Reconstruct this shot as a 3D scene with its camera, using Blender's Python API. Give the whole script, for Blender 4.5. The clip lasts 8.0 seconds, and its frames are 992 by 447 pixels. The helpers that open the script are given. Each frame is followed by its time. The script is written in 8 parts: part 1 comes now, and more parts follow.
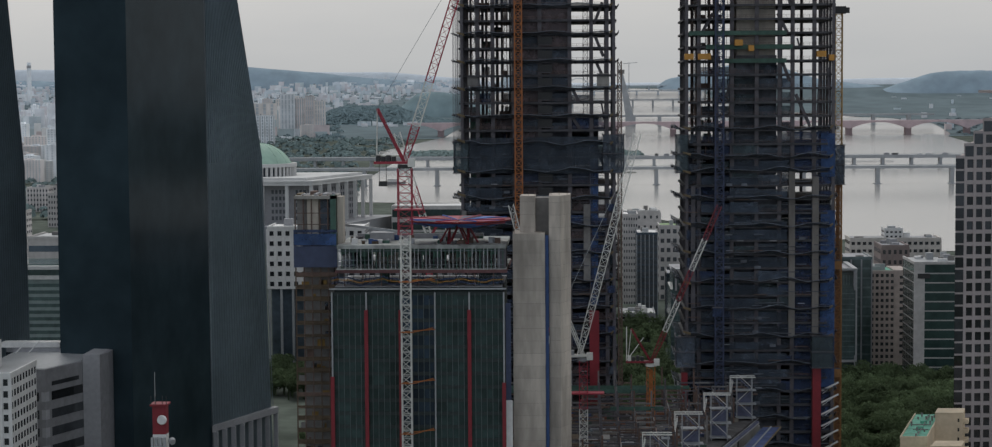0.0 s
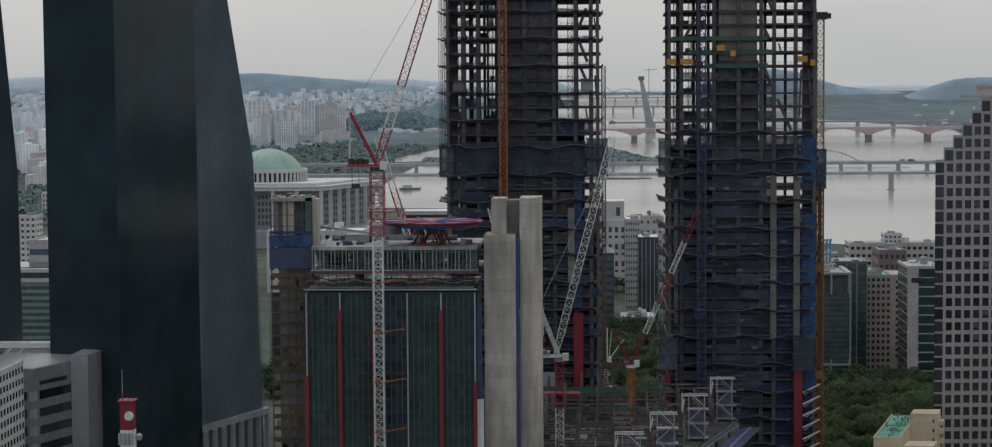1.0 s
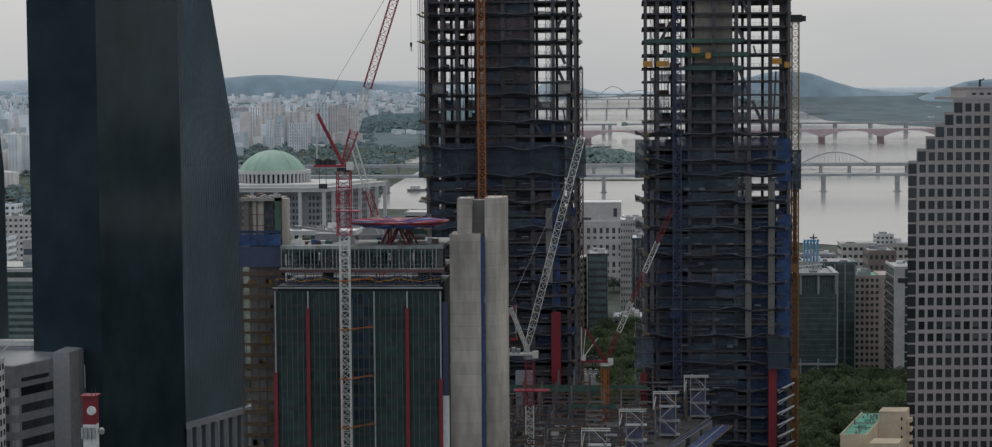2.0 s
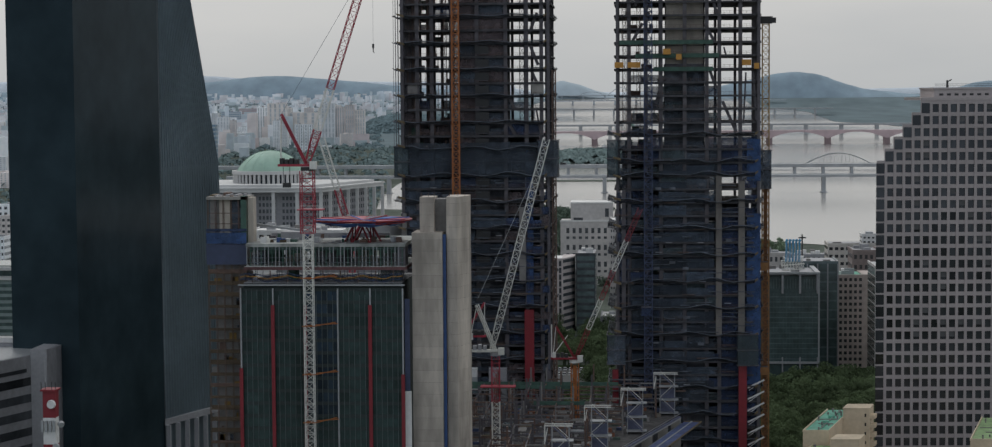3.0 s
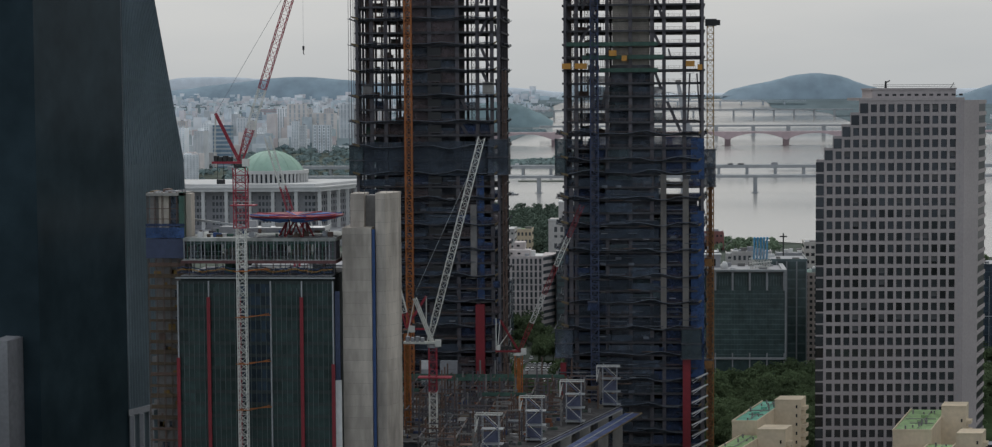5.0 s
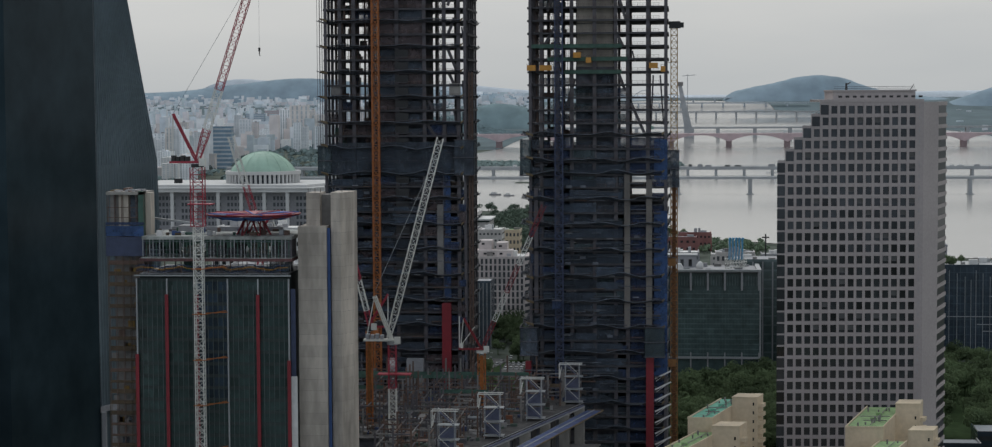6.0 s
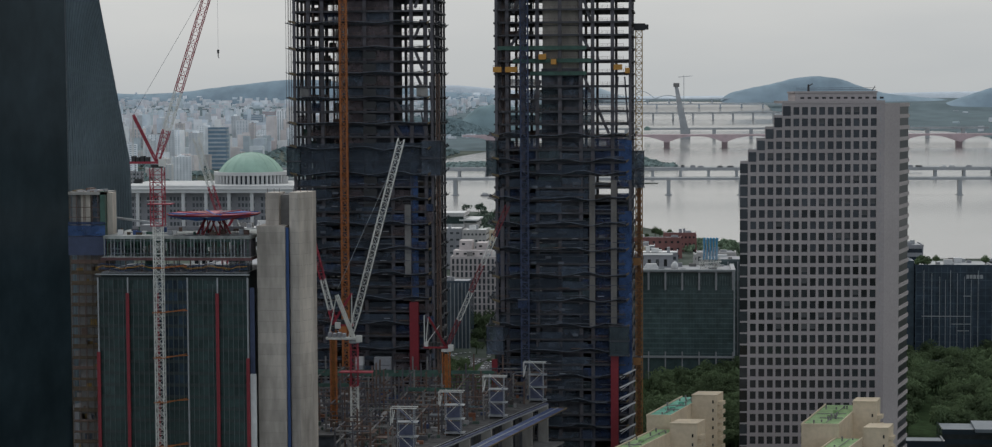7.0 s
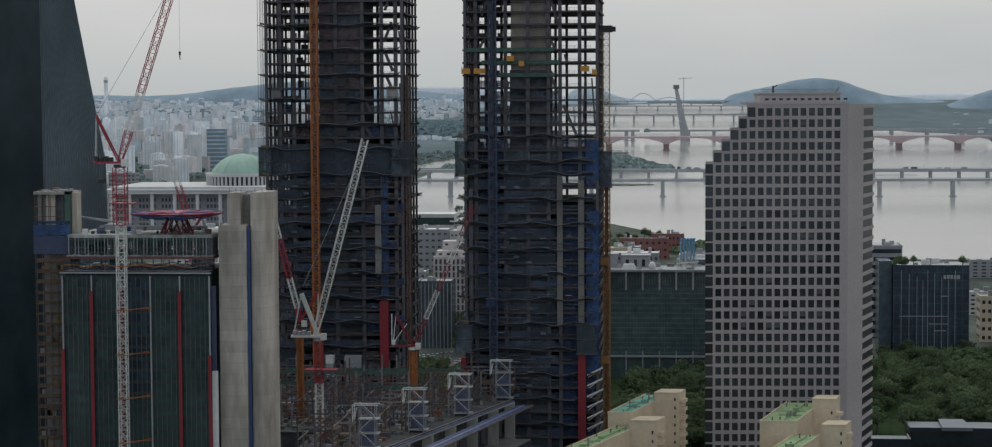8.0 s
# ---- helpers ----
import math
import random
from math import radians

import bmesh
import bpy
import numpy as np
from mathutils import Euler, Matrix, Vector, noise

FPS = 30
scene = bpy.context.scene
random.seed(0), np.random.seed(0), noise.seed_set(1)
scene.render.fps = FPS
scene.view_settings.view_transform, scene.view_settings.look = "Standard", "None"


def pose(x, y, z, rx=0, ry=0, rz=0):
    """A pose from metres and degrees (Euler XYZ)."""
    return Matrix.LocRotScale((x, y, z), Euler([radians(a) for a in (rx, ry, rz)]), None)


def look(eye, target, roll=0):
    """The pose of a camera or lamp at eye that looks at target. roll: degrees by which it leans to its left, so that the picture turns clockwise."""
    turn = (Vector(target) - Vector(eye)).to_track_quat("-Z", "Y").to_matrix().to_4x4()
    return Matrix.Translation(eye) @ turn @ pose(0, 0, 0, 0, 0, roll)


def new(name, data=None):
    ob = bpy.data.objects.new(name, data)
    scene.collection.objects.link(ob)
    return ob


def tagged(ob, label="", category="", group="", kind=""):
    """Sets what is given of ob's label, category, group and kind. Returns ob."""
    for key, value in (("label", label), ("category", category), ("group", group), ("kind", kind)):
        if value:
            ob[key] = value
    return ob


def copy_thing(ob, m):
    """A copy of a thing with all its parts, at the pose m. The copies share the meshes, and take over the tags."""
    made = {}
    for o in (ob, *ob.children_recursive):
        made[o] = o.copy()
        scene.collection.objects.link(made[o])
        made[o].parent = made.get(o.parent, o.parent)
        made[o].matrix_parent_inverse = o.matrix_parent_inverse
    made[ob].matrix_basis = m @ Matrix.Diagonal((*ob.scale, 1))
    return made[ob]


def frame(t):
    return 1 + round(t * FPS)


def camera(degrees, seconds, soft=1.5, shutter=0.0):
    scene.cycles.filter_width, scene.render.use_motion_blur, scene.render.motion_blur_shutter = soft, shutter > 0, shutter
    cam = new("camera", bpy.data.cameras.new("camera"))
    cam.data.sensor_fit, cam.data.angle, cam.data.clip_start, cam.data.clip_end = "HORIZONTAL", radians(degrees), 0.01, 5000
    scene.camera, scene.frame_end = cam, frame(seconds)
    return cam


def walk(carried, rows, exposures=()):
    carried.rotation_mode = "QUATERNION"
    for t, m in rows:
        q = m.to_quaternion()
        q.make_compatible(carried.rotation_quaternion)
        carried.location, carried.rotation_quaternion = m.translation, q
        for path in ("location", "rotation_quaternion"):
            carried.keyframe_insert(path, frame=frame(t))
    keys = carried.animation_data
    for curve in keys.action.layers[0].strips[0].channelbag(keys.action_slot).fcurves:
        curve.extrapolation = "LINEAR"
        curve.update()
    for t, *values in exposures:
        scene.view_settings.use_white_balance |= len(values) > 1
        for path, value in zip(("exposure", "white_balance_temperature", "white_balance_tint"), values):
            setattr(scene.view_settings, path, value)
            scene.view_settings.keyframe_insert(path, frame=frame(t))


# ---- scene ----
cam = camera(28.0, 8.0, soft=1.2)
PATH = [
    (0, (-0.44, 0.275, 137.463), (-0.526, 2.268, 137.324), -0.4),
    (0.5, (6.887, -3.762, 136.92), (6.786, -1.769, 136.786), -0.4),
    (1, (13.742, -7.426, 136.702), (13.629, -5.433, 136.57), -0.4),
    (1.5, (20.894, -11.419, 136.706), (20.77, -9.428, 136.575), -0.4),
    (3, (41.965, -23.009, 136.446), (41.819, -21.019, 136.317), -0.4),
    (3.5, (49.056, -27.618, 136.429), (48.902, -25.628, 136.298), -0.4),
    (4, (56.083, -31.997, 136.283), (55.92, -30.008, 136.153), -0.4),
    (4.5, (63.335, -36.096, 136.189), (63.164, -34.108, 136.06), -0.4),
    (6, (87.656, -47.418, 135.754), (87.468, -45.431, 135.628), -0.3),
    (6.5, (94.048, -50.637, 135.882), (93.859, -48.65, 135.755), -0.3),
    (7, (101.272, -53.704, 135.795), (101.081, -51.717, 135.67), -0.3),
    (7.5, (108.466, -57.484, 135.778), (108.272, -55.498, 135.653), -0.3),
    (8, (115.698, -60.404, 135.458), (115.5, -58.417, 135.335), -0.3),
]
walk(cam, [(t, look(eye, target, roll)) for t, eye, target, roll in PATH], [(0, -0.03, 6370, 10), (8, 0.0, 6270, 8)])

# ---- world and light: an overcast afternoon ----
world = bpy.data.worlds.new("overcast_sky")
scene.world = world
world.use_nodes = True
wn, wl = world.node_tree.nodes, world.node_tree.links
wbg = wn["Background"]
sky = wn.new("ShaderNodeTexSky")
sky.sky_type = "NISHITA"
sky.sun_disc = False
SUN_ELEV, SUN_ROT = 50.0, -20.0
sky.sun_elevation, sky.sun_rotation = radians(SUN_ELEV), radians(SUN_ROT)
sky.air_density, sky.dust_density, sky.ozone_density = 1.0, 6.0, 1.0
grey = wn.new("ShaderNodeHueSaturation")
grey.inputs["Saturation"].default_value = 0.10
wl.new(sky.outputs[0], grey.inputs["Color"])
# the cloud layer: an even grey-white sheet with soft streaks
wco = wn.new("ShaderNodeTexCoord")
wmap = wn.new("ShaderNodeMapping")
wmap.inputs["Scale"].default_value = (1.5, 1.5, 7.0)
wnz = wn.new("ShaderNodeTexNoise")
wnz.inputs["Scale"].default_value, wnz.inputs["Detail"].default_value = 2.2, 5.0
wl.new(wco.outputs["Generated"], wmap.inputs[0])
wl.new(wmap.outputs[0], wnz.inputs["Vector"])
wramp = wn.new("ShaderNodeValToRGB")
wramp.color_ramp.elements[0].position, wramp.color_ramp.elements[0].color = 0.3, (6.3, 6.35, 6.4, 1)
wramp.color_ramp.elements[1].position, wramp.color_ramp.elements[1].color = 0.7, (7.5, 7.35, 7.15, 1)
wl.new(wnz.outputs[0], wramp.inputs[0])
wmix = wn.new("ShaderNodeMixRGB")
wmix.inputs[0].default_value = 0.8
wl.new(grey.outputs[0], wmix.inputs[1])
wl.new(wramp.outputs[0], wmix.inputs[2])
# the veiled sun stands ahead: the clouds are brighter there than behind
wsep = wn.new("ShaderNodeSeparateXYZ")
wl.new(wco.outputs["Generated"], wsep.inputs[0])
wmr = wn.new("ShaderNodeMapRange")
wmr.inputs["From Min"].default_value, wmr.inputs["From Max"].default_value = -1.0, 1.0
wmr.inputs["To Min"].default_value, wmr.inputs["To Max"].default_value = 0.0, 1.0
wl.new(wsep.outputs["Y"], wmr.inputs["Value"])
wtint = wn.new("ShaderNodeMixRGB")
wtint.inputs[1].default_value, wtint.inputs[2].default_value = (0.92, 1.02, 1.17, 1), (1.135, 1.12, 1.09, 1)
wl.new(wmr.outputs[0], wtint.inputs[0])
wsc = wn.new("ShaderNodeMixRGB")
wsc.blend_type = "MULTIPLY"
wsc.inputs[0].default_value = 1.0
wl.new(wmix.outputs[0], wsc.inputs[1])
wl.new(wtint.outputs[0], wsc.inputs[2])
# haze: the clouds fade to a bluer grey just over the horizon
whz = wn.new("ShaderNodeMapRange")
whz.inputs["From Min"].default_value, whz.inputs["From Max"].default_value = -0.005, 0.05
whz.inputs["To Min"].default_value, whz.inputs["To Max"].default_value = 0.0, 1.0
wl.new(wsep.outputs["Z"], whz.inputs["Value"])
whc = wn.new("ShaderNodeMixRGB")
whc.inputs[1].default_value, whc.inputs[2].default_value = (0.87, 0.90, 0.93, 1), (1, 1, 1, 1)
wl.new(whz.outputs[0], whc.inputs[0])
whm = wn.new("ShaderNodeMixRGB")
whm.blend_type = "MULTIPLY"
whm.inputs[0].default_value = 1.0
wl.new(wsc.outputs[0], whm.inputs[1])
wl.new(whc.outputs[0], whm.inputs[2])
wl.new(whm.outputs[0], wbg.inputs["Color"])
wbg.inputs["Strength"].default_value = 0.0872

sun = new("sun", bpy.data.lights.new("sun", "SUN"))
sun.data.energy, sun.data.angle, sun.data.color = 0.6, radians(25), (1.0, 0.98, 0.95)
sun.matrix_world = pose(0, 0, 400, SUN_ELEV - 90, 0, 20)
scene.view_settings.exposure = 0.0

# ---- building blocks ----
ORIGIN = {}
R = random.Random(7)


class Shape:
    """Gathers vertices and faces, in world metres, for one mesh."""

    def __init__(self):
        self.v, self.f = [], []

    def hexa(self, p):
        n = len(self.v)
        self.v += p
        self.f += [(n, n + 3, n + 2, n + 1), (n + 4, n + 5, n + 6, n + 7), (n, n + 1, n + 5, n + 4),
                   (n + 1, n + 2, n + 6, n + 5), (n + 2, n + 3, n + 7, n + 6), (n + 3, n, n + 4, n + 7)]
        return self

    def box(self, x0, y0, z0, x1, y1, z1):
        return self.hexa([(x0, y0, z0), (x1, y0, z0), (x1, y1, z0), (x0, y1, z0),
                          (x0, y0, z1), (x1, y0, z1), (x1, y1, z1), (x0, y1, z1)])

    def beam(self, p, q, w, h=0.0):
        p, q = Vector(p), Vector(q)
        d = (q - p).normalized()
        s = d.cross(Vector((0, 0, 1)))
        s = Vector((1, 0, 0)) if s.length < 1e-3 else s.normalized()
        u = s.cross(d).normalized()
        s, u = s * w / 2, u * (h or w) / 2
        return self.hexa([tuple(a + b) for a in (p, q) for b in (-s - u, s - u, s + u, -s + u)])

    def prism(self, pts, z0, z1, top=None):
        n, k = len(self.v), len(pts)
        self.v += [(x, y, z0) for x, y in pts] + [(x, y, z1) for x, y in (top or pts)]
        self.f += [tuple(range(n + k - 1, n - 1, -1)), tuple(range(n + k, n + 2 * k))]
        self.f += [(n + i, n + (i + 1) % k, n + k + (i + 1) % k, n + k + i) for i in range(k)]
        return self

    def tube(self, p, q, r0, r1=None, sides=8):
        p, q = Vector(p), Vector(q)
        r1 = r0 if r1 is None else r1
        d = (q - p).normalized()
        s = d.cross(Vector((0, 0, 1)))
        s = Vector((1, 0, 0)) if s.length < 1e-3 else s.normalized()
        u = s.cross(d)
        n = len(self.v)
        for c, r in ((p, r0), (q, r1)):
            self.v += [tuple(c + s * r * math.cos(2 * math.pi * i / sides) + u * r * math.sin(2 * math.pi * i / sides)) for i in range(sides)]
        self.f += [(n + i, n + (i + 1) % sides, n + sides + (i + 1) % sides, n + sides + i) for i in range(sides)]
        self.f += [tuple(range(n + sides - 1, n - 1, -1)), tuple(range(n + sides, n + 2 * sides))]
        return self

    def lathe(self, cx, cy, profile, sides=32):
        n, k = len(self.v), len(profile)
        for r, z in profile:
            self.v += [(cx + r * math.cos(2 * math.pi * i / sides), cy + r * math.sin(2 * math.pi * i / sides), z) for i in range(sides)]
        for j in range(k - 1):
            a, b = n + j * sides, n + (j + 1) * sides
            self.f += [(a + i, a + (i + 1) % sides, b + (i + 1) % sides, b + i) for i in range(sides)]
        return self

    def face(self, *pts):
        n = len(self.v)
        self.v += pts
        self.f.append(tuple(range(n, n + len(pts))))
        return self

    def mesh(self, name, material, origin=(0, 0, 0), smooth=False):
        me = bpy.data.meshes.new(name)
        ox, oy, oz = origin
        me.from_pydata([(x - ox, y - oy, z - oz) for x, y, z in self.v], [], self.f)
        me.materials.append(material)
        if smooth:
            me.polygons.foreach_set("use_smooth", [True] * len(me.polygons))
        me.update()
        return me


def thing(name, label, category, at=(0, 0, 0), group="", kind=""):
    ob = new(name)
    ob.location = at
    ob.empty_display_size = 1.0
    ORIGIN[ob.name] = tuple(at)
    return tagged(ob, label, category, group, kind)


def part(name, shape, material, parent, label="", smooth=False):
    """One mesh under a thing or under a part of it."""
    o = ORIGIN[parent.name]
    ob = new(name, shape.mesh(name, material, o, smooth))
    ob.parent = parent
    ORIGIN[ob.name] = o
    return tagged(ob, label)


def share(name, mesh, parent, at):
    """One more piece on a mesh that alike pieces share; the mesh is built round its own origin."""
    o = ORIGIN[parent.name]
    ob = new(name, mesh)
    ob.parent = parent
    ob.location = (at[0] - o[0], at[1] - o[1], at[2] - o[2])
    ORIGIN[ob.name] = tuple(at)
    return ob


def setting(name, shape, material, label="", category="", smooth=False):
    ob = new(name, shape.mesh(name, material, smooth=smooth))
    ORIGIN[ob.name] = (0, 0, 0)
    return tagged(ob, label, category, "", "structure")


# ---- materials ----
def make(name, colour, rough=0.7, metal=0.0, grain=2.0, vary=0.18, stain=0.06, stain_vary=0.15, bump=0.15, piece=0.0, streak=1.0, spec=0.5):
    """A surface with grain and larger stains at world size; piece: how far single pieces differ."""
    m = bpy.data.materials.new(name)
    m.use_nodes = True
    n, l = m.node_tree.nodes, m.node_tree.links
    b = n["Principled BSDF"]
    b.inputs["Roughness"].default_value, b.inputs["Metallic"].default_value = rough, metal
    b.inputs["Specular IOR Level"].default_value = spec
    geo = n.new("ShaderNodeNewGeometry")
    mp = n.new("ShaderNodeMapping")
    mp.inputs["Scale"].default_value = (1, 1, streak)
    l.new(geo.outputs["Position"], mp.inputs[0])
    value = None
    for scale, amount, detail in ((grain, vary, 4), (stain, stain_vary, 6)):
        t = n.new("ShaderNodeTexNoise")
        t.inputs["Scale"].default_value, t.inputs["Detail"].default_value = scale, detail
        l.new(mp.outputs[0], t.inputs["Vector"])
        r = n.new("ShaderNodeMapRange")
        r.inputs["From Min"].default_value, r.inputs["From Max"].default_value = 0.25, 0.75
        r.inputs["To Min"].default_value, r.inputs["To Max"].default_value = 1 - amount, 1 + amount
        l.new(t.outputs[0], r.inputs["Value"])
        if value is None:
            value, fine = r.outputs[0], t.outputs[0]
        else:
            x = n.new("ShaderNodeMath")
            x.operation = "MULTIPLY"
            l.new(value, x.inputs[0])
            l.new(r.outputs[0], x.inputs[1])
            value = x.outputs[0]
    if piece:
        info = n.new("ShaderNodeObjectInfo")
        r = n.new("ShaderNodeMapRange")
        r.inputs["To Min"].default_value, r.inputs["To Max"].default_value = 1 - piece, 1 + piece
        l.new(info.outputs["Random"], r.inputs["Value"])
        x = n.new("ShaderNodeMath")
        x.operation = "MULTIPLY"
        l.new(value, x.inputs[0])
        l.new(r.outputs[0], x.inputs[1])
        value = x.outputs[0]
    c = n.new("ShaderNodeVectorMath")
    c.operation = "SCALE"
    c.inputs[0].default_value = colour
    l.new(value, c.inputs["Scale"])
    l.new(c.outputs[0], b.inputs["Base Color"])
    if bump:
        bp = n.new("ShaderNodeBump")
        bp.inputs["Strength"].default_value, bp.inputs["Distance"].default_value = bump, 0.1
        l.new(fine, bp.inputs["Height"])
        l.new(bp.outputs[0], b.inputs["Normal"])
    return m


CONCRETE = make("concrete", (0.47, 0.42, 0.355), 0.85, grain=0.7, vary=0.16, stain=0.11, stain_vary=0.30, piece=0.12, streak=0.35)
CONCRETE_CAST = make("stained_cast_concrete", (0.405, 0.358, 0.308), 0.85, grain=0.9, vary=0.14, stain=0.16, stain_vary=0.5, piece=0.07, streak=0.22)
CONCRETE_GREY = make("grey_site_concrete", (0.29, 0.275, 0.25), 0.85, grain=0.7, vary=0.16, stain=0.11, stain_vary=0.3, streak=0.35)
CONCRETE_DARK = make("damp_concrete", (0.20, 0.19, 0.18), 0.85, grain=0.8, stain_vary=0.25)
SLAB = make("slab_concrete", (0.2, 0.195, 0.19), 0.85, grain=0.5, vary=0.25, stain_vary=0.3)
STEEL_DARK = make("dark_fireproofed_steel", (0.098, 0.09, 0.098), 0.7, grain=0.7, vary=0.25, stain_vary=0.25)
EDGE_STEEL = make("grimy_edge_steel", (0.06, 0.058, 0.063), 0.75, grain=0.7, vary=0.3, stain=0.1, stain_vary=0.4)
SLAB_DIM = make("grimy_slab", (0.16, 0.155, 0.155), 0.85, grain=0.5, vary=0.25, stain_vary=0.3)
STEEL_RUST = make("primed_rusty_steel", (0.125, 0.08, 0.062), 0.75, grain=0.8, vary=0.3, stain_vary=0.3)
# tower nets and wrapping are lifted towards blue: haze put into their colour
NET_DARK = make("dark_safety_net", (0.084, 0.103, 0.13), 0.9, grain=0.5, vary=0.4, stain=0.12, stain_vary=0.5, piece=0.12)
NET_BROWN = make("dark_brown_net", (0.125, 0.1, 0.104), 0.9, grain=0.5, vary=0.4, stain=0.12, stain_vary=0.5, piece=0.12)
CORE_WRAP = make("dark_core_wrapping", (0.115, 0.122, 0.14), 0.9, grain=0.5, vary=0.4, stain=0.12, stain_vary=0.5)
NET_BLUE = make("blue_safety_net", (0.038, 0.06, 0.125), 0.85, grain=0.5, vary=0.35, stain=0.12, stain_vary=0.4)
NET_TEAL = make("dark_teal_net", (0.07, 0.096, 0.108), 0.85, grain=0.5, vary=0.3, stain_vary=0.3, piece=0.12)
NET_GREEN = make("green_safety_net", (0.06, 0.115, 0.09), 0.85, grain=0.6, vary=0.3, stain_vary=0.3)
GLASS_DARK = make("dark_curtain_glass", (0.018, 0.027, 0.038), 0.16, grain=0.12, vary=0.15, stain=0.03, stain_vary=0.35, bump=0.0, piece=0.2)
GLASS_GREEN = make("green_curtain_glass", (0.032, 0.054, 0.052), 0.10, grain=0.3, vary=0.3, stain_vary=0.3, bump=0.02, piece=0.22)
GLASS_BLUE = make("blue_curtain_glass", (0.026, 0.044, 0.066), 0.10, grain=0.3, vary=0.3, stain_vary=0.3, bump=0.02, piece=0.45)
WINDOW = make("dark_window_glass", (0.029, 0.032, 0.035), 0.08, grain=0.4, vary=0.3, bump=0.0, piece=0.6)
METAL_FIN = make("grey_metal_fin", (0.15, 0.17, 0.19), 0.45, 0.4, grain=0.6, vary=0.12, bump=0.0)
METAL_LIGHT = make("light_grey_metal", (0.34, 0.35, 0.355), 0.45, 0.2, grain=0.8, vary=0.12)
STONE_PINK = make("pinkish_grey_stone_panel", (0.37, 0.324, 0.315), 0.75, grain=1.2, vary=0.08, stain=0.05, stain_vary=0.12)
STONE_PLAIN = make("plain_grey_stone", (0.4, 0.353, 0.342), 0.75, grain=1.2, vary=0.08, stain=0.05, stain_vary=0.10)
PAINT_WHITE = make("white_paint", (0.66, 0.65, 0.63), 0.6, grain=0.8, vary=0.1, stain_vary=0.14)
PAINT_GREY = make("grey_paint", (0.30, 0.30, 0.31), 0.65, grain=0.8, vary=0.1, stain_vary=0.14)
PAINT_BEIGE = make("beige_paint", (0.58, 0.475, 0.335), 0.75, grain=0.8, vary=0.08, stain=0.1, stain_vary=0.16)
ROOF_GREEN = make("green_waterproof_roof", (0.22, 0.33, 0.145), 0.7, grain=0.7, vary=0.22, stain=0.2, stain_vary=0.3)
ROOF_TEAL = make("teal_waterproof_roof", (0.13, 0.38, 0.27), 0.7, grain=0.7, vary=0.22, stain=0.2, stain_vary=0.3)
COPPER = make("green_copper", (0.32, 0.47, 0.375), 0.65, grain=0.25, vary=0.07, stain=0.06, stain_vary=0.12, bump=0.05)
RED = make("red_paint", (0.205, 0.016, 0.024), 0.55, grain=0.7, vary=0.14)
RED_CRANE = make("red_crane_paint", (0.33, 0.03, 0.05), 0.5, grain=0.7, vary=0.14)
WHITE_CRANE = make("white_crane_paint", (0.66, 0.65, 0.60), 0.5, grain=0.7, vary=0.12)
ORANGE = make("orange_paint", (0.36, 0.12, 0.03), 0.6, grain=0.7, vary=0.16)
YELLOW = make("yellow_paint", (0.52, 0.25, 0.045), 0.6, grain=0.7, vary=0.14)
BLUE = make("blue_paint", (0.03, 0.07, 0.19), 0.6, grain=0.7, vary=0.18)
BROWN = make("brown_scaffold_boards", (0.082, 0.058, 0.035), 0.8, grain=0.7, vary=0.3, stain_vary=0.35)
BLACK = make("black_machinery", (0.03, 0.03, 0.03), 0.6)
ASPHALT = make("asphalt", (0.055, 0.055, 0.055), 0.9, grain=0.3, vary=0.2)
SOIL = make("worn_ground", (0.105, 0.12, 0.10), 1.0, spec=0.02, grain=0.08, vary=0.3, stain=0.012, stain_vary=0.45)
# far walls are extra pale: distance haze is painted into them
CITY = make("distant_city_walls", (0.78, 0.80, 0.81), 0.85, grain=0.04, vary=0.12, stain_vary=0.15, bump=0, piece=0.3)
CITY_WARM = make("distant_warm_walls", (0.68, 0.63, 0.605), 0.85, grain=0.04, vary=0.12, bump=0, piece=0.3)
# the hills turn paler and bluer with distance: haze put into their colours
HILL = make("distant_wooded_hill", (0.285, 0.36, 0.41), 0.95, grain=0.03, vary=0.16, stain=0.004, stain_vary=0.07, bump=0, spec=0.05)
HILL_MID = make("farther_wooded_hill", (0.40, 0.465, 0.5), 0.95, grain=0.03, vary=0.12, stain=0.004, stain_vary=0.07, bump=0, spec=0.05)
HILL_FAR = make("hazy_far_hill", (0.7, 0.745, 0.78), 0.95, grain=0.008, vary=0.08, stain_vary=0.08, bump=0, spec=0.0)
BRIDGE = make("bridge_concrete", (0.38, 0.39, 0.395), 0.85, grain=0.08, vary=0.12, stain_vary=0.15, bump=0)
# the red is greyed and paled by haze put into the paint
BRIDGE_RED = make("red_bridge_steel", (0.55, 0.42, 0.425), 0.7, grain=0.08, vary=0.1, stain_vary=0.15, bump=0)
LEAF = make("tree_leaves", (0.128, 0.174, 0.092), 0.75, grain=0.35, vary=0.25, stain=0.035, stain_vary=0.55, bump=0, piece=0.25, spec=0.04)
for lm in (LEAF,):
    ln, ll = lm.node_tree.nodes, lm.node_tree.links
    tl, mx = ln.new("ShaderNodeBsdfTranslucent"), ln.new("ShaderNodeMixShader")
    mx.inputs[0].default_value = 0.4
    ll.new(ln["Principled BSDF"].inputs["Base Color"].links[0].from_socket, tl.inputs["Color"])
    ll.new(ln["Principled BSDF"].outputs[0], mx.inputs[1])
    ll.new(tl.outputs[0], mx.inputs[2])
    ll.new(mx.outputs[0], ln["Material Output"].inputs["Surface"])
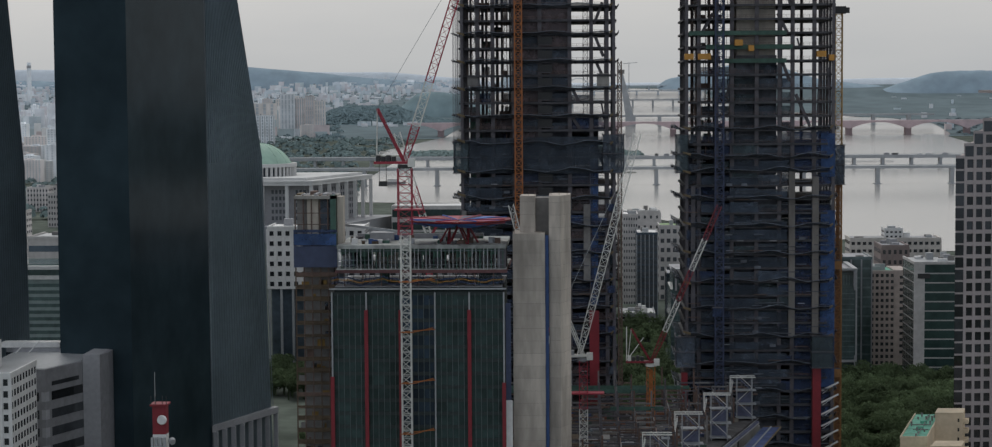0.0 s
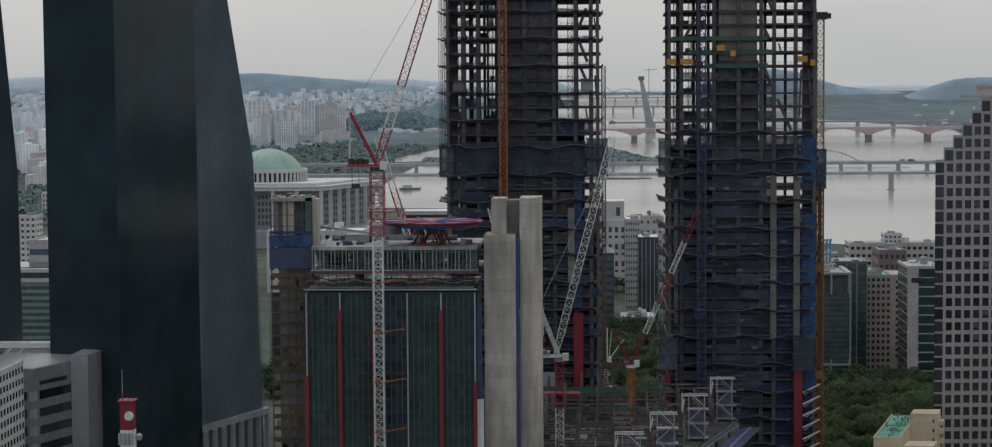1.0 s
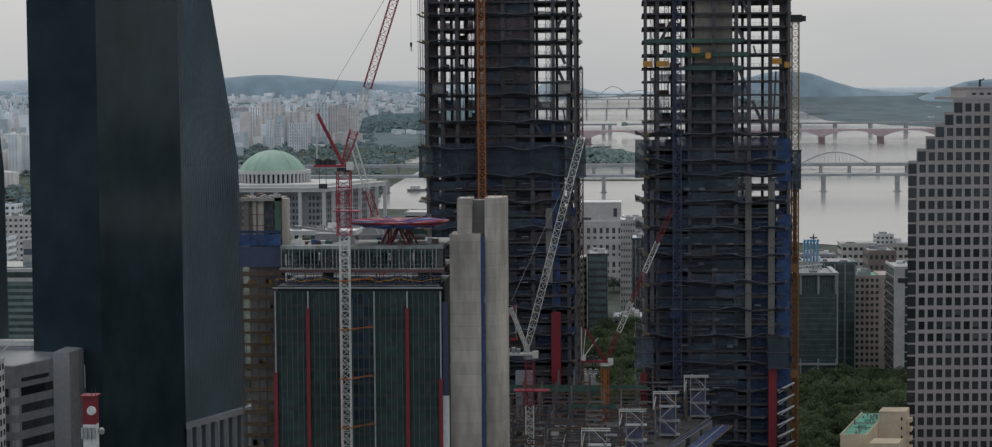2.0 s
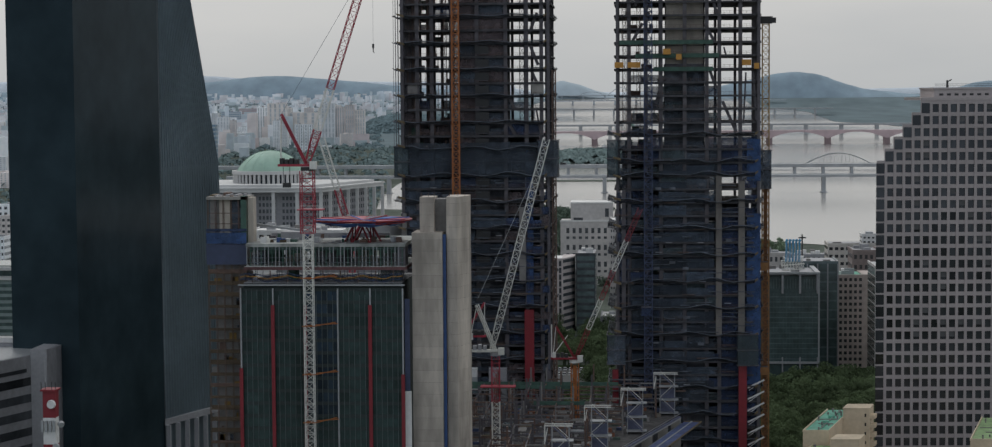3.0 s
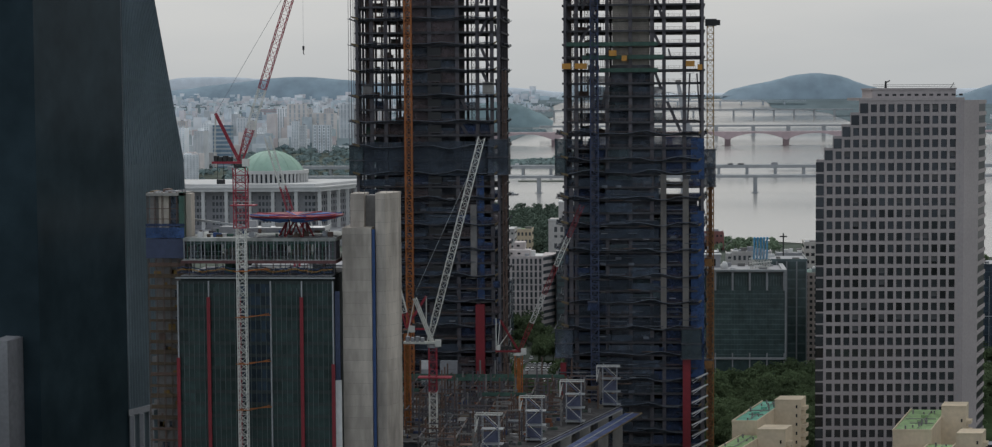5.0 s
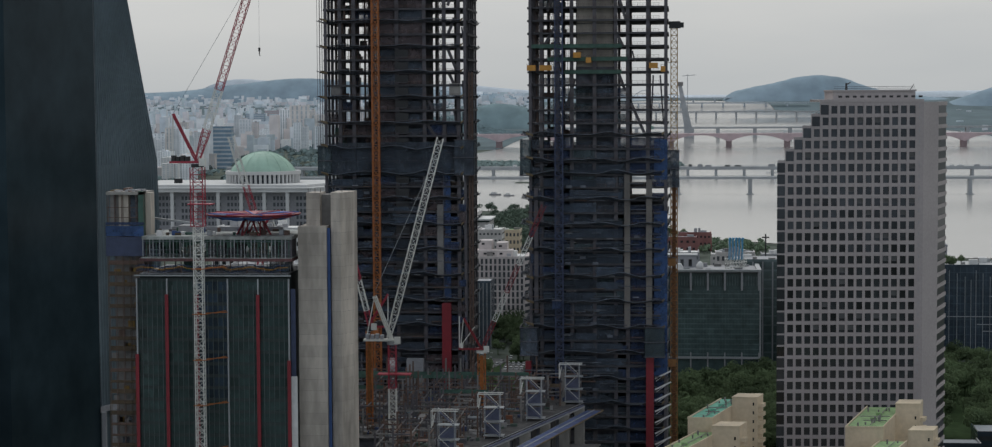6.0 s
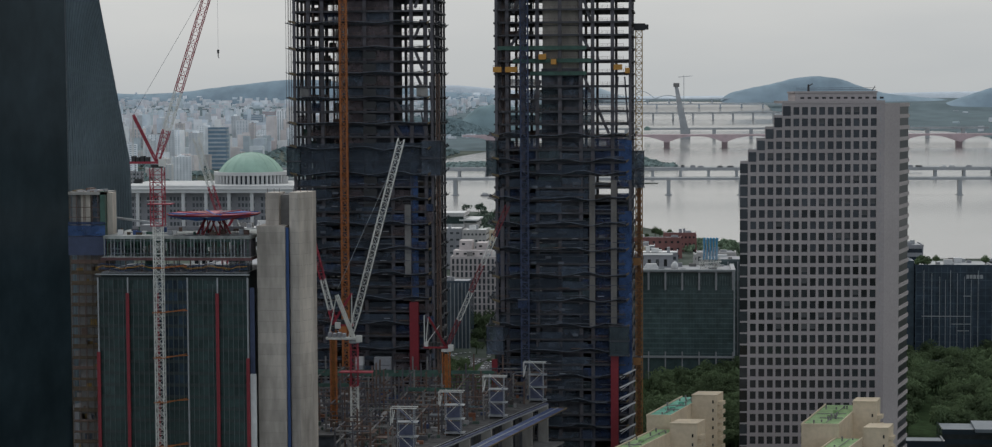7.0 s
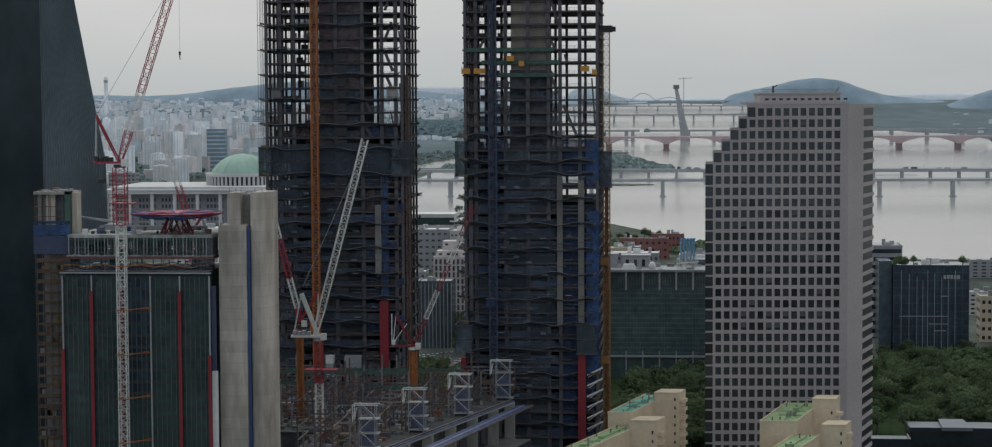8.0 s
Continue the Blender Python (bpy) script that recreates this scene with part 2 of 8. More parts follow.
# far greens are mixed towards blue-grey, which paints the haze over them
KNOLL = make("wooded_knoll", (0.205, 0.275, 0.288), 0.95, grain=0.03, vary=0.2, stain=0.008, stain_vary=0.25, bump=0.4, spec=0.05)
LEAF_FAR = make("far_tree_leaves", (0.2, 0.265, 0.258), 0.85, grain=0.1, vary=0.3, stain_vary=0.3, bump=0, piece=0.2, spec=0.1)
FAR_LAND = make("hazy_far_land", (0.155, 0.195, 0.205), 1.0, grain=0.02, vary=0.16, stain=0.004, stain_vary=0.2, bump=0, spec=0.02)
BARK = make("bark", (0.09, 0.07, 0.05), 0.9)

GLASS_TOWER = make("navy_curtain_glass", (0.027, 0.042, 0.05), 0.12, grain=0.12, vary=0.12, stain=0.03, stain_vary=0.3, bump=0.0, spec=0.045)
GLASS_TOWER.node_tree.nodes["Principled BSDF"].inputs["Specular Tint"].default_value = (0.55, 0.80, 0.95, 1)
NET_NAVY = make("navy_dusty_net", (0.058, 0.078, 0.13), 0.88, grain=0.5, vary=0.35, stain=0.12, stain_vary=0.4, piece=0.12)
SIDE_GLASS = make("dull_side_glass", (0.024, 0.026, 0.030), 0.3, grain=0.4, vary=0.3, bump=0.0, spec=0.12)
HOIST_BLUE = make("faded_blue_paint", (0.042, 0.055, 0.105), 0.6, grain=0.7, vary=0.2)
BLUE_SHEET = make("bright_blue_sheet", (0.06, 0.15, 0.42), 0.7, grain=0.5, vary=0.2)
NET_LIP = make("pale_net_rope", (0.115, 0.125, 0.145), 0.85, grain=0.6, vary=0.3, stain=0.2, stain_vary=0.4)
# veil tone is raised as haze would raise the dark storeys
VEIL = make("black_green_veil_net", (0.056, 0.073, 0.098), 0.9, grain=0.4, vary=0.35, stain=0.09, stain_vary=0.5, piece=0.35)
CATCH = make("thin_catch_net", (0.062, 0.074, 0.095), 0.88, grain=0.5, vary=0.35, stain=0.12, stain_vary=0.4)
CATCH_LINE = make("dusty_scaffold_tube", (0.074, 0.08, 0.09), 0.8, grain=0.5, vary=0.4, stain=0.3, stain_vary=0.6)
COLUMN_DULL = make("dusty_column_concrete", (0.175, 0.16, 0.145), 0.85, grain=0.7, vary=0.16, stain=0.11, stain_vary=0.35, streak=0.35)
OCHRE_NET = make("ochre_net_end", (0.15, 0.11, 0.06), 0.85, grain=0.6, vary=0.3)


def woven(m, gap):
    """A net: cloth with a share of open mesh, uneven where it is dusty or doubled."""
    n, l = m.node_tree.nodes, m.node_tree.links
    clear, mix = n.new("ShaderNodeBsdfTransparent"), n.new("ShaderNodeMixShader")
    geo, t, r = n.new("ShaderNodeNewGeometry"), n.new("ShaderNodeTexNoise"), n.new("ShaderNodeMapRange")
    t.inputs["Scale"].default_value, t.inputs["Detail"].default_value = 0.35, 4.0
    r.inputs["From Min"].default_value, r.inputs["From Max"].default_value = 0.3, 0.7
    r.inputs["To Min"].default_value, r.inputs["To Max"].default_value = gap - 0.2, gap + 0.2
    l.new(geo.outputs["Position"], t.inputs["Vector"])
    l.new(t.outputs[0], r.inputs["Value"])
    l.new(r.outputs[0], mix.inputs[0])
    l.new(n["Principled BSDF"].outputs[0], mix.inputs[1])
    l.new(clear.outputs[0], mix.inputs[2])
    l.new(mix.outputs[0], n["Material Output"].inputs["Surface"])
    return m


for cloth, gap in ((NET_BLUE, 0.3), (NET_TEAL, 0.35), (NET_NAVY, 0.45), (NET_DARK, 0.35), (NET_BROWN, 0.35), (VEIL, 0.42), (CATCH, 0.5)):
    woven(cloth, gap)
END_BLUE = woven(make("bright_blue_end_net", (0.042, 0.085, 0.20), 0.85, grain=0.5, vary=0.3, stain=0.12, stain_vary=0.35), 0.25)


def by_island(m, colours):
    """Gives each loose block of a joined mesh its own paint."""
    n, l = m.node_tree.nodes, m.node_tree.links
    g_ = n.new("ShaderNodeNewGeometry")
    r = n.new("ShaderNodeValToRGB")
    r.color_ramp.interpolation = "CONSTANT"
    while len(r.color_ramp.elements) < len(colours):
        r.color_ramp.elements.new(0.5)
    for i, c in enumerate(colours):
        r.color_ramp.elements[i].position = i / len(colours)
        r.color_ramp.elements[i].color = (*c, 1)
    l.new(g_.outputs["Random Per Island"], r.inputs[0])
    for nd in n:
        if nd.type == "VECT_MATH" and nd.operation == "SCALE":
            l.new(r.outputs[0], nd.inputs[0])
    return m


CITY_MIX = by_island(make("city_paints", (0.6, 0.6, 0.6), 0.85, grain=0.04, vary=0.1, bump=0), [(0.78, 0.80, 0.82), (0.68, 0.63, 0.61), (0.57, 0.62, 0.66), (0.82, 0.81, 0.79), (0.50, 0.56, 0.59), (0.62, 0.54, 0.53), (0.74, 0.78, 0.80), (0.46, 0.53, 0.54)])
# the city paints once more, paler and bluer as haze for the farthest blocks
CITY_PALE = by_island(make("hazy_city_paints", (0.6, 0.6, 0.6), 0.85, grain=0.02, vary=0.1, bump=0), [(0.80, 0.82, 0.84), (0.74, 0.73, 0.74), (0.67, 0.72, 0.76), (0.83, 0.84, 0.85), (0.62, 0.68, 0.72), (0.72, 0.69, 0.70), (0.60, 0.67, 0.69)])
WATER = make("river_water", (0.30, 0.29, 0.27), 0.16, grain=0.02, vary=0.06, stain=0.004, stain_vary=0.10, bump=0.05)

# ---- ground: flat round the site, and drawn in towards the horizon so that all lies within five kilometres ----
EYE_H, MID_Y = 136.3, -30.0
DIST = np.array([0, 1000, 1850, 2730, 5270, 8000, 12000, 20000, 60000, 200000.0])
SHRINK = np.array([1, 1, 0.84, 0.80, 0.72, 0.53, 0.375, 0.235, 0.0805, 0.0247])


def scale_at(y):
    """How small the distance stands at y: 1 round the site, less towards the horizon."""
    s = y - MID_Y
    if s <= 1000:
        return 1.0
    return s / float(np.interp(s, DIST * SHRINK, DIST))


def ground_z(y):
    return EYE_H * (1 - scale_at(y))


ys = [-700, 0, 400, 900] + list(range(970, 4900, 30)) + [4925]
xs = [-2600, -1500, -900, -500, -250, 0, 250, 500, 900, 1500, 2600]
g = Shape()
for y in ys:
    for x in xs:
        g.v.append((x, y, ground_z(y)))
for j in range(len(ys) - 1):
    for i in range(len(xs) - 1):
        a = j * len(xs) + i
        g.f.append((a, a + 1, a + 1 + len(xs), a + len(xs)))
setting("ground", g, SOIL, "built-up and wooded ground reaching the horizon", "ground", True)

# tree shade is put into the lawn's own dark green
setting("park_lawn", Shape().prism([(-60, 697), (330, 690), (330, 984), (-60, 984)], 0.0, 0.25), make("shaded_lawn", (0.035, 0.055, 0.025), 1.0, spec=0.02, grain=0.3, vary=0.3), "park lawn painted dark for the shade under trees", "lawn")

# the river: its left bank and its right bank, by distance
BANK_L = [(1400, 250), (1490, 190), (1530, 120), (1760, 30), (1870, -60), (1880, -130), (1890, -215), (2120, -240), (2350, -250), (2780, -255),
          (2810, -330), (3227, -300), (3766, -260), (4116, -220), (4327, -240), (4497, -200), (4700, -215), (4800, -120)]
BANK_R = [(1400, 900), (2500, 900), (2950, 700), (3065, 590), (3300, 640), (3678, 670), (3784, 695), (4000, 700), (4180, 640), (4304, 452), (4420, 440), (4524, 421), (4600, 360), (4660, 300), (4770, 280), (4810, 260)]
w = Shape()
wy = [1400] + list(range(1420, 4800, 30)) + [4810]
bl = sorted(BANK_L)
for y in wy:
    a = float(np.interp(y, [p[0] for p in bl], [p[1] for p in bl]))
    b = float(np.interp(y, [p[0] for p in BANK_R], [p[1] for p in BANK_R]))
    z = ground_z(y) + 0.4
    w.v += [(a, y, z), (b, y, z)]
for j in range(len(wy) - 1):
    w.f.append((2 * j, 2 * j + 1, 2 * j + 3, 2 * j + 2))
setting("water", w, WATER, "calm grey river under an overcast sky", "river", True)


for nm, side in (("far_plain_left", -1), ("far_plain_right", 1)):
    s = Shape()
    py = list(range(3670, 4900, 30)) + [4924]
    for y in py:
        bank = BANK_L if side < 0 else BANK_R
        e = float(np.interp(y, [p[0] for p in sorted(bank)], [p[1] for p in sorted(bank)]))
        if y > 4800:
            e = 60.0
        s.v += [(e, y, ground_z(y) + 0.7), (2500.0 * side, y, ground_z(y) + 0.7)]
    for j in range(len(py) - 1):
        q = (2 * j, 2 * j + 1, 2 * j + 3, 2 * j + 2)
        s.f.append(q if side > 0 else q[::-1])
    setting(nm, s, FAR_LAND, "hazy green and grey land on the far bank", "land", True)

# ---- hills on the horizon ----
def hill(name, label, y, outline, material, depth=60):
    """A wooded ridge: outline gives x and height along it."""
    s = Shape()
    n = 90
    xa = np.linspace(outline[0][0], outline[-1][0], n)
    za = np.interp(xa, [p[0] for p in outline], [p[1] for p in outline])
    za = np.convolve(np.pad(za, 2, mode="edge"), np.ones(5) / 5, "valid")
    rows = 7
    for j in range(rows):
        q = j / (rows - 1)
        for x, z in zip(xa, za):
            base = ground_z(y - depth) - 3
            rough = 1.1 * noise.noise((x * 0.05, j * 0.9, y)) + 0.6 * noise.noise((x * 0.2, j * 2.0, y))
            s.v.append((float(x), y - depth * (1 - q), base + (float(z) + rough - base) * math.sin(q * math.pi / 2)))
    for j in range(rows - 1):
        for i in range(n - 1):
            a = j * n + i
            s.f.append((a, a + 1, a + 1 + n, a + n))
    return setting(name, s, material, label, "hill", True)


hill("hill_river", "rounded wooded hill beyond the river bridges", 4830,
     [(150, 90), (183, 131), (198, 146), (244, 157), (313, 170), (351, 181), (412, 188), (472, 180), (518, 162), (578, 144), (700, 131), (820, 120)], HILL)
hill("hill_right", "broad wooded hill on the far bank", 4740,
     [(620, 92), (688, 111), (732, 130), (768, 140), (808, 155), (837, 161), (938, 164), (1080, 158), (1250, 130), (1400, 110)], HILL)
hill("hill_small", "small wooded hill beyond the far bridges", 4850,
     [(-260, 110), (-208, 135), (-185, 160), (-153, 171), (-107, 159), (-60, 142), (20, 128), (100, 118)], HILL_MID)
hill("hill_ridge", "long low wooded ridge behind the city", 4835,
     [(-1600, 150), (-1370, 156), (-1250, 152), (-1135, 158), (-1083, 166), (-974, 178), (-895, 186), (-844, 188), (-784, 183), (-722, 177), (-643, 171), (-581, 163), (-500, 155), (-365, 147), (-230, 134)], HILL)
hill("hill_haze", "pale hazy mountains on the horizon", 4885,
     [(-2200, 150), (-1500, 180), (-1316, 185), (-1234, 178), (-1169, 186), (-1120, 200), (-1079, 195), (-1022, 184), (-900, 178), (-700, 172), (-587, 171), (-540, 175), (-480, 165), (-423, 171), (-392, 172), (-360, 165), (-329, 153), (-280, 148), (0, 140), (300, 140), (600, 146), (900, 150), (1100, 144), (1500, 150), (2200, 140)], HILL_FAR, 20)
KNOLL_TOP = [(-660, 63), (-600, 64), (-565, 66), (-553, 62), (-540, 77), (-518, 88), (-490, 94), (-413, 94), (-386, 93), (-365, 85), (-315, 68), (-263, 62), (-224, 62)]
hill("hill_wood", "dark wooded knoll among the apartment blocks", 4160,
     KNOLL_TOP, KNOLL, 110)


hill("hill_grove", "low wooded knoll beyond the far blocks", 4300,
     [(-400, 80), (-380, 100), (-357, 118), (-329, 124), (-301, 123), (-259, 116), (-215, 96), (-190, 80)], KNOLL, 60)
# ---- dark office tower with a ribbed side ----
def office_tower(name, label, base, lean, z1):
    """base: the outline at the ground; lean: the outline at the top."""
    t = thing(name, label, "skyscraper", (base[0][0], base[0][1], 0))
    part("wall", Shape().prism(base, 0, z1, lean), GLASS_TOWER, t, "dark reflective curtain wall")
    return t


def lerp(a, b, q):
    return tuple(x + (y - x) * q for x, y in zip(a, b))


def face_lines(t, name, a0, b0, a1, b1, z0, z1, count, material, w, out, label=""):
    """Upright fins on a plane wall from a to b, which leans from z0 to z1."""
    d = Vector((b0[0] - a0[0], b0[1] - a0[1], 0)).normalized()
    nrm = Vector((d.y, -d.x, 0))
    s = Shape()
    for i in range(count + 1):
        q = i / count
        p0, p1 = lerp(a0, b0, q), lerp(a1, b1, q)
        s.beam((p0[0] + nrm.x * out / 2, p0[1] + nrm.y * out / 2, z0), (p1[0] + nrm.x * out / 2, p1[1] + nrm.y * out / 2, z1), w, out)
    ob = part(name, s, material, t, label)
    return tagged(ob, kind="stuff")


RIB = make("ribbed_grey_cladding", (0.148, 0.188, 0.208), 0.6, 0.0, grain=0.4, vary=0.08, bump=0.0, spec=0.25)
RIB_FIN = make("slate_blue_rib", (0.172, 0.215, 0.238), 0.6, 0.0, grain=0.4, vary=0.08, bump=0.0, spec=0.25)
L_, M_, E_, Q_ = (-162.2, 607.3), (-138.2, 600.4), (-125.0, 660.5), (-110.8, 700.0)
E1, Q1 = (-125.6, 660.5), (-113.4, 699.0)
tower = office_tower("office_tower", "black glass office skyscraper with a slanting ribbed metal side", [L_, M_, E_, (-142, 690), (-170, 690)],
                        [L_, M_, E1, (-142, 690), (-170, 690)], 235)
rib = Shape().prism([E_, Q_, (-127, 705)], 0, 112, [E1, Q1, (-127.5, 705)]).prism([E1, Q1, (-127.5, 705)], 112, 235, [(-126.1, 660.5), (-125.2, 664.0), (-139.3, 670.0)])
part("ribbed_wall", rib, RIB, tower, "grey ribbed metal side wall")
face_lines(tower, "rib", E_, Q_, E1, Q1, 24, 112, 24, RIB_FIN, 0.55, 0.12)
face_lines(tower, "rib", E1, Q1, (-126.1, 660.5), (-125.2, 664.0), 112, 235, 24, RIB_FIN, 0.5, 0.12)
part("corner_trim", Shape().beam((E_[0] - 0.3, E_[1] - 0.5, 0), (E1[0] - 0.3, E1[1] - 0.5, 235), 0.45), METAL_FIN, tower, "metal corner trim")
# the colonnade at its foot
for i in range(8):
    p = lerp(E_, Q_, i / 7)
    part("column", Shape().box(p[0] + 0.4, p[1] - 1.8, 0, p[0] + 1.9, p[1] - 0.3, 21.5), PAINT_GREY, tower)
part("cornice", Shape().prism([(E_[0] + 0.2, E_[1] - 2.2), (Q_[0] + 2.2, Q_[1] - 1.2), (Q_[0] + 0.3, Q_[1] + 0.4), (E_[0] + 0.1, E_[1] - 0.3)], 21.5, 23.6), PAINT_GREY, tower, "pale stone cornice over the colonnade")

a2, b2, c2 = (-215.0, 610.0), (-196.0, 625.0), (-183.6, 650.0)
tower2 = office_tower("office_tower", "second dark office skyscraper with grey ribbed side", [a2, b2, (-199, 670), (-230, 665)],
                         [a2, b2, (-199, 670), (-230, 665)], 190)
part("ribbed_wall", Shape().prism([b2, c2, (-199, 670)], 0, 112, [b2, (-184.4, 650), (-199, 670)]).prism([b2, (-184.4, 650), (-199, 670)], 112, 190, [b2, (-190, 648), (-199, 670)]), RIB, tower2)
face_lines(tower2, "rib", b2, c2, b2, (-184.4, 650), 5, 112, 26, RIB_FIN, 0.55, 0.12)
face_lines(tower2, "rib", b2, (-184.4, 650), b2, (-190, 648), 112, 190, 26, RIB_FIN, 0.5, 0.12)

# ---- the two towers under construction ----
STOREY = 4.5


def chamfer(x0, x1, y0, y1, c):
    return [(x0 + c, y0), (x1 - c, y0), (x1, y0 + c), (x1, y1 - c), (x1 - c, y1), (x0 + c, y1), (x0, y1 - c), (x0, y0 + c)]


def catch_net(t, x0, x1, y0, y1, z, rr, out, material, label):
    """A net that slopes out from a slab edge and sags between its poles."""
    n = 18
    for (ax, ay), (bx, by), (ox, oy) in (((x0 + 2, y0), (x1 - 2, y0), (0, -1)), ((x1, y0 + 2), (x1, y1), (1, 0)), ((x0, y1), (x0, y0 + 2), (-1, 0))):
        s = Shape()
        prev = None
        ph = rr.uniform(0, 6)
        reach = out * (0.35 if ox > 0 else 1.0)
        for i in range(n + 1):
            q = i / n
            px, py = ax + (bx - ax) * q, ay + (by - ay) * q
            sag = 0.5 * math.sin(q * math.pi * 4.5 + ph) + 0.3 * math.sin(q * 23 + ph) + rr.uniform(-0.15, 0.15)
            cur = ((px, py, z - (0.45 + 0.25 * math.sin(q * 11 + ph) if oy else 0.3)), (px + ox * reach, py + oy * reach, z + 0.55 + sag * (1 if z < 124 else 0.5)))
            if prev:
                s.hexa([prev[0], cur[0], cur[1], prev[1], *[(a, b, c + 0.1) for a, b, c in (prev[0], cur[0], cur[1], prev[1])]])
            prev = cur
        cn = part("catch_net", s, material, t, label)
        lip = Shape()
        tops = [s.v[8 * i + 3] for i in range(n)] + [s.v[8 * (n - 1) + 2]]
        for p_, q_ in zip(tops, tops[1:]):
            lip.beam((p_[0] + ox * 0.1, p_[1] + oy * 0.1, p_[2] + 0.15), (q_[0] + ox * 0.1, q_[1] + oy * 0.1, q_[2] + 0.15), 0.15, 0.2)
        part("net_rope", lip, NET_LIP, cn, "pale rope edge")
        if oy:
            for e_, sx_ in ((tops[0], -1), (tops[-1], 0.4)):
                part("net_end", Shape().hexa([(e_[0], e_[1] + 1.2, e_[2] - 0.7), (e_[0] + 2.4 * sx_, e_[1] + 0.6, e_[2] + 0.1), (e_[0] + 2.4 * sx_, e_[1], e_[2] + 0.1), (e_[0], e_[1], e_[2] - 0.7),
                                              (e_[0], e_[1] + 1.2, e_[2] + 0.1), (e_[0] + 2.6 * sx_, e_[1] + 0.6, e_[2] + 0.7), (e_[0] + 2.6 * sx_, e_[1], e_[2] + 0.7), (e_[0], e_[1], e_[2] + 0.1)]), OCHRE_NET, cn, "ochre upturned net end")


def lattice(s, p, q, w, bays, chord, lace, taper=1.0):
    """Four chords with zigzag lacing, from p to q."""
    p, q = Vector(p), Vector(q)
    d = (q - p).normalized()
    u = d.cross(Vector((0, 1, 0)))
    u = Vector((1, 0, 0)) if u.length < 1e-3 else u.normalized()
    v = d.cross(u).normalized()
    cs = [(-1, -1), (1, -1), (1, 1), (-1, 1)]

    def at(i, k):
        f = k / bays
        h = w / 2 * (1 + (taper - 1) * f)
        return p + (q - p) * f + u * cs[i][0] * h + v * cs[i][1] * h
    for i in range(4):
        s.beam(at(i, 0), at(i, bays), chord)
    for k in range(bays):
        for i in range(4):
            j = (i + 1) % 4
            a, b = (i, j) if (k + i) % 2 else (j, i)
            s.beam(at(a, k), at(b, k + 1), lace)
            s.beam(at(i, k), at(j, k), lace)
    return s


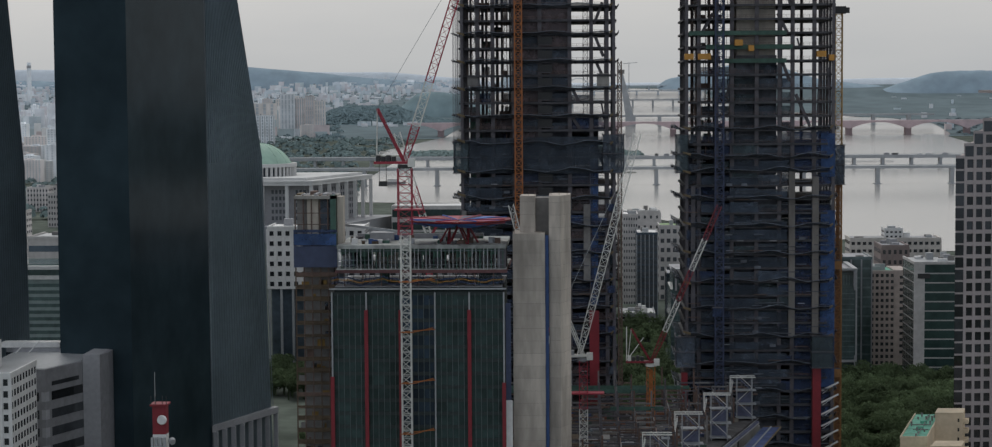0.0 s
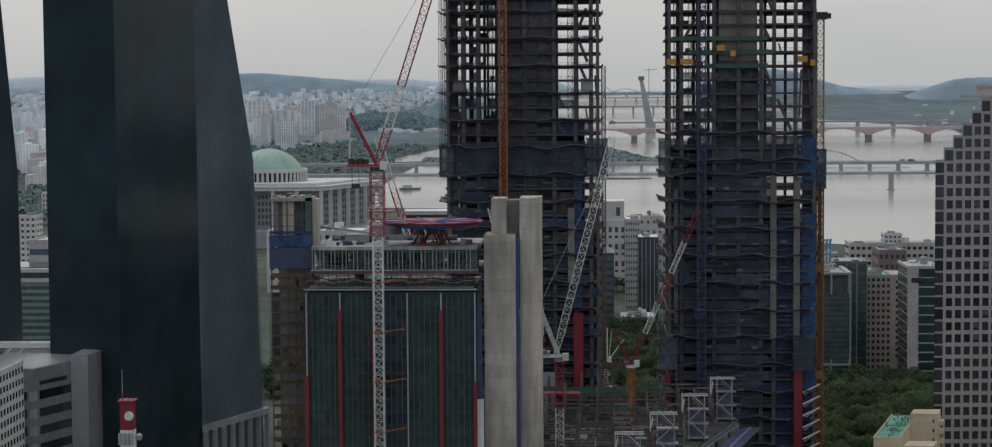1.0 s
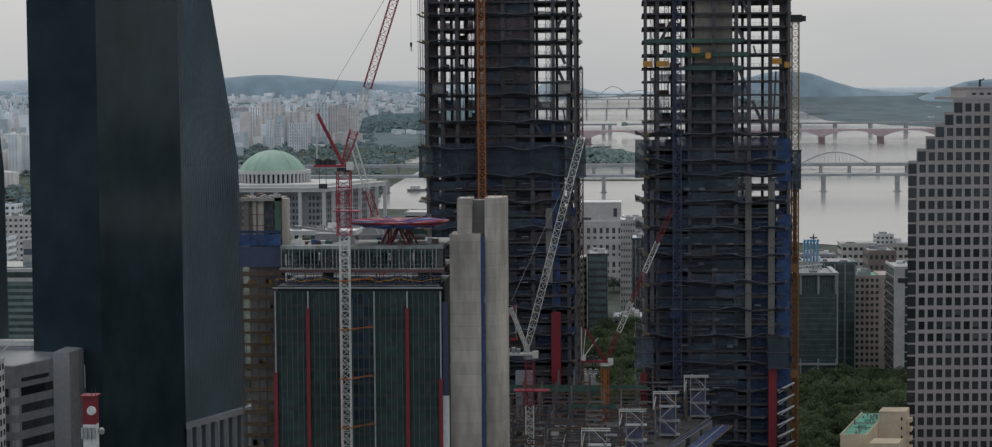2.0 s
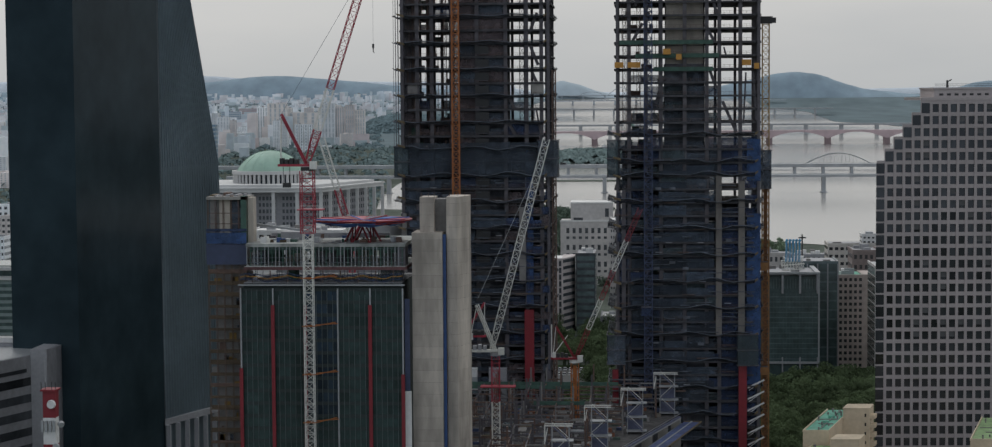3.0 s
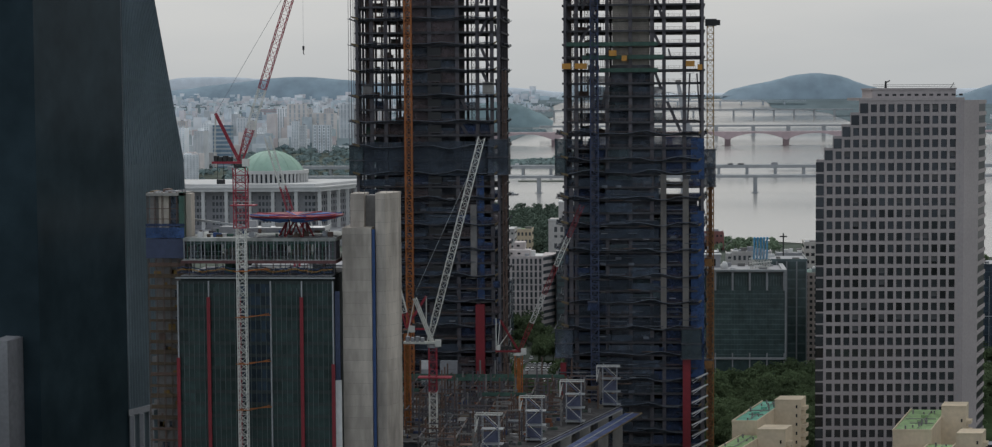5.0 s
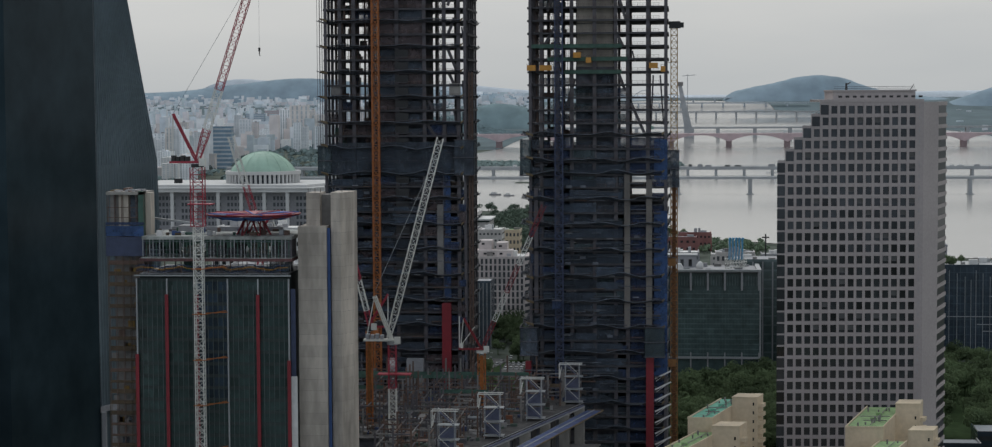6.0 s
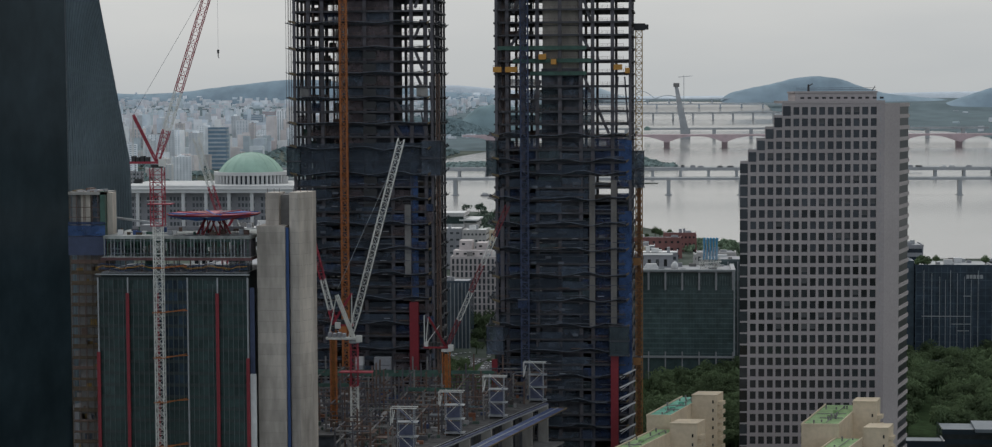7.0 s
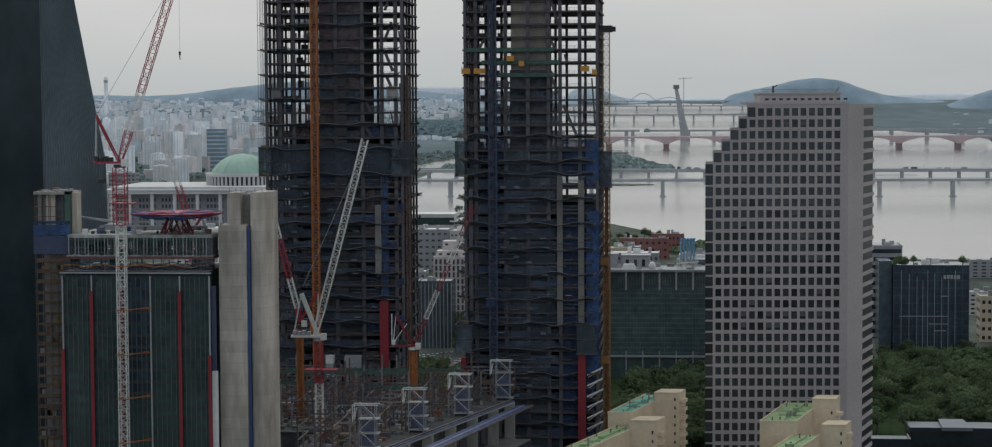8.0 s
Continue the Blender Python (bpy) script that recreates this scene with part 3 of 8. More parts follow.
def frame_tower(label, x0, x1, y0, y1, zref, ztop, core, core_split, cols, rr, nets, net_to, fill, veil, clear, sides, ragged):
    t = thing("construction_tower", label, "skyscraper", ((x0 + x1) / 2, (y0 + y1) / 2, 0), "unfinished twin towers")
    z = zref - STOREY * int(zref / STOREY)
    levels = []
    while z < ztop:
        levels.append(z)
        z += STOREY
    foot = chamfer(x0, x1, y0, y1, 3.0)
    me = Shape().prism(foot, -0.45, 0.0).mesh("slab", SLAB_DIM)
    # the edge beam under each slab
    eb = Shape()
    inner = chamfer(x0 - 0.1, x1 + 0.1, y0 - 0.1, y1 + 0.1, 3.0)
    for (ax, ay), (bx, by) in zip(inner, inner[1:] + inner[:1]):
        eb.beam((ax, ay, -0.32), (bx, by, -0.32), 0.3, 0.66)
    for x in cols[1:-1]:
        eb.beam((x, y0 + 0.5, -0.6), (x, y1 - 0.5, -0.6), 0.35, 0.32)
    em = eb.mesh("edge_beam", EDGE_STEEL)
    # guard rails along the front of the open floors
    rl = Shape()
    for hh in (0.5, 1.05):
        rl.beam((x0 + 3, y0 + 0.15, hh), (x1 - 3, y0 + 0.15, hh), 0.07)
    for i in range(24):
        xx = x0 + 3 + (x1 - x0 - 6) * i / 23
        rl.beam((xx, y0 + 0.15, 0), (xx, y0 + 0.15, 1.1), 0.07)
    rm = rl.mesh("guard_rail", STEEL_RUST)
    for z in levels[1:]:
        sl = share("slab", me, t, (0, 0, z))
        share("edge_beam", em, sl, (0, 0, z))
        if z > 40:
            share("guard_rail", rm, sl, (0, 0, z))
    for x in cols:
        for y in (y0 + 1.0, y1 - 1.0):
            w = (0.64 if x not in (cols[0], cols[-1]) else 0.5) * (1 if y < y0 + 5 else 0.75)
            part("column", Shape().box(x - w, y - w, 0, x + w, y + w, ztop + 2), STEEL_DARK, t)
    for xx in (x0 + 0.9, x1 - 0.9):
        for i in range(1, 5):
            y = y0 + (y1 - y0) * i / 5
            part("column", Shape().box(xx - 0.4, y - 0.4, 0, xx + 0.4, y + 0.4, ztop + 2), STEEL_DARK, t)
    for x in cols[1:-1]:
        if x < core[0] - 2:
            part("column", Shape().box(x - 0.5, y0 + 12, 0, x + 0.2, y0 + 12.7, ztop), STEEL_DARK, t)
    part("core", Shape().box(core[0], core[2], 0, core[1], core[3], core_split), CORE_WRAP, t, "lift core wrapped in dark netting")
    cc = part("core", Shape().box(core[0] + 0.4, core[2] + 0.4, core_split, core[1] - 0.4, core[3] - 0.4, ztop + 8), CONCRETE, t, "bare concrete lift core")
    for k in range(4):
        part("formwork_joint", Shape().box(core[0] + 0.3, core[2] + 0.3, core_split + 6 + 9 * k, core[1] - 0.3, core[2] + 0.45, core_split + 6.25 + 9 * k), STEEL_DARK, cc)
    # floor-high sheets between the columns
    bays = list(zip(cols, cols[1:]))
    cache = {}
    for z in levels[:-1]:
        for bi, (a, b) in enumerate(bays):
            c = fill(z, (a + b) / 2, rr)
            if not c:
                continue
            mat_, frac, dy = c
            frac = round(frac * 5) / 5
            key = (bi, mat_.name, frac, dy)
            if key not in cache:
                cache[key] = Shape().box(a - (0.1 if dy < 0 else -0.5), y0 + abs(dy), 0.0 if dy < 0 else 0.1, b + (0.1 if dy < 0 else -0.5), y0 + abs(dy) + 0.12, (STOREY - 0.48) * frac if dy < 0 else 0.1 + (STOREY - 0.9) * frac).mesh("net_sheet", mat_)
            share("net_sheet", cache[key], t, (0, 0, z))
        # side sheets
        if z < net_to:
            for xx, key in sides:
                for i in range(5):
                    if key == "r" and clear[1] < z < clear[2]:
                        continue
                    if rr.random() < (0.92 if z < net_to - 25 else 0.45):
                        ya, yb = y0 + (y1 - y0) * i / 5 + 0.6, y0 + (y1 - y0) * (i + 1) / 5 - 0.6
                        mm = rr.choice([NET_DARK, NET_DARK, NET_BROWN, NET_TEAL, NET_BLUE])
                        k2 = (key, i, mm.name)
                        if k2 not in cache:
                            cache[k2] = Shape().box(xx - 0.07, ya, 0.1, xx + 0.07, yb, STOREY - 0.8).mesh("net_sheet", mm)
                        share("net_sheet", cache[k2], t, (0, 0, z))
    # added sheets at the back block daylight showing through the lower storeys
    rear = Shape().box(x0 + 2, y1 - 2.2, 0.1, x1 - 2, y1 - 2.05, STOREY - 0.7).mesh("rear_sheet", CORE_WRAP)
    short = Shape().box(x0 + 2, y1 - 2.2, 0.1, clear[0], y1 - 2.05, STOREY - 0.7).mesh("rear_sheet", CORE_WRAP)
    for z in levels[1:]:
        if z < net_to - 3:
            share("rear_sheet", short if clear[1] < z < clear[2] else rear, t, (0, 0, z))
    # stacks of stored material and partitions inside the open floors
    st = [Shape().box(-1.6, -1.2, 0, 1.6, 1.2, 1.5).mesh("pallet", STEEL_RUST), Shape().box(-0.7, -2.0, 0, 0.7, 2.0, 1.6).mesh("pallet", CONCRETE_DARK),
          Shape().box(-1.3, -0.15, 0, 1.3, 0.15, 2.6).mesh("partition", NET_GREEN), Shape().box(-1.2, -0.1, 0, 1.2, 0.1, 2.9).mesh("partition", NET_BLUE)]
    for z in levels:
        if z > 60:
            for _ in range(4 if z < 125 else 2):
                m = rr.choice(st)
                x = rr.uniform(x0 + 4, core[0] - 3)
                share(m.name.split(".")[0], m, t, (x, rr.uniform(y0 + 4, y1 - 6), z))
    # thin props between the open floors, and pale deck edges lower down
    pr = Shape().beam((0, 0, 0), (0, 0, STOREY - 0.45), 0.15).mesh("prop", STEEL_RUST)
    dk = [Shape().box(-w_, 0, 0, w_, 0.3, h_).mesh("deck_edge", m_) for w_, h_, m_ in ((1.1, 0.22, PAINT_GREY), (1.6, 0.25, NET_LIP), (2.8, 0.25, NET_LIP), (1.0, 0.9, NET_LIP), (2.2, 0.22, STEEL_RUST))]
    for z in levels[1:]:
        if z > net_to - 14:
            for _ in range(10):
                x = rr.uniform(x0 + 2, core[0] - 1)
                share("prop", pr, t, (x, y0 + rr.choice([0.7, 3.5, 8.0, 14.0]), z))
        else:
            for x in ragged:
                if rr.random() < 0.6:
                    share("deck_edge", rr.choice(dk), t, (x + rr.uniform(-0.9, 0.9), y0 - 0.85, z + rr.choice([-0.4, 0.0, 0.9, 1.6])))
    for z in nets:
        catch_net(t, x0, x1, y0, y1, z, rr, 2.5, CATCH, "sagging dark catch net with a pale edge")
    # thin scaffold ledgers in front of the lower storeys, never quite straight
    ls = Shape()
    for z in levels:
        if 18 < z < veil[2] + 8:
            for zz in (1.3, 2.7):
                x = x0 + 2.5
                while x < x1 - 6:
                    e = min(x + rr.uniform(4, 11), x1 - 2)
                    if rr.random() < 0.4:
                        dz = z + zz + rr.uniform(-0.5, 0.5)
                        ls.beam((x, y0 - 0.7, dz), (e, y0 - 0.7, dz + rr.uniform(-0.25, 0.25)), 0.14, rr.choice([0.12, 0.16, 0.3]))
                    x = e + rr.uniform(0, 3)
    tagged(part("ledger", ls, CATCH_LINE, t), kind="stuff")
    # one dark veil over the middle bays of each lower storey
    n = 3
    for k in range(n):
        a, b = veil[0] + (veil[1] - veil[0]) * k / n, veil[0] + (veil[1] - veil[0]) * (k + 1) / n
        vm = [Shape().box(a + 0.03, y0 - 0.52, 0.05, b - 0.03, y0 - 0.46, hh).mesh("veil", VEIL) for hh in (1.5, 2.4, 3.3)]
        for z in levels:
            if 18 < z < veil[2]:
                if rr.random() < 0.8:
                    share("veil", rr.choice(vm), t, (0, 0.03 * k, z))
    return t


AX0, AX1, AY0, AY1 = -40.6, 11.0, 655.0, 693.0
BX0, BX1, BY0, BY1 = 33.0, 82.0, 650.0, 690.0


def fill_a(z, x, rr):
    """Which net hangs in a bay of the first tower: its cloth, how much of the storey it covers, and how far in."""
    if -22 < x < -4:
        if x > -14 and z < 135:
            return (NET_DARK, rr.choice([0.6, 0.8]), 1.6) if rr.random() < 0.7 else None
        return rr.choice([NET_BROWN, NET_BROWN, NET_DARK] if z > 115 else [NET_DARK, NET_NAVY, NET_BROWN]), 1.0, 1.1
    p = 0.95 if z < 104 else 0.8 if z < 118 else 0.4 if z < 132 else 0.05
    if x > -4 and z > 100:
        p *= 0.55
    if rr.random() > p:
        return None
    m = rr.choice([NET_DARK, NET_NAVY, NET_BROWN, NET_BROWN])
    if x > -4 and 50 < z < 128 and rr.random() < 0.6:
        m = rr.choice([NET_BLUE, NET_NAVY])
    if z < 118:
        return m, rr.choice([1.0, 0.8, 0.6]), rr.choice([-0.25, 0.8, 1.4, 2.2])
    return m, rr.uniform(0.5, 1.0), rr.choice([1.3, 2.6])


def fill_b(z, x, rr):
    """The same for the second tower."""
    if x > 64 and 94 < z < 107:
        if 68 < x < 74:
            return None if z > 98 else (NET_NAVY, 0.6, 1.3)
        return (NET_BLUE, rr.choice([0.6, 1.0]), 1.3) if x > 74 else (NET_DARK, 1.0, 0.9)
    if x > 64 and 106 < z < 122:
        return NET_BLUE if x > 68 else NET_DARK, 1.0, 0.9
    if x > 68 and z < 122:
        return (NET_BLUE, 1.0, 1.3) if rr.random() < (0.9 if z < 96 or x > 76 else 0.5) else None
    if 48 < x < 65 and z > 142:
        return None
    p = 0.96 if z < 121 else 0.05
    if 40 < x < 68 and z < 142:
        p = max(p, 0.75)
    if rr.random() > p:
        return None
    m = rr.choice([NET_DARK, NET_NAVY, NET_DARK, NET_NAVY, NET_TEAL])
    if 46 < x < 66 and z < 121:
        m = rr.choice([NET_DARK, NET_DARK, NET_TEAL])
    elif z < 118 and rr.random() < 0.45:
        m = rr.choice([NET_BLUE, NET_NAVY])
    if z < 121:
        return m, rr.choice([1.0, 0.8, 0.6]), rr.choice([-0.25, 0.7, 1.4, 2.2])
    return m, rr.uniform(0.5, 1.0), rr.choice([1.3, 3.0])


COLS_A = [-39.7, -34.5, -29.5, -22.5, -14.0, -4.2, 2.9, 8.0, 10.3]
COLS_B = [33.9, 37.8, 43.5, 48.5, 56.5, 63.9, 68.1, 75.1, 81.3]
tower_a = frame_tower("steel-framed skyscraper under construction, dark nets and open floors", AX0, AX1, AY0, AY1, 127.2, 186,
                             (-21, -4.5, 661, 684), 190, COLS_A, random.Random(3), [162.9 - 9 * k for k in range(17)], 128, fill_a, (-37.5, -4.4, 107), (5.5, 84, 126), ((AX1 - 1.6, "r"),), (-30, -25, -16, -7, 0))
tower_b = frame_tower("steel-framed skyscraper under construction with blue nets and concrete core", BX0, BX1, BY0, BY1, 122.5, 190,
                             (49.8, 63.2, 653.5, 682), 146.5, COLS_B, random.Random(4), [122.5, 113.5] + [109 - 9 * k for k in range(11)], 121, fill_b, (38.5, 66.3, 112), (66, 96.5, 107), ((BX0 + 1.6, "l"), (BX1 - 1.6, "r")), (36, 47.3, 52, 57, 62, 71.5))

for x in (AX0 - 2.0, AX0 - 1.2, AX0 - 0.3):
    for y in (AY0 + 0.5, AY0 + 6, AY0 + 14, AY0 + 24):
        part("scaffold_pole", Shape().beam((x, y, 118), (x, y, 186), 0.13), STEEL_DARK, tower_a)
for x in (-37.2, -32.0, -26.8, -24.0):
    part("column", Shape().box(x - 0.3, AY0 + 9, 0, x + 0.3, AY0 + 9.6, 188), STEEL_DARK, tower_a)
    part("scaffold_bay", lattice(Shape(), (x + 1.2, AY0 + 6, 128), (x + 1.2, AY0 + 6, 186), 1.3, 26, 0.14, 0.1), STEEL_RUST, tower_a)
part("scaffold_bay", lattice(Shape(), (1.0, 662, 124), (1.0, 662, 186), 1.5, 28, 0.16, 0.11), STEEL_DARK, tower_a)
for x in (36.2, 41.0):
    part("scaffold_bay", lattice(Shape(), (x, 658, 124), (x, 658, 188), 1.3, 28, 0.14, 0.1), STEEL_RUST, tower_b)

# heavy braces in the open bays: where each starts and ends, along the front and in height
for t, y, braces in ((tower_a, AY0 + 1.4, ((6.9, 146.5, 4.2, 153.2), (4.0, 157.5, 6.6, 164.2), (9.2, 161, 10.6, 150), (9.4, 142, 10.3, 128), (6.2, 131.5, 7.4, 124.2), (-3.2, 135.8, -1.0, 131.4), (4.4, 145.0, 7.2, 138.8), (4.2, 168.5, 7.0, 176), (3.6, 118.5, 7.4, 109.5), (-3.4, 126.8, -0.6, 122.4))),
                     (tower_b, BY0 + 1.4, ((63.3, 160, 66.6, 153.4), (65.0, 144, 67.2, 138), (69.2, 133.8, 73.8, 123.4), (77.0, 143.4, 76.2, 126.2), (79.4, 143.4, 80.6, 126.2), (38.3, 153, 42.4, 160.2), (46.8, 133, 49.6, 142.4), (40.0, 166, 43.2, 175), (64.6, 172, 67.4, 163), (69.6, 152, 70.6, 148.4)))):
    for xa, za, xb, zb in braces:
        part("brace", Shape().beam((xa, y, za), (xb, y, zb), 1.0 if abs(xa - xb) > 1.6 else 0.55), STEEL_DARK, t)

# first tower's middle bay: black panels painted as shaded openings, pale strips as lit sills, and bare wall panels on
# one storey
for z in [127.2 + STOREY * k for k in range(-14, 6)]:
    if 60 < z < 150:
        op = part("lift_opening", Shape().box(-14.6, AY0 + 0.02, z + 0.9, -9.9, AY0 + 0.12, z + 3.4), BLACK, tower_a, "black panel painted as a shaded opening")
        part("opening_sill", Shape().box(-14.0, AY0 - 0.3, z + 0.55, -10.2, AY0 + 0.02, z + 0.8), NET_LIP if z < 120 else STEEL_DARK, op)
part("wall_panel", Shape().box(-37.8, AY0 + 0.3, 137.0, -34.4, AY0 + 0.6, 140.2), CONCRETE_DARK, tower_a, "bare concrete wall panel")
part("wall_panel", Shape().box(4.7, AY0 + 0.3, 136.8, 8.8, AY0 + 0.6, 141.0), CONCRETE_GREY, tower_a, "bare concrete wall panel")
# bare concrete columns and the red encased ones below
part("column", Shape().box(66.9, BY0 - 0.75, 55, 68.9, BY0 + 1.3, 109), COLUMN_DULL, tower_b, "bare pale concrete column")
part("column", Shape().box(74.5, BY0 - 0.75, 55, 76.6, BY0 + 1.3, 107), COLUMN_DULL, tower_b, "bare pale concrete column")
part("column", Shape().box(0.2, AY0 - 0.5, 73, 2.4, AY0 + 1.3, 98), CONCRETE_DARK, tower_a, "bare concrete column")
part("column", Shape().box(-39.9, AY0 - 0.5, 76, -38.5, AY0 + 1.3, 96), CONCRETE_DARK, tower_a, "bare concrete column")
part("column", Shape().box(35.2, BY0 - 0.5, 60, 36.6, BY0 + 1.3, 104), STEEL_DARK, tower_b, "dim encased column")
part("column", Shape().box(74.5, BY0 - 3.2, 0, 77.2, BY0 - 0.7, 45), RED, tower_b, "red encased column")
part("column", Shape().box(32.0, BY0 - 1.5, 0, 34.0, BY0 + 0.5, 43), RED, tower_b, "red encased column")
part("column", Shape().box(2.0, AY0 - 3.0, 0, 5.2, AY0 - 0.6, 63), RED, tower_a, "red encased column")
# blue net faces on the end bays
part("net_sheet", Shape().box(77.3, BY0 + 0.2, 38, 81.9, BY0 + 0.45, 96), END_BLUE, tower_b, "blue safety net over the end bay")
part("net_sheet", Shape().box(77.3, BY0 + 0.2, 107, 81.9, BY0 + 0.45, 121), END_BLUE, tower_b, "blue safety net over the end bay")
part("net_sheet", Shape().box(2.6, AY0 + 0.3, 64, 5.0, AY0 + 0.5, 118), END_BLUE, tower_a, "blue safety net over the end bay")


def cage(t, x0, x1, y0, y1, z0, z1, m, label):
    """A hanging work cage: sheeted frame, open below."""
    s = Shape().box(x0, y0, z0, x1, y0 + 0.2, z1).box(x0, y0, z0, x0 + 0.2, y1, z1).box(x1 - 0.2, y0, z0, x1, y1, z1)
    c = part("work_cage", s, m, t, label)
    for z in (z0, (z0 + z1) / 2, z1):
        part("cage_rail", Shape().beam((x0 - 0.1, y0 - 0.1, z), (x1 + 0.1, y0 - 0.1, z), 0.25).beam((x1 + 0.1, y0 - 0.1, z), (x1 + 0.1, y1, z), 0.25).beam((x0 - 0.1, y0 - 0.1, z), (x0 - 0.1, y1, z), 0.25), STEEL_DARK, c)


cage(tower_a, 6.6, 13.6, AY0 - 2.0, AY0 + 10, 108.5, 121.0, NET_DARK, "dark netted work cage hung from the slab")
cage(tower_a, -42.5, -37.5, AY0 - 1.2, AY0 + 8, 108.5, 119.0, NET_TEAL, "dark netted work cage hung from the slab")
cage(tower_b, 30.4, 34.2, BY0 - 1.6, BY0 + 8, 108.5, 121.0, NET_TEAL, "teal netted work cage hung from the slab")
cage(tower_b, 81.5, 86.0, BY0 + 8, BY0 + 16, 104.0, 117.0, NET_DARK, "dark netted work cage hung from the slab")
cage(tower_b, 74.0, 81.0, BY0 - 4.6, BY0 - 0.2, 45.0, 55.5, NET_TEAL, "teal netted work cage hung from the slab")
cage(tower_b, 30.2, 36.5, BY0 - 2.6, BY0 + 8, 45.0, 55.0, NET_DARK, "dark netted work cage hung from the slab")
BAND_NET = woven(make("deep_navy_net", (0.055, 0.07, 0.09), 0.88, grain=0.4, vary=0.3, stain=0.1, stain_vary=0.4), 0.58)
for t, xa, xb, y, z0, z1 in ((tower_a, -37.4, 6.5, AY0 - 1.0, 108.5, 120.4),):
    n = 5
    for i in range(n):
        a, b = xa + (xb - xa) * i / n, xa + (xb - xa) * (i + 1) / n
        part("net_sheet", Shape().box(a + 0.06, y - 0.05 * (i % 3), z0 + R.uniform(-0.3, 0.3), b - 0.06, y + 0.08 - 0.05 * (i % 3), z1 + R.uniform(-0.4, 0.2)), BAND_NET, t, "deep navy net over the storeys")
# yellow loading platforms and green nets high on the second tower
for x0, x1, z in ((33.0, 36.0, 145.2), (37.4, 41.6, 145.2), (49.2, 51.8, 149.6), (53.6, 55.4, 147.8), (75.6, 78.6, 145.8), (79.6, 81.2, 144.6)):
    b = part("loading_platform", Shape().box(x0, BY0 - 2.4, z, x1, BY0 + 0.4, z + 1.9), YELLOW, tower_b, "yellow loading platform")
    part("platform_rail", Shape().beam((x0, BY0 - 2.4, z + 2.4), (x1, BY0 - 2.4, z + 2.4), 0.1).beam((x0 + 0.1, BY0 - 2.4, z + 1.8), (x0 + 0.1, BY0 - 2.4, z + 2.4), 0.1), STEEL_RUST, b)
for z, x0, x1 in ((149.4, 40, 68), (153.9, 34.5, 66), (144.9, 46, 66)):
    part("net_strip", Shape().box(x0, BY0 - 0.5, z - 0.9, x1, BY0 - 0.3, z + 0.5), NET_GREEN, tower_b, "green edge net")


# ---- hoist masts ----
def hoist(label, x, y, z0, z1, w, m, cars, ties_to=None, car_mat=None, upper=None, zsplit=0):
    t = thing("hoist_mast", label, "construction hoist", (x, y, 0), "hoist masts")
    zs = zsplit or z1
    part("mast", lattice(Shape(), (x, y, z0), (x, y, zs), w, int((zs - z0) / 2.2), 0.34, 0.2), m, t)
    if zsplit:
        part("mast", lattice(Shape(), (x, y, zs), (x, y, z1), w, int((z1 - zs) / 2.2), 0.3, 0.18), upper, t, "paler upper mast sections")
    for cz in cars:
        c = part("hoist_car", Shape().box(x - w * 0.9, y - w * 0.5 - 1.6, cz, x + w * 0.3, y - w * 0.5, cz + 2.8), car_mat or m, t)
        part("car_roof", Shape().box(x - w * 0.95, y - w * 0.5 - 1.7, cz + 2.8, x + w * 0.35, y - w * 0.5 + 0.05, cz + 3.0), STEEL_DARK, c)
    if ties_to:
        z = z0 + 9
        while z < z1:
            part("tie", Shape().beam((x - w / 2, y, z), (x - w / 2 + ties_to, y + 5, z), 0.2).beam((x + w / 2, y, z), (x + w / 2 + ties_to, y + 5, z), 0.2), m, t)
            z += 13.5
    return t


hoist("orange lattice hoist mast tied to the first tower", -20.9, 650.5, 20, 186, 2.3, ORANGE, (52,), 0.01)
hoist("blue lattice hoist mast on the front of the second tower", 44.2, 646.5, 20, 186, 2.6, HOIST_BLUE, (62,), 0.01, NET_BLUE)
h = hoist("rust-orange lattice hoist mast beside the second tower", 84.2, 661, 4, 162, 2.3, make("worn_orange_mast_paint", (0.30, 0.145, 0.05), 0.65, grain=0.7, vary=0.25), (40, 76), -1.5, None, make("ochre_mast_paint", (0.42, 0.27, 0.12), 0.6, grain=0.7), 112)
part("mast_head", Shape().box(82.4, 659.4, 160, 86.4, 662.6, 162.4).box(85.6, 659.8, 160.2, 87.6, 661.2, 162.0), BLACK, h, "dark winch on the mast head")
part("sheeting", Shape().box(83.5, 660.9, 10, 84.9, 661.1, 112), make("rusty_sheeting", (0.19, 0.09, 0.045), 0.8, grain=0.5, vary=0.35, stain_vary=0.3), h, "rust-brown sheeting")
hoist("thin rusty lattice mast at the first tower's edge", 12.2, 657, 20, 145, 1.2, STEEL_RUST, (), -0.5)

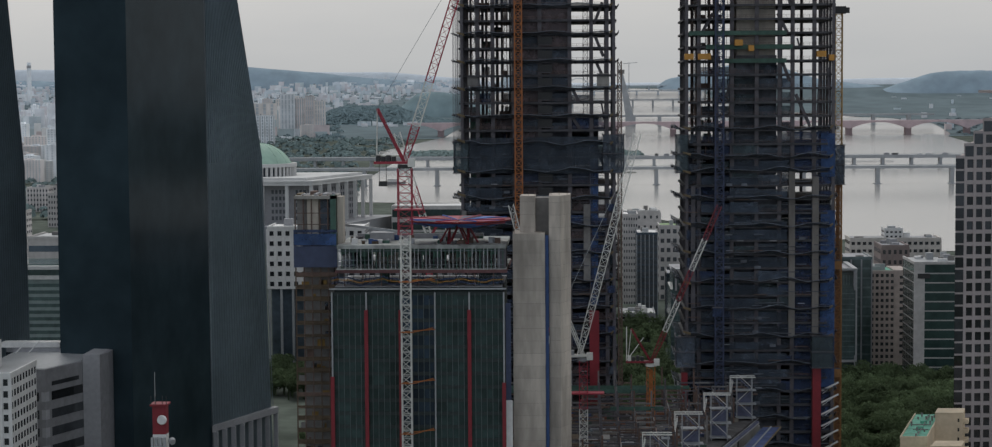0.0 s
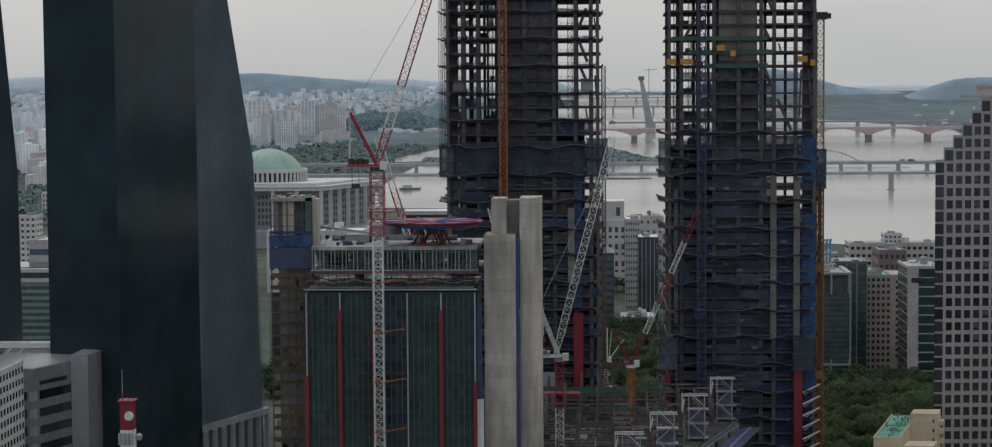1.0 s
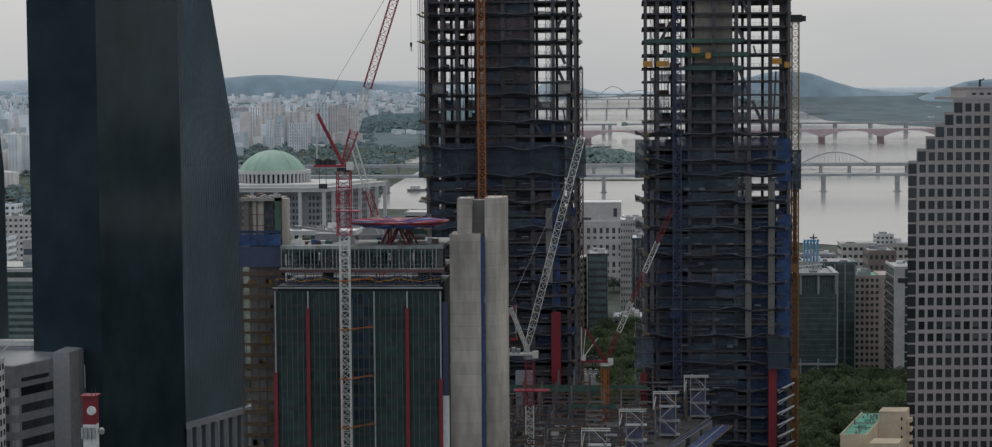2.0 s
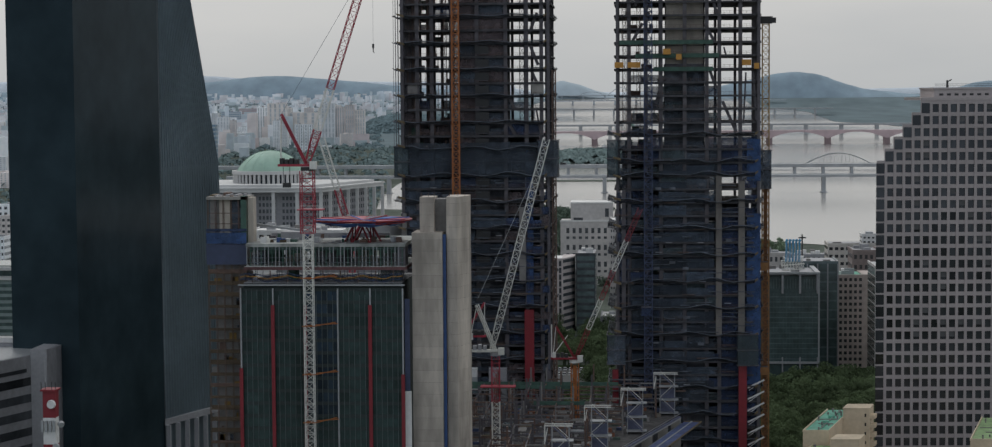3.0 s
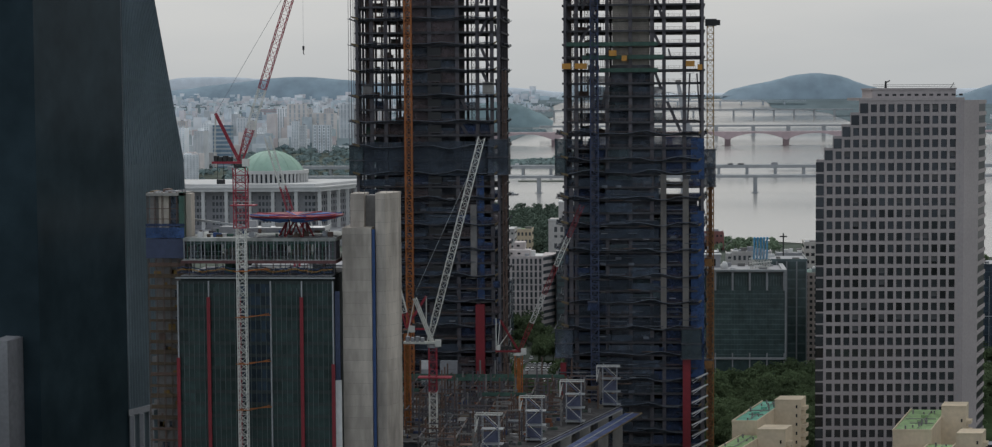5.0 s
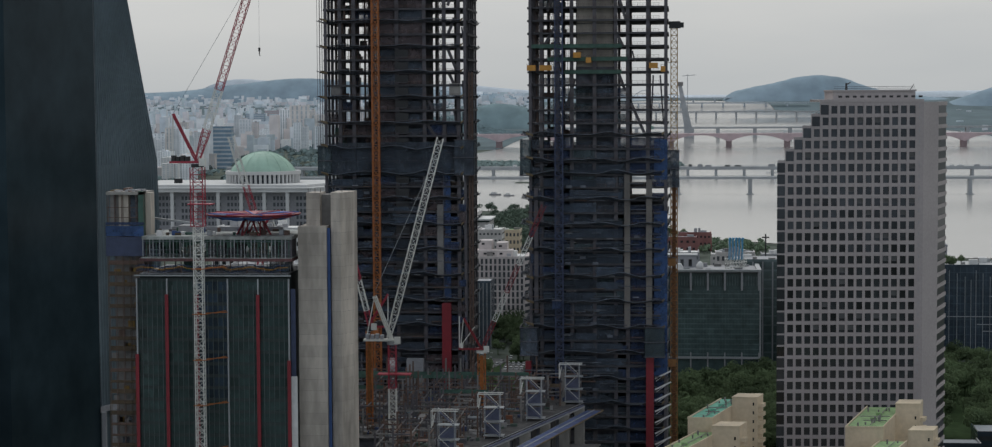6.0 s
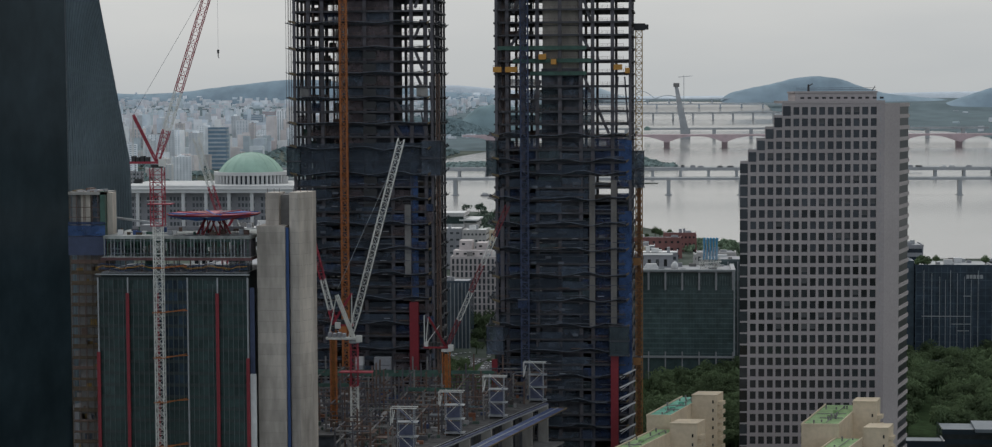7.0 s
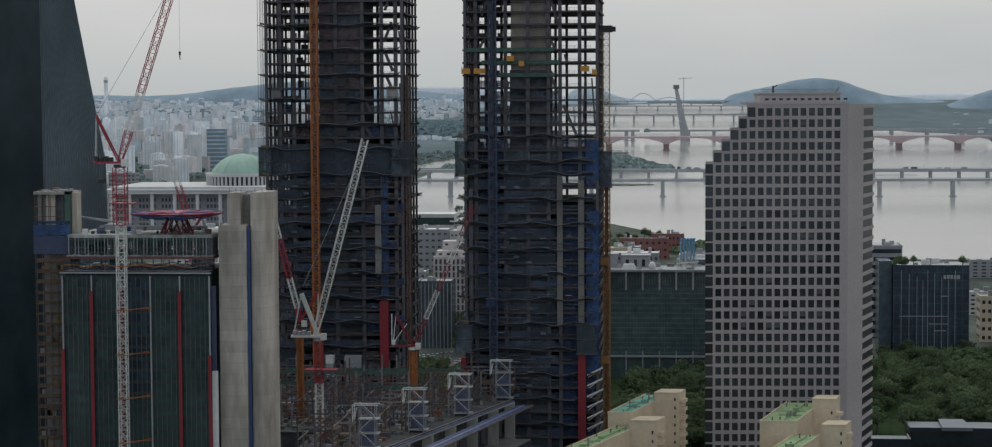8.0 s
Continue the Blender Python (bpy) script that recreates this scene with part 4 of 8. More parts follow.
# ---- hotel under construction with its lift cores ----
hotel = thing("hotel_building", "mid-rise hotel under construction with green glass front", "building", (-41, 495, 0))
HX0, HX1, HY = -61.9, -19.6, 485.0
# darkness behind the glass is painted on one solid block
part("body", Shape().box(HX0 + 0.6, HY + 0.8, 0, HX1 - 0.3, 515, 88), make("dim_interior", (0.02, 0.03, 0.028), 0.9), hotel, "solid block painted dark for the unlit floors")
BAY = (HX1 - HX0) / 5
NM = 6
pane = [Shape().box(0.05, 0, 0.05, BAY / NM - 0.05, 0.08, 3.15).mesh("glass_pane", m) for m in (GLASS_GREEN, GLASS_BLUE)]
count = 0
rest = Shape()
for fl in range(26, -1, -1):
    z = 0.6 + fl * 3.3
    if z > 84.5:
        continue
    for b in range(5):
        for k in range(NM):
            x = HX0 + b * BAY + k * BAY / NM
            if count < 300:
                share("glass_pane", pane[1 if b == 2 else 0], hotel, (x, HY + 0.35, z)).rotation_euler = (R.uniform(-0.01, 0.01), 0, R.uniform(-0.012, 0.012))
                count += 1
            else:
                rest.box(x + 0.05, HY + 0.35, z + 0.05, x + BAY / NM - 0.05, HY + 0.43, z + 3.15)
tagged(part("glass_pane", rest, GLASS_GREEN, hotel), kind="stuff")
MULL = make("green_grey_mullion", (0.105, 0.13, 0.13), 0.5, 0.2, grain=0.6)
TRANSOM = make("dark_green_transom", (0.024, 0.034, 0.033), 0.5, 0.2, grain=0.6)
for b in range(5):
    for k in range(1, NM):
        x = HX0 + b * BAY + k * BAY / NM
        part("mullion", Shape().box(x - 0.07, HY + 0.12, 0, x + 0.07, HY + 0.34, 86.5 - R.choice([0, 0, 1.5])), MULL, hotel)
for fl in range(27):
    z = 0.6 + fl * 3.3
    part("transom", Shape().box(HX0 + 0.1, HY + 0.22, z - 0.4, HX1 - 0.1, HY + 0.33, z + 0.5), TRANSOM, hotel)
for b in range(6):
    x = HX0 + b * BAY
    top = 86.8
    red_top = (66, 82.5, 82.5, 0, 82.5, 64.5)[b]
    part("fin", Shape().box(x - 0.18, HY - 0.35, 0, x + 0.18, HY + 0.5, top), METAL_LIGHT, hotel, "pale metal fin")
    if red_top:
        part("fin_cover", Shape().box(x - 0.46, HY - 0.75, 20 if b not in (0, 5) else 28, x + 0.46, HY - 0.38, red_top), RED, hotel, "red protective cover on the fin")
part("corner_panel", Shape().box(HX1 + 0.4, HY + 0.2, 25, HX1 + 2.0, HY + 1.0, 60), PAINT_WHITE, hotel, "white corner cladding")
part("corner_panel", Shape().box(HX1 + 0.4, HY + 0.6, 60, HX1 + 1.7, HY + 1.0, 84), HOIST_BLUE, hotel, "blue sheeted corner")
part("edge_frame", Shape().box(HX0 - 0.6, HY - 0.6, 87.5, HX1 + 0.6, HY + 0.2, 87.85), METAL_LIGHT, hotel, "pale steel frame along the top edge")
for z, m in ((89.0, NET_BLUE), (89.7, YELLOW), (90.3, NET_BLUE)):
    s = Shape()
    prev = None
    for i in range(31):
        x = HX0 + (HX1 - HX0) * i / 30
        cur = (x, HY - 0.4, z + 0.35 * math.sin(i * 0.9) + 0.15 * math.sin(i * 2.3))
        if prev:
            s.beam(prev, cur, 0.12, 0.26 if m is NET_BLUE else 0.12)
        prev = cur
    part("edge_net", s, m, hotel, "sagging edge net and rope")
# set-back top floors: slabs, posts and rails
ROOF_DECK = make("damp_grey_green_deck", (0.32, 0.33, 0.31), 0.8, grain=0.5, vary=0.3, stain=0.15, stain_vary=0.45)
part("roof_slab", Shape().box(HX0 + 0.8, HY + 0.5, 91.5, HX1 + 0.9, 515, 92.3), make("dark_red_primed_steel", (0.12, 0.055, 0.055), 0.75, grain=0.8, vary=0.3, stain_vary=0.3), hotel, "dark red steel deck edge")
part("roof_slab", Shape().box(HX0 + 1.2, HY + 1.6, 97.4, HX1 + 0.6, 515, 98.3), ROOF_DECK, hotel, "flat concrete roof deck")
part("floor_deck", Shape().box(HX0 + 1.0, HY + 0.7, 92.31, HX1 + 0.7, 514.8, 92.45), ROOF_DECK, hotel, "pale metal floor deck")
part("floor_deck", Shape().box(HX0 + 0.6, HY + 0.8, 88.02, HX1 - 0.3, 514.8, 88.15), PAINT_GREY, hotel, "grey metal floor deck")
for i, (xa, xb, ya) in enumerate(((2, 5, 6), (11, 13, 9), (22, 27, 12), (36, 41.5, 5))):
    part("partition", Shape().box(HX0 + xa, HY + ya, 88.2 if i % 2 else 92.5, HX0 + xb, HY + ya + 5, 91.3 if i % 2 else 97.3), (NET_DARK, NET_GREEN, STEEL_DARK, NET_TEAL)[i], hotel)
for i in range(26):
    x = HX0 + 2 + 1.6 * i + R.uniform(-0.5, 0.5)
    y = HY + R.choice([3, 6, 10, 16])
    part("prop", Shape().beam((x, y, 88.2), (x, y, 91.3), 0.14).beam((x + 0.7, y + 2, 92.4), (x + 0.7, y + 2, 97.4), 0.14), STEEL_DARK if i % 3 else NET_GREEN, hotel)
for i in range(14):
    x = HX0 + 3 + 2.8 * i + R.uniform(-0.8, 0.8)
    part("net_rag", Shape().box(x, HY + 2.7, 97.4 - R.uniform(0.8, 2.6), x + R.uniform(0.8, 2.2), HY + 2.8, 97.4), NET_GREEN, hotel, "ragged green net")
for i in range(44):
    x = HX0 + 1.4 + (HX1 - HX0 - 1.6) * i / 43
    part("post", Shape().box(x - 0.1, HY + 1.8, 92.3, x + 0.1, HY + 2.0, 97.4), (METAL_LIGHT, NET_GREEN, METAL_LIGHT)[i % 3], hotel)
for z in (93.4, 94.6, 96.9):
    part("rail", Shape().beam((HX0 + 1.4, HY + 1.7, z), (HX1, HY + 1.7, z), 0.12), METAL_FIN, hotel)
part("net_strip", Shape().box(HX0 + 2, HY + 2.4, 96.5, HX1, HY + 2.6, 97.6), NET_GREEN, hotel, "green net under the roof deck")
for i in range(9):
    x = HX0 + 3 + i * 4.6
    part("strut", Shape().beam((x, HY + 1.2, 88.3), (x, HY + 1.2, 91.3), 0.25), STEEL_RUST, hotel)
part("parapet", Shape().box(HX0 + 4, 508, 98.3, HX1 - 6, 508.6, 99.6).box(HX0 + 8, 500, 98.3, HX0 + 14, 506, 100.4), PAINT_GREY, hotel)
part("roof_beam", Shape().beam((HX0 + 1, 500, 102.5), (HX0 + 17, 496, 100.8), 0.6), METAL_LIGHT, hotel, "pale steel beam lying over the roof")
for i in range(46):
    x, y = R.uniform(HX0 + 2, HX1 - 2), R.uniform(HY + 4, 512)
    part("roof_item", Shape().box(x, y, 98.3, x + R.uniform(0.4, 2.4), y + R.uniform(0.4, 1.6), 98.3 + R.uniform(0.3, 1.5)), R.choice([PAINT_WHITE, METAL_LIGHT, STEEL_RUST, NET_GREEN, BROWN, STEEL_DARK, BLUE]), hotel)
# screens added to hide the bright roofs beyond the open storey
for k in range(6):
    part("partition", Shape().box(HX0 + 3 + 6.2 * k, HY + 15 + (k % 3), 92.5, HX0 + 8.8 + 6.2 * k, HY + 15.15 + (k % 3), 96.2 - 0.4 * (k % 2)), (NET_GREEN, CONCRETE, PAINT_GREY)[k % 3], hotel, "added screen behind the open storey")
part("end_bay", Shape().box(HX1 - 1.6, HY + 2.2, 92.5, HX1 + 0.5, HY + 9, 97.3), STEEL_DARK, hotel, "dark sheeted end bay")
# helipad: star-shaped red and blue platform on red legs
pad = part("helipad", Shape().lathe(-31, 494.0, [(0.1, 104.2), (12.9, 104.7), (13.0, 104.85), (12.9, 105.0), (0.1, 104.6)], 24), RED, hotel, "round red helipad platform under construction")
part("rim_rail", Shape().lathe(-31, 494.0, [(13.0, 104.9), (13.1, 105.0), (13.05, 105.1), (12.9, 105.0)], 24), RED, pad)
for k in range(8):
    a = 2 * math.pi * (k + 0.5) / 8
    a2_ = a + 2 * math.pi / 8
    drop = 103.2 + 0.35 * (k % 3)
    q0, q1 = [(-31 + 12.7 * math.cos(b), 494.0 + 12.7 * math.sin(b)) for b in (a, a2_)]
    r0, r1 = [(-31 + 4.5 * math.cos(b), 494.0 + 4.5 * math.sin(b)) for b in (a, a2_)]
    part("underside_sheet", Shape().hexa([(*q0, 104.3), (*q1, 104.3), (*r1, drop), (*r0, drop), (*q0, 104.5), (*q1, 104.5), (*r1, drop + 0.2), (*r0, drop + 0.2)]), BLUE_SHEET if k % 3 else RED_CRANE, pad, "coloured sheeting below the platform")
    part("rib", Shape().beam((-31, 494.0, 104.75), (-31 + 12.7 * math.cos(a), 494.0 + 12.7 * math.sin(a), 105.25), 0.3), RED_CRANE if k % 2 else BLUE_SHEET, pad)
for a0 in (200, 250, 290, 340, 20, 160):
    a, c_, b_ = [math.radians(a0 + d) for d in (-18, 0, 18)]
    P = lambda r_, an, z_: (-31 + r_ * math.cos(an), 494.0 + r_ * math.sin(an), z_)
    part("hanging_sheet", Shape().face(P(12.7, a, 104.6), P(12.7, b_, 104.6), P(9.5, b_, 103.7), P(8.6, c_, 103.3), P(9.5, a, 103.7)).face(P(9.5, a, 103.7), P(8.6, c_, 103.3), P(9.5, b_, 103.7), P(5, b_, 104.0), P(5, a, 104.0)), BLUE_SHEET, pad, "blue sheet sagging below the platform", True)
for k in range(6):
    a = 2 * math.pi * k / 6
    part("leg", Shape().beam((-31 + 5.2 * math.cos(a), 494.0 + 5.2 * math.sin(a), 98.3), (-31 + 2.6 * math.cos(a + 0.5), 494.0 + 2.6 * math.sin(a + 0.5), 103.6), 0.34), RED, pad)
    part("leg", Shape().beam((-31 + 5.2 * math.cos(a), 494.0 + 5.2 * math.sin(a), 98.3), (-31 + 2.6 * math.cos(a - 0.5), 494.0 + 2.6 * math.sin(a - 0.5), 103.6), 0.34), RED, pad)
for k in range(12):
    a, b_ = 2 * math.pi * (k + 0.08) / 12, 2 * math.pi * (k + 0.92) / 12
    P = lambda r_, an, z_: (-31 + r_ * math.cos(an), 494.0 + r_ * math.sin(an), z_)
    low = [P(2.0, a, 104.72), P(2.0, b_, 104.72), P(11.6, b_, 105.03), P(11.6, a, 105.03)]
    part("deck_sheet", Shape().hexa(low + [(x_, y_, z_ + 0.08) for x_, y_, z_ in low]), (RED_CRANE, BLUE_SHEET, HOIST_BLUE, RED_CRANE, RED)[k % 5], pad, "coloured sheet lying on the platform")
pad.location.z -= 0.85


def inset(pts, d):
    """An outline drawn in towards its middle."""
    cx, cy = sum(p[0] for p in pts) / len(pts), sum(p[1] for p in pts) / len(pts)
    return [(x + math.copysign(min(d, abs(cx - x)), cx - x), y + math.copysign(min(d, abs(cy - y)), cy - y)) for x, y in pts]


def lifts(t, pts, ztop, step, material, label=""):
    """A concrete shaft cast in lifts: each its own block, with a recessed joint between."""
    z, k = 0.0, 0
    me = {}
    rr = random.Random(int(pts[0][0] * 10))
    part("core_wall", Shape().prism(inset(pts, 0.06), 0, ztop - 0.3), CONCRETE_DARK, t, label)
    while z < ztop - 0.5:
        h = min(step, ztop - z)
        key = round(h, 2)
        if key not in me:
            me[key] = Shape().prism(pts, 0.03, h - 0.02).mesh("concrete_lift", material)
        share("concrete_lift", me[key], t, (rr.uniform(-0.03, 0.03), rr.uniform(-0.03, 0.03), z))
        z += h


shafts = thing("concrete_shaft", "tall bare concrete lift shafts standing beside the hotel", "lift shaft", (-10, 494, 0))
lifts(shafts, [(-17.4, 487.5), (-9.5, 487.5), (-9.5, 500), (-17.4, 500)], 101.0, 3.1, CONCRETE_CAST)
lifts(shafts, [(-15.7, 491.5), (-11.9, 491.5), (-11.9, 500.2), (-15.7, 500.2)], 110.0, 3.1, CONCRETE_CAST)
lifts(shafts, [(-8.5, 489.2), (-5.7, 488.2), (-3.2, 494.5), (-3.2, 501), (-8.5, 501)], 110.2, 3.1, CONCRETE_CAST)
# shade between the shafts is painted: a wall in darker concrete
part("shadow_slot", Shape().box(-11.9, 494, 95, -8.5, 500, 109.4), CONCRETE_DARK, shafts, "recess between the shafts, its shade painted dark")
part("blue_strip", Shape().box(-9.42, 488.2, 0, -8.62, 488.9, 100.5), BLUE, shafts, "blue vertical hoarding strip")
for x in (-17, -15.4, -13.5, -12, -8, -6, -4):
    part("starter_bar", Shape().beam((x, 493 if x > -16 else 489, 100.5 if x < -16 else 110), (x, 493 if x > -16 else 489, 102 if x < -16 else 111.2), 0.12), STEEL_RUST, shafts)
# scaffolded stair core at the other end
sc = thing("scaffold_tower", "brown scaffolded stair core wrapped in blue and green nets", "scaffold", (-67, 493, 0))
part("core_wall", Shape().box(-70.5, 490, 0, -63.0, 500, 109.4), CONCRETE_DARK, sc)
part("end_wall", Shape().box(-61.9, 489.5, 97, -60.4, 493.5, 110.0), CONCRETE, sc, "pale concrete end wall")
for i in range(34):
    z = 3 * i
    if z < 91:
        part("board", Shape().box(-72.3, 488.0, z, -62.0, 489.2, z + 0.18), BROWN, sc)
        part("toe_net", Shape().box(-72.2, 488.3, z + 0.2, -62.1, 488.36, z + R.uniform(0.5, 1.3)), BROWN if R.random() < 0.7 else STEEL_RUST, sc)
for i in range(6):
    x = -72.3 + 2.05 * i
    part("standard", Shape().beam((x, 487.9, 0), (x, 487.9, 110.6), 0.16), STEEL_RUST if i % 3 else BROWN, sc)
    part("standard", Shape().beam((x, 489.2, 0), (x, 489.2, 110.4), 0.14), STEEL_RUST, sc)
part("net_band", Shape().box(-72.6, 487.3, 92.5, -61.8, 487.6, 97.8), HOIST_BLUE, sc, "blue net band")
part("net_band", Shape().box(-72.6, 487.3, 101.2, -61.8, 487.5, 101.9), NET_BLUE, sc)
part("net_sheet", Shape().box(-63.4, 487.6, 97.8, -62.0, 490.5, 110.4), NET_GREEN, sc, "green safety net")
part("top_deck", Shape().box(-72.5, 487.6, 109.5, -62.0, 499, 110.3), CONCRETE_GREY, sc)
for i in range(9):
    x = -72.2 + 1.1 * i + R.uniform(-0.4, 0.4)
    part("deck_scrap", Shape().box(x, 488 + R.uniform(0, 5), 110.3, x + R.uniform(0.4, 1.6), 489 + R.uniform(0, 5) + 4, 110.3 + R.uniform(0.15, 0.9)), R.choice([STEEL_RUST, CONCRETE_DARK, PAINT_GREY, OCHRE_NET]), sc)
for xa, xb, m in ((-71.9, -70.6, CONCRETE_DARK), (-69.4, -66.6, CONCRETE), (-66.2, -63.6, NET_DARK)):
    part("infill_panel", Shape().box(xa, 489.3, 98, xb, 489.6, 109.5), m, sc)
for z in (98.0, 103.2, 106.0):
    part("ledger", Shape().beam((-72.4, 487.7, z), (-62.2, 487.7, z), 0.18), STEEL_RUST, sc)
part("net_band", Shape().box(-72.6, 487.2, 98.0, -61.9, 487.3, 100.9), END_BLUE, sc, "thin blue net over the rails")
OCHRE_BOARD = make("ochre_shutter_board", (0.22, 0.135, 0.035), 0.8, grain=0.7, vary=0.3, stain_vary=0.35)
for i in range(46):
    x, z = R.uniform(-72, -64), 3 * R.randint(6, 29) + R.uniform(0.3, 0.8)
    part("shutter_board", Shape().box(x, 489.25, z, x + R.uniform(0.5, 2.0), 489.33, z + R.uniform(0.6, 2.2)), R.choice([OCHRE_BOARD, OCHRE_BOARD, STEEL_RUST, CONCRETE_DARK, NET_DARK]), sc)

sc.location.x += 0.6
sc.location.y += 3.4

# ---- stone office tower with square windows and a stepped shoulder ----
stone = thing("stone_office_tower", "pinkish grey stone office tower with square windows and stepped shoulder", "office building", (148, 660, 0))
G0, G1, G2, G3 = Vector((119.9, 644.3)), Vector((169.6, 646.9)), Vector((175.4, 653.2)), Vector((180.8, 672.0))
gd = (G1 - G0).normalized()
gn = Vector((gd.y, -gd.x))
PITCH, ROW, ZTOP = 2.965, 3.98, 133.7
WW, WH = 2.05, 2.70


def on_front(u, out, z):
    p = G0 + gd * u + gn * out
    return (p.x, p.y, z)


def front_box(s, u0, u1, o0, o1, z0, z1):
    return s.hexa([on_front(u0, o1, z0), on_front(u1, o1, z0), on_front(u1, o0, z0), on_front(u0, o0, z0),
                   on_front(u0, o1, z1), on_front(u1, o1, z1), on_front(u1, o0, z1), on_front(u0, o0, z1)])


NCOL, NROW = 16, 33
# body behind the stone frame, one stepped block a shoulder step
for i in range(6):
    u0 = i * PITCH + 0.6
    top = ZTOP - (5 - i) * ROW
    u1 = (i + 1) * PITCH + 0.6 if i < 5 else (G1 - G0).length
    s = Shape()
    a = G0 + gd * u0 - gn * 0.62
    if i < 5:
        b = G0 + gd * u1 - gn * 0.62
        s.prism([(a.x, a.y), (b.x, b.y), (b.x + 11.5, 690), (a.x + 11.5, 690)], 0, top - 0.3)
    else:
        s.prism([(a.x, a.y), (G1.x - 0.3, G1.y + 0.7), (G2.x - 0.6, G2.y + 0.4), (G3.x - 0.7, G3.y), (176, 692), (a.x + 11.5, 690)], 0, top - 0.3)
    part("inner_wall", s, STONE_PLAIN, stone)
# piers and spandrels of the front
for c in range(NCOL + 1):
    u = c * PITCH
    top = ZTOP - max(0, 5 - c) * ROW if c < NCOL else ZTOP
    if c:
        top = max(top, ZTOP - max(0, 5 - c + 0) * ROW)
    w0, w1 = (u - 0.05, u + 0.35) if c == 0 else (u - 0.46, u + 0.46)
    if c == NCOL:
        w1 = (G1 - G0).length
    part("pier", front_box(Shape(), w0, w1, -0.6, 0.0, 0, top), STONE_PINK, stone)
for r in range(NROW + 1):
    z1 = ZTOP - r * ROW
    z0 = z1 - (ROW - WH)
    c0 = max(0, 5 - r)
    if r == 6:
        c0 = 0
    part("spandrel", front_box(Shape(), c0 * PITCH - 0.08, NCOL * PITCH, -0.6, -0.03, max(0, z0), z1), STONE_PINK, stone)
wpane = front_box(Shape(), 0, WW + 0.1, -0.58, -0.5, 0, WH + 0.06).mesh("window_pane", WINDOW, on_front(0, 0, 0))
wblind = front_box(Shape(), 0.1, WW, -0.50, -0.46, 0.9, WH).mesh("blind", make("grey_window_blind", (0.10, 0.10, 0.10), 0.8), on_front(0, 0, 0))
count, rest = 0, Shape()
rr = random.Random(11)
for r in range(NROW):
    z = ZTOP - (r + 1) * ROW - 0.03
    for c in range(max(0, 5 - r), NCOL):
        u = c * PITCH + 0.43
        if count < 300:
            ob = share("window_pane", wpane, stone, on_front(u, 0, z))
            ob.rotation_euler = (rr.uniform(-0.01, 0.01), 0, rr.uniform(-0.012, 0.012))
            if rr.random() < 0.13:
                share("blind", wblind, ob, on_front(u, 0, z))
            count += 1
        else:
            front_box(rest, u, u + WW + 0.1, -0.58, -0.5, z, z + WH)
tagged(part("window_pane", rest, WINDOW, stone), kind="stuff")
# the dark glazed corner bay of every storey
for r in range(NROW):
    z, u = ZTOP - (r + 1) * ROW, max(0, 5 - r) * PITCH
    part("corner_pane", front_box(Shape(), u - 0.2, u + 2.45, -0.4, 0.06, max(0, z - 0.3), z + WH + 0.35), WINDOW, stone, "dark corner glazing")
# the dark glazed returns of the shoulder steps
for i in range(6):
    top = ZTOP - (5 - i) * ROW
    for k in range(1 if i else 28):
        z = top - (k + 1) * ROW
        if z < 0:
            break
        part("corner_glass", Shape().prism([on_front(i * PITCH - 0.2, -0.3, 0)[:2], on_front(i * PITCH + 0.45, 0.04, 0)[:2], on_front(i * PITCH + 1.5, -3.0, 0)[:2], on_front(i * PITCH + 0.75, -3.0, 0)[:2]], z + 0.1, z + WH), GLASS_DARK, stone)
part("corner_wall", Shape().prism([(G1.x, G1.y), (G2.x, G2.y), (G2.x - 1, G2.y + 1), (G1.x - 0.8, G1.y + 0.8)], 0, ZTOP), STONE_PLAIN, stone, "plain stone corner")
for r in range(NROW + 1):
    z1 = ZTOP - r * ROW
    part("side_spandrel", Shape().prism([(G2.x, G2.y), (G3.x, G3.y), (G3.x - 1, G3.y), (G2.x - 1, G2.y + 0.6)], max(0, z1 - 1.35), z1), STONE_PLAIN, stone)
    if r < NROW:
        part("side_window", Shape().prism([(G2.x - 0.35, G2.y + 0.4), (G3.x - 0.45, G3.y - 0.5), (G3.x - 1, G3.y), (G2.x - 1, G2.y + 0.6)], z1 - ROW, z1 - 1.33), SIDE_GLASS, stone)
# small square vents down the plain strip beside the last windows
for r in range(30):
    z = ZTOP - r * ROW - 2.2
    part("joint", front_box(Shape(), NCOL * PITCH + 0.75, NCOL * PITCH + 1.0, -0.05, 0.02, z, z + 1.2), PAINT_GREY, stone)
p5 = 5 * PITCH
part("cornice", front_box(Shape(), p5 - 0.5, 49.8, -30, 0.1, ZTOP, ZTOP + 0.9), STONE_PLAIN, stone, "plain stone cornice")
pent = part("penthouse", front_box(Shape(), p5 + 4.2, 47.2, -26, -2.0, ZTOP + 0.9, ZTOP + 3.6), STONE_PLAIN, stone, "set-back plant storey")
for i in range(12):
    u = p5 + 6 + i * 2.5
    part("louvre", front_box(Shape(), u, u + 1.3, -2.1, -1.95, ZTOP + 1.5, ZTOP + 2.2), BLACK, pent)
part("penthouse_cap", front_box(Shape(), p5 + 3.9, 47.5, -26.3, -1.7, ZTOP + 3.6, ZTOP + 4.2), STONE_PLAIN, pent)
for z in (4.7, 5.3):
    part("roof_rail", Shape().beam(on_front(p5 + 4.5, -2.2, ZTOP + z), on_front(47, -2.2, ZTOP + z), 0.12), STEEL_DARK, pent)
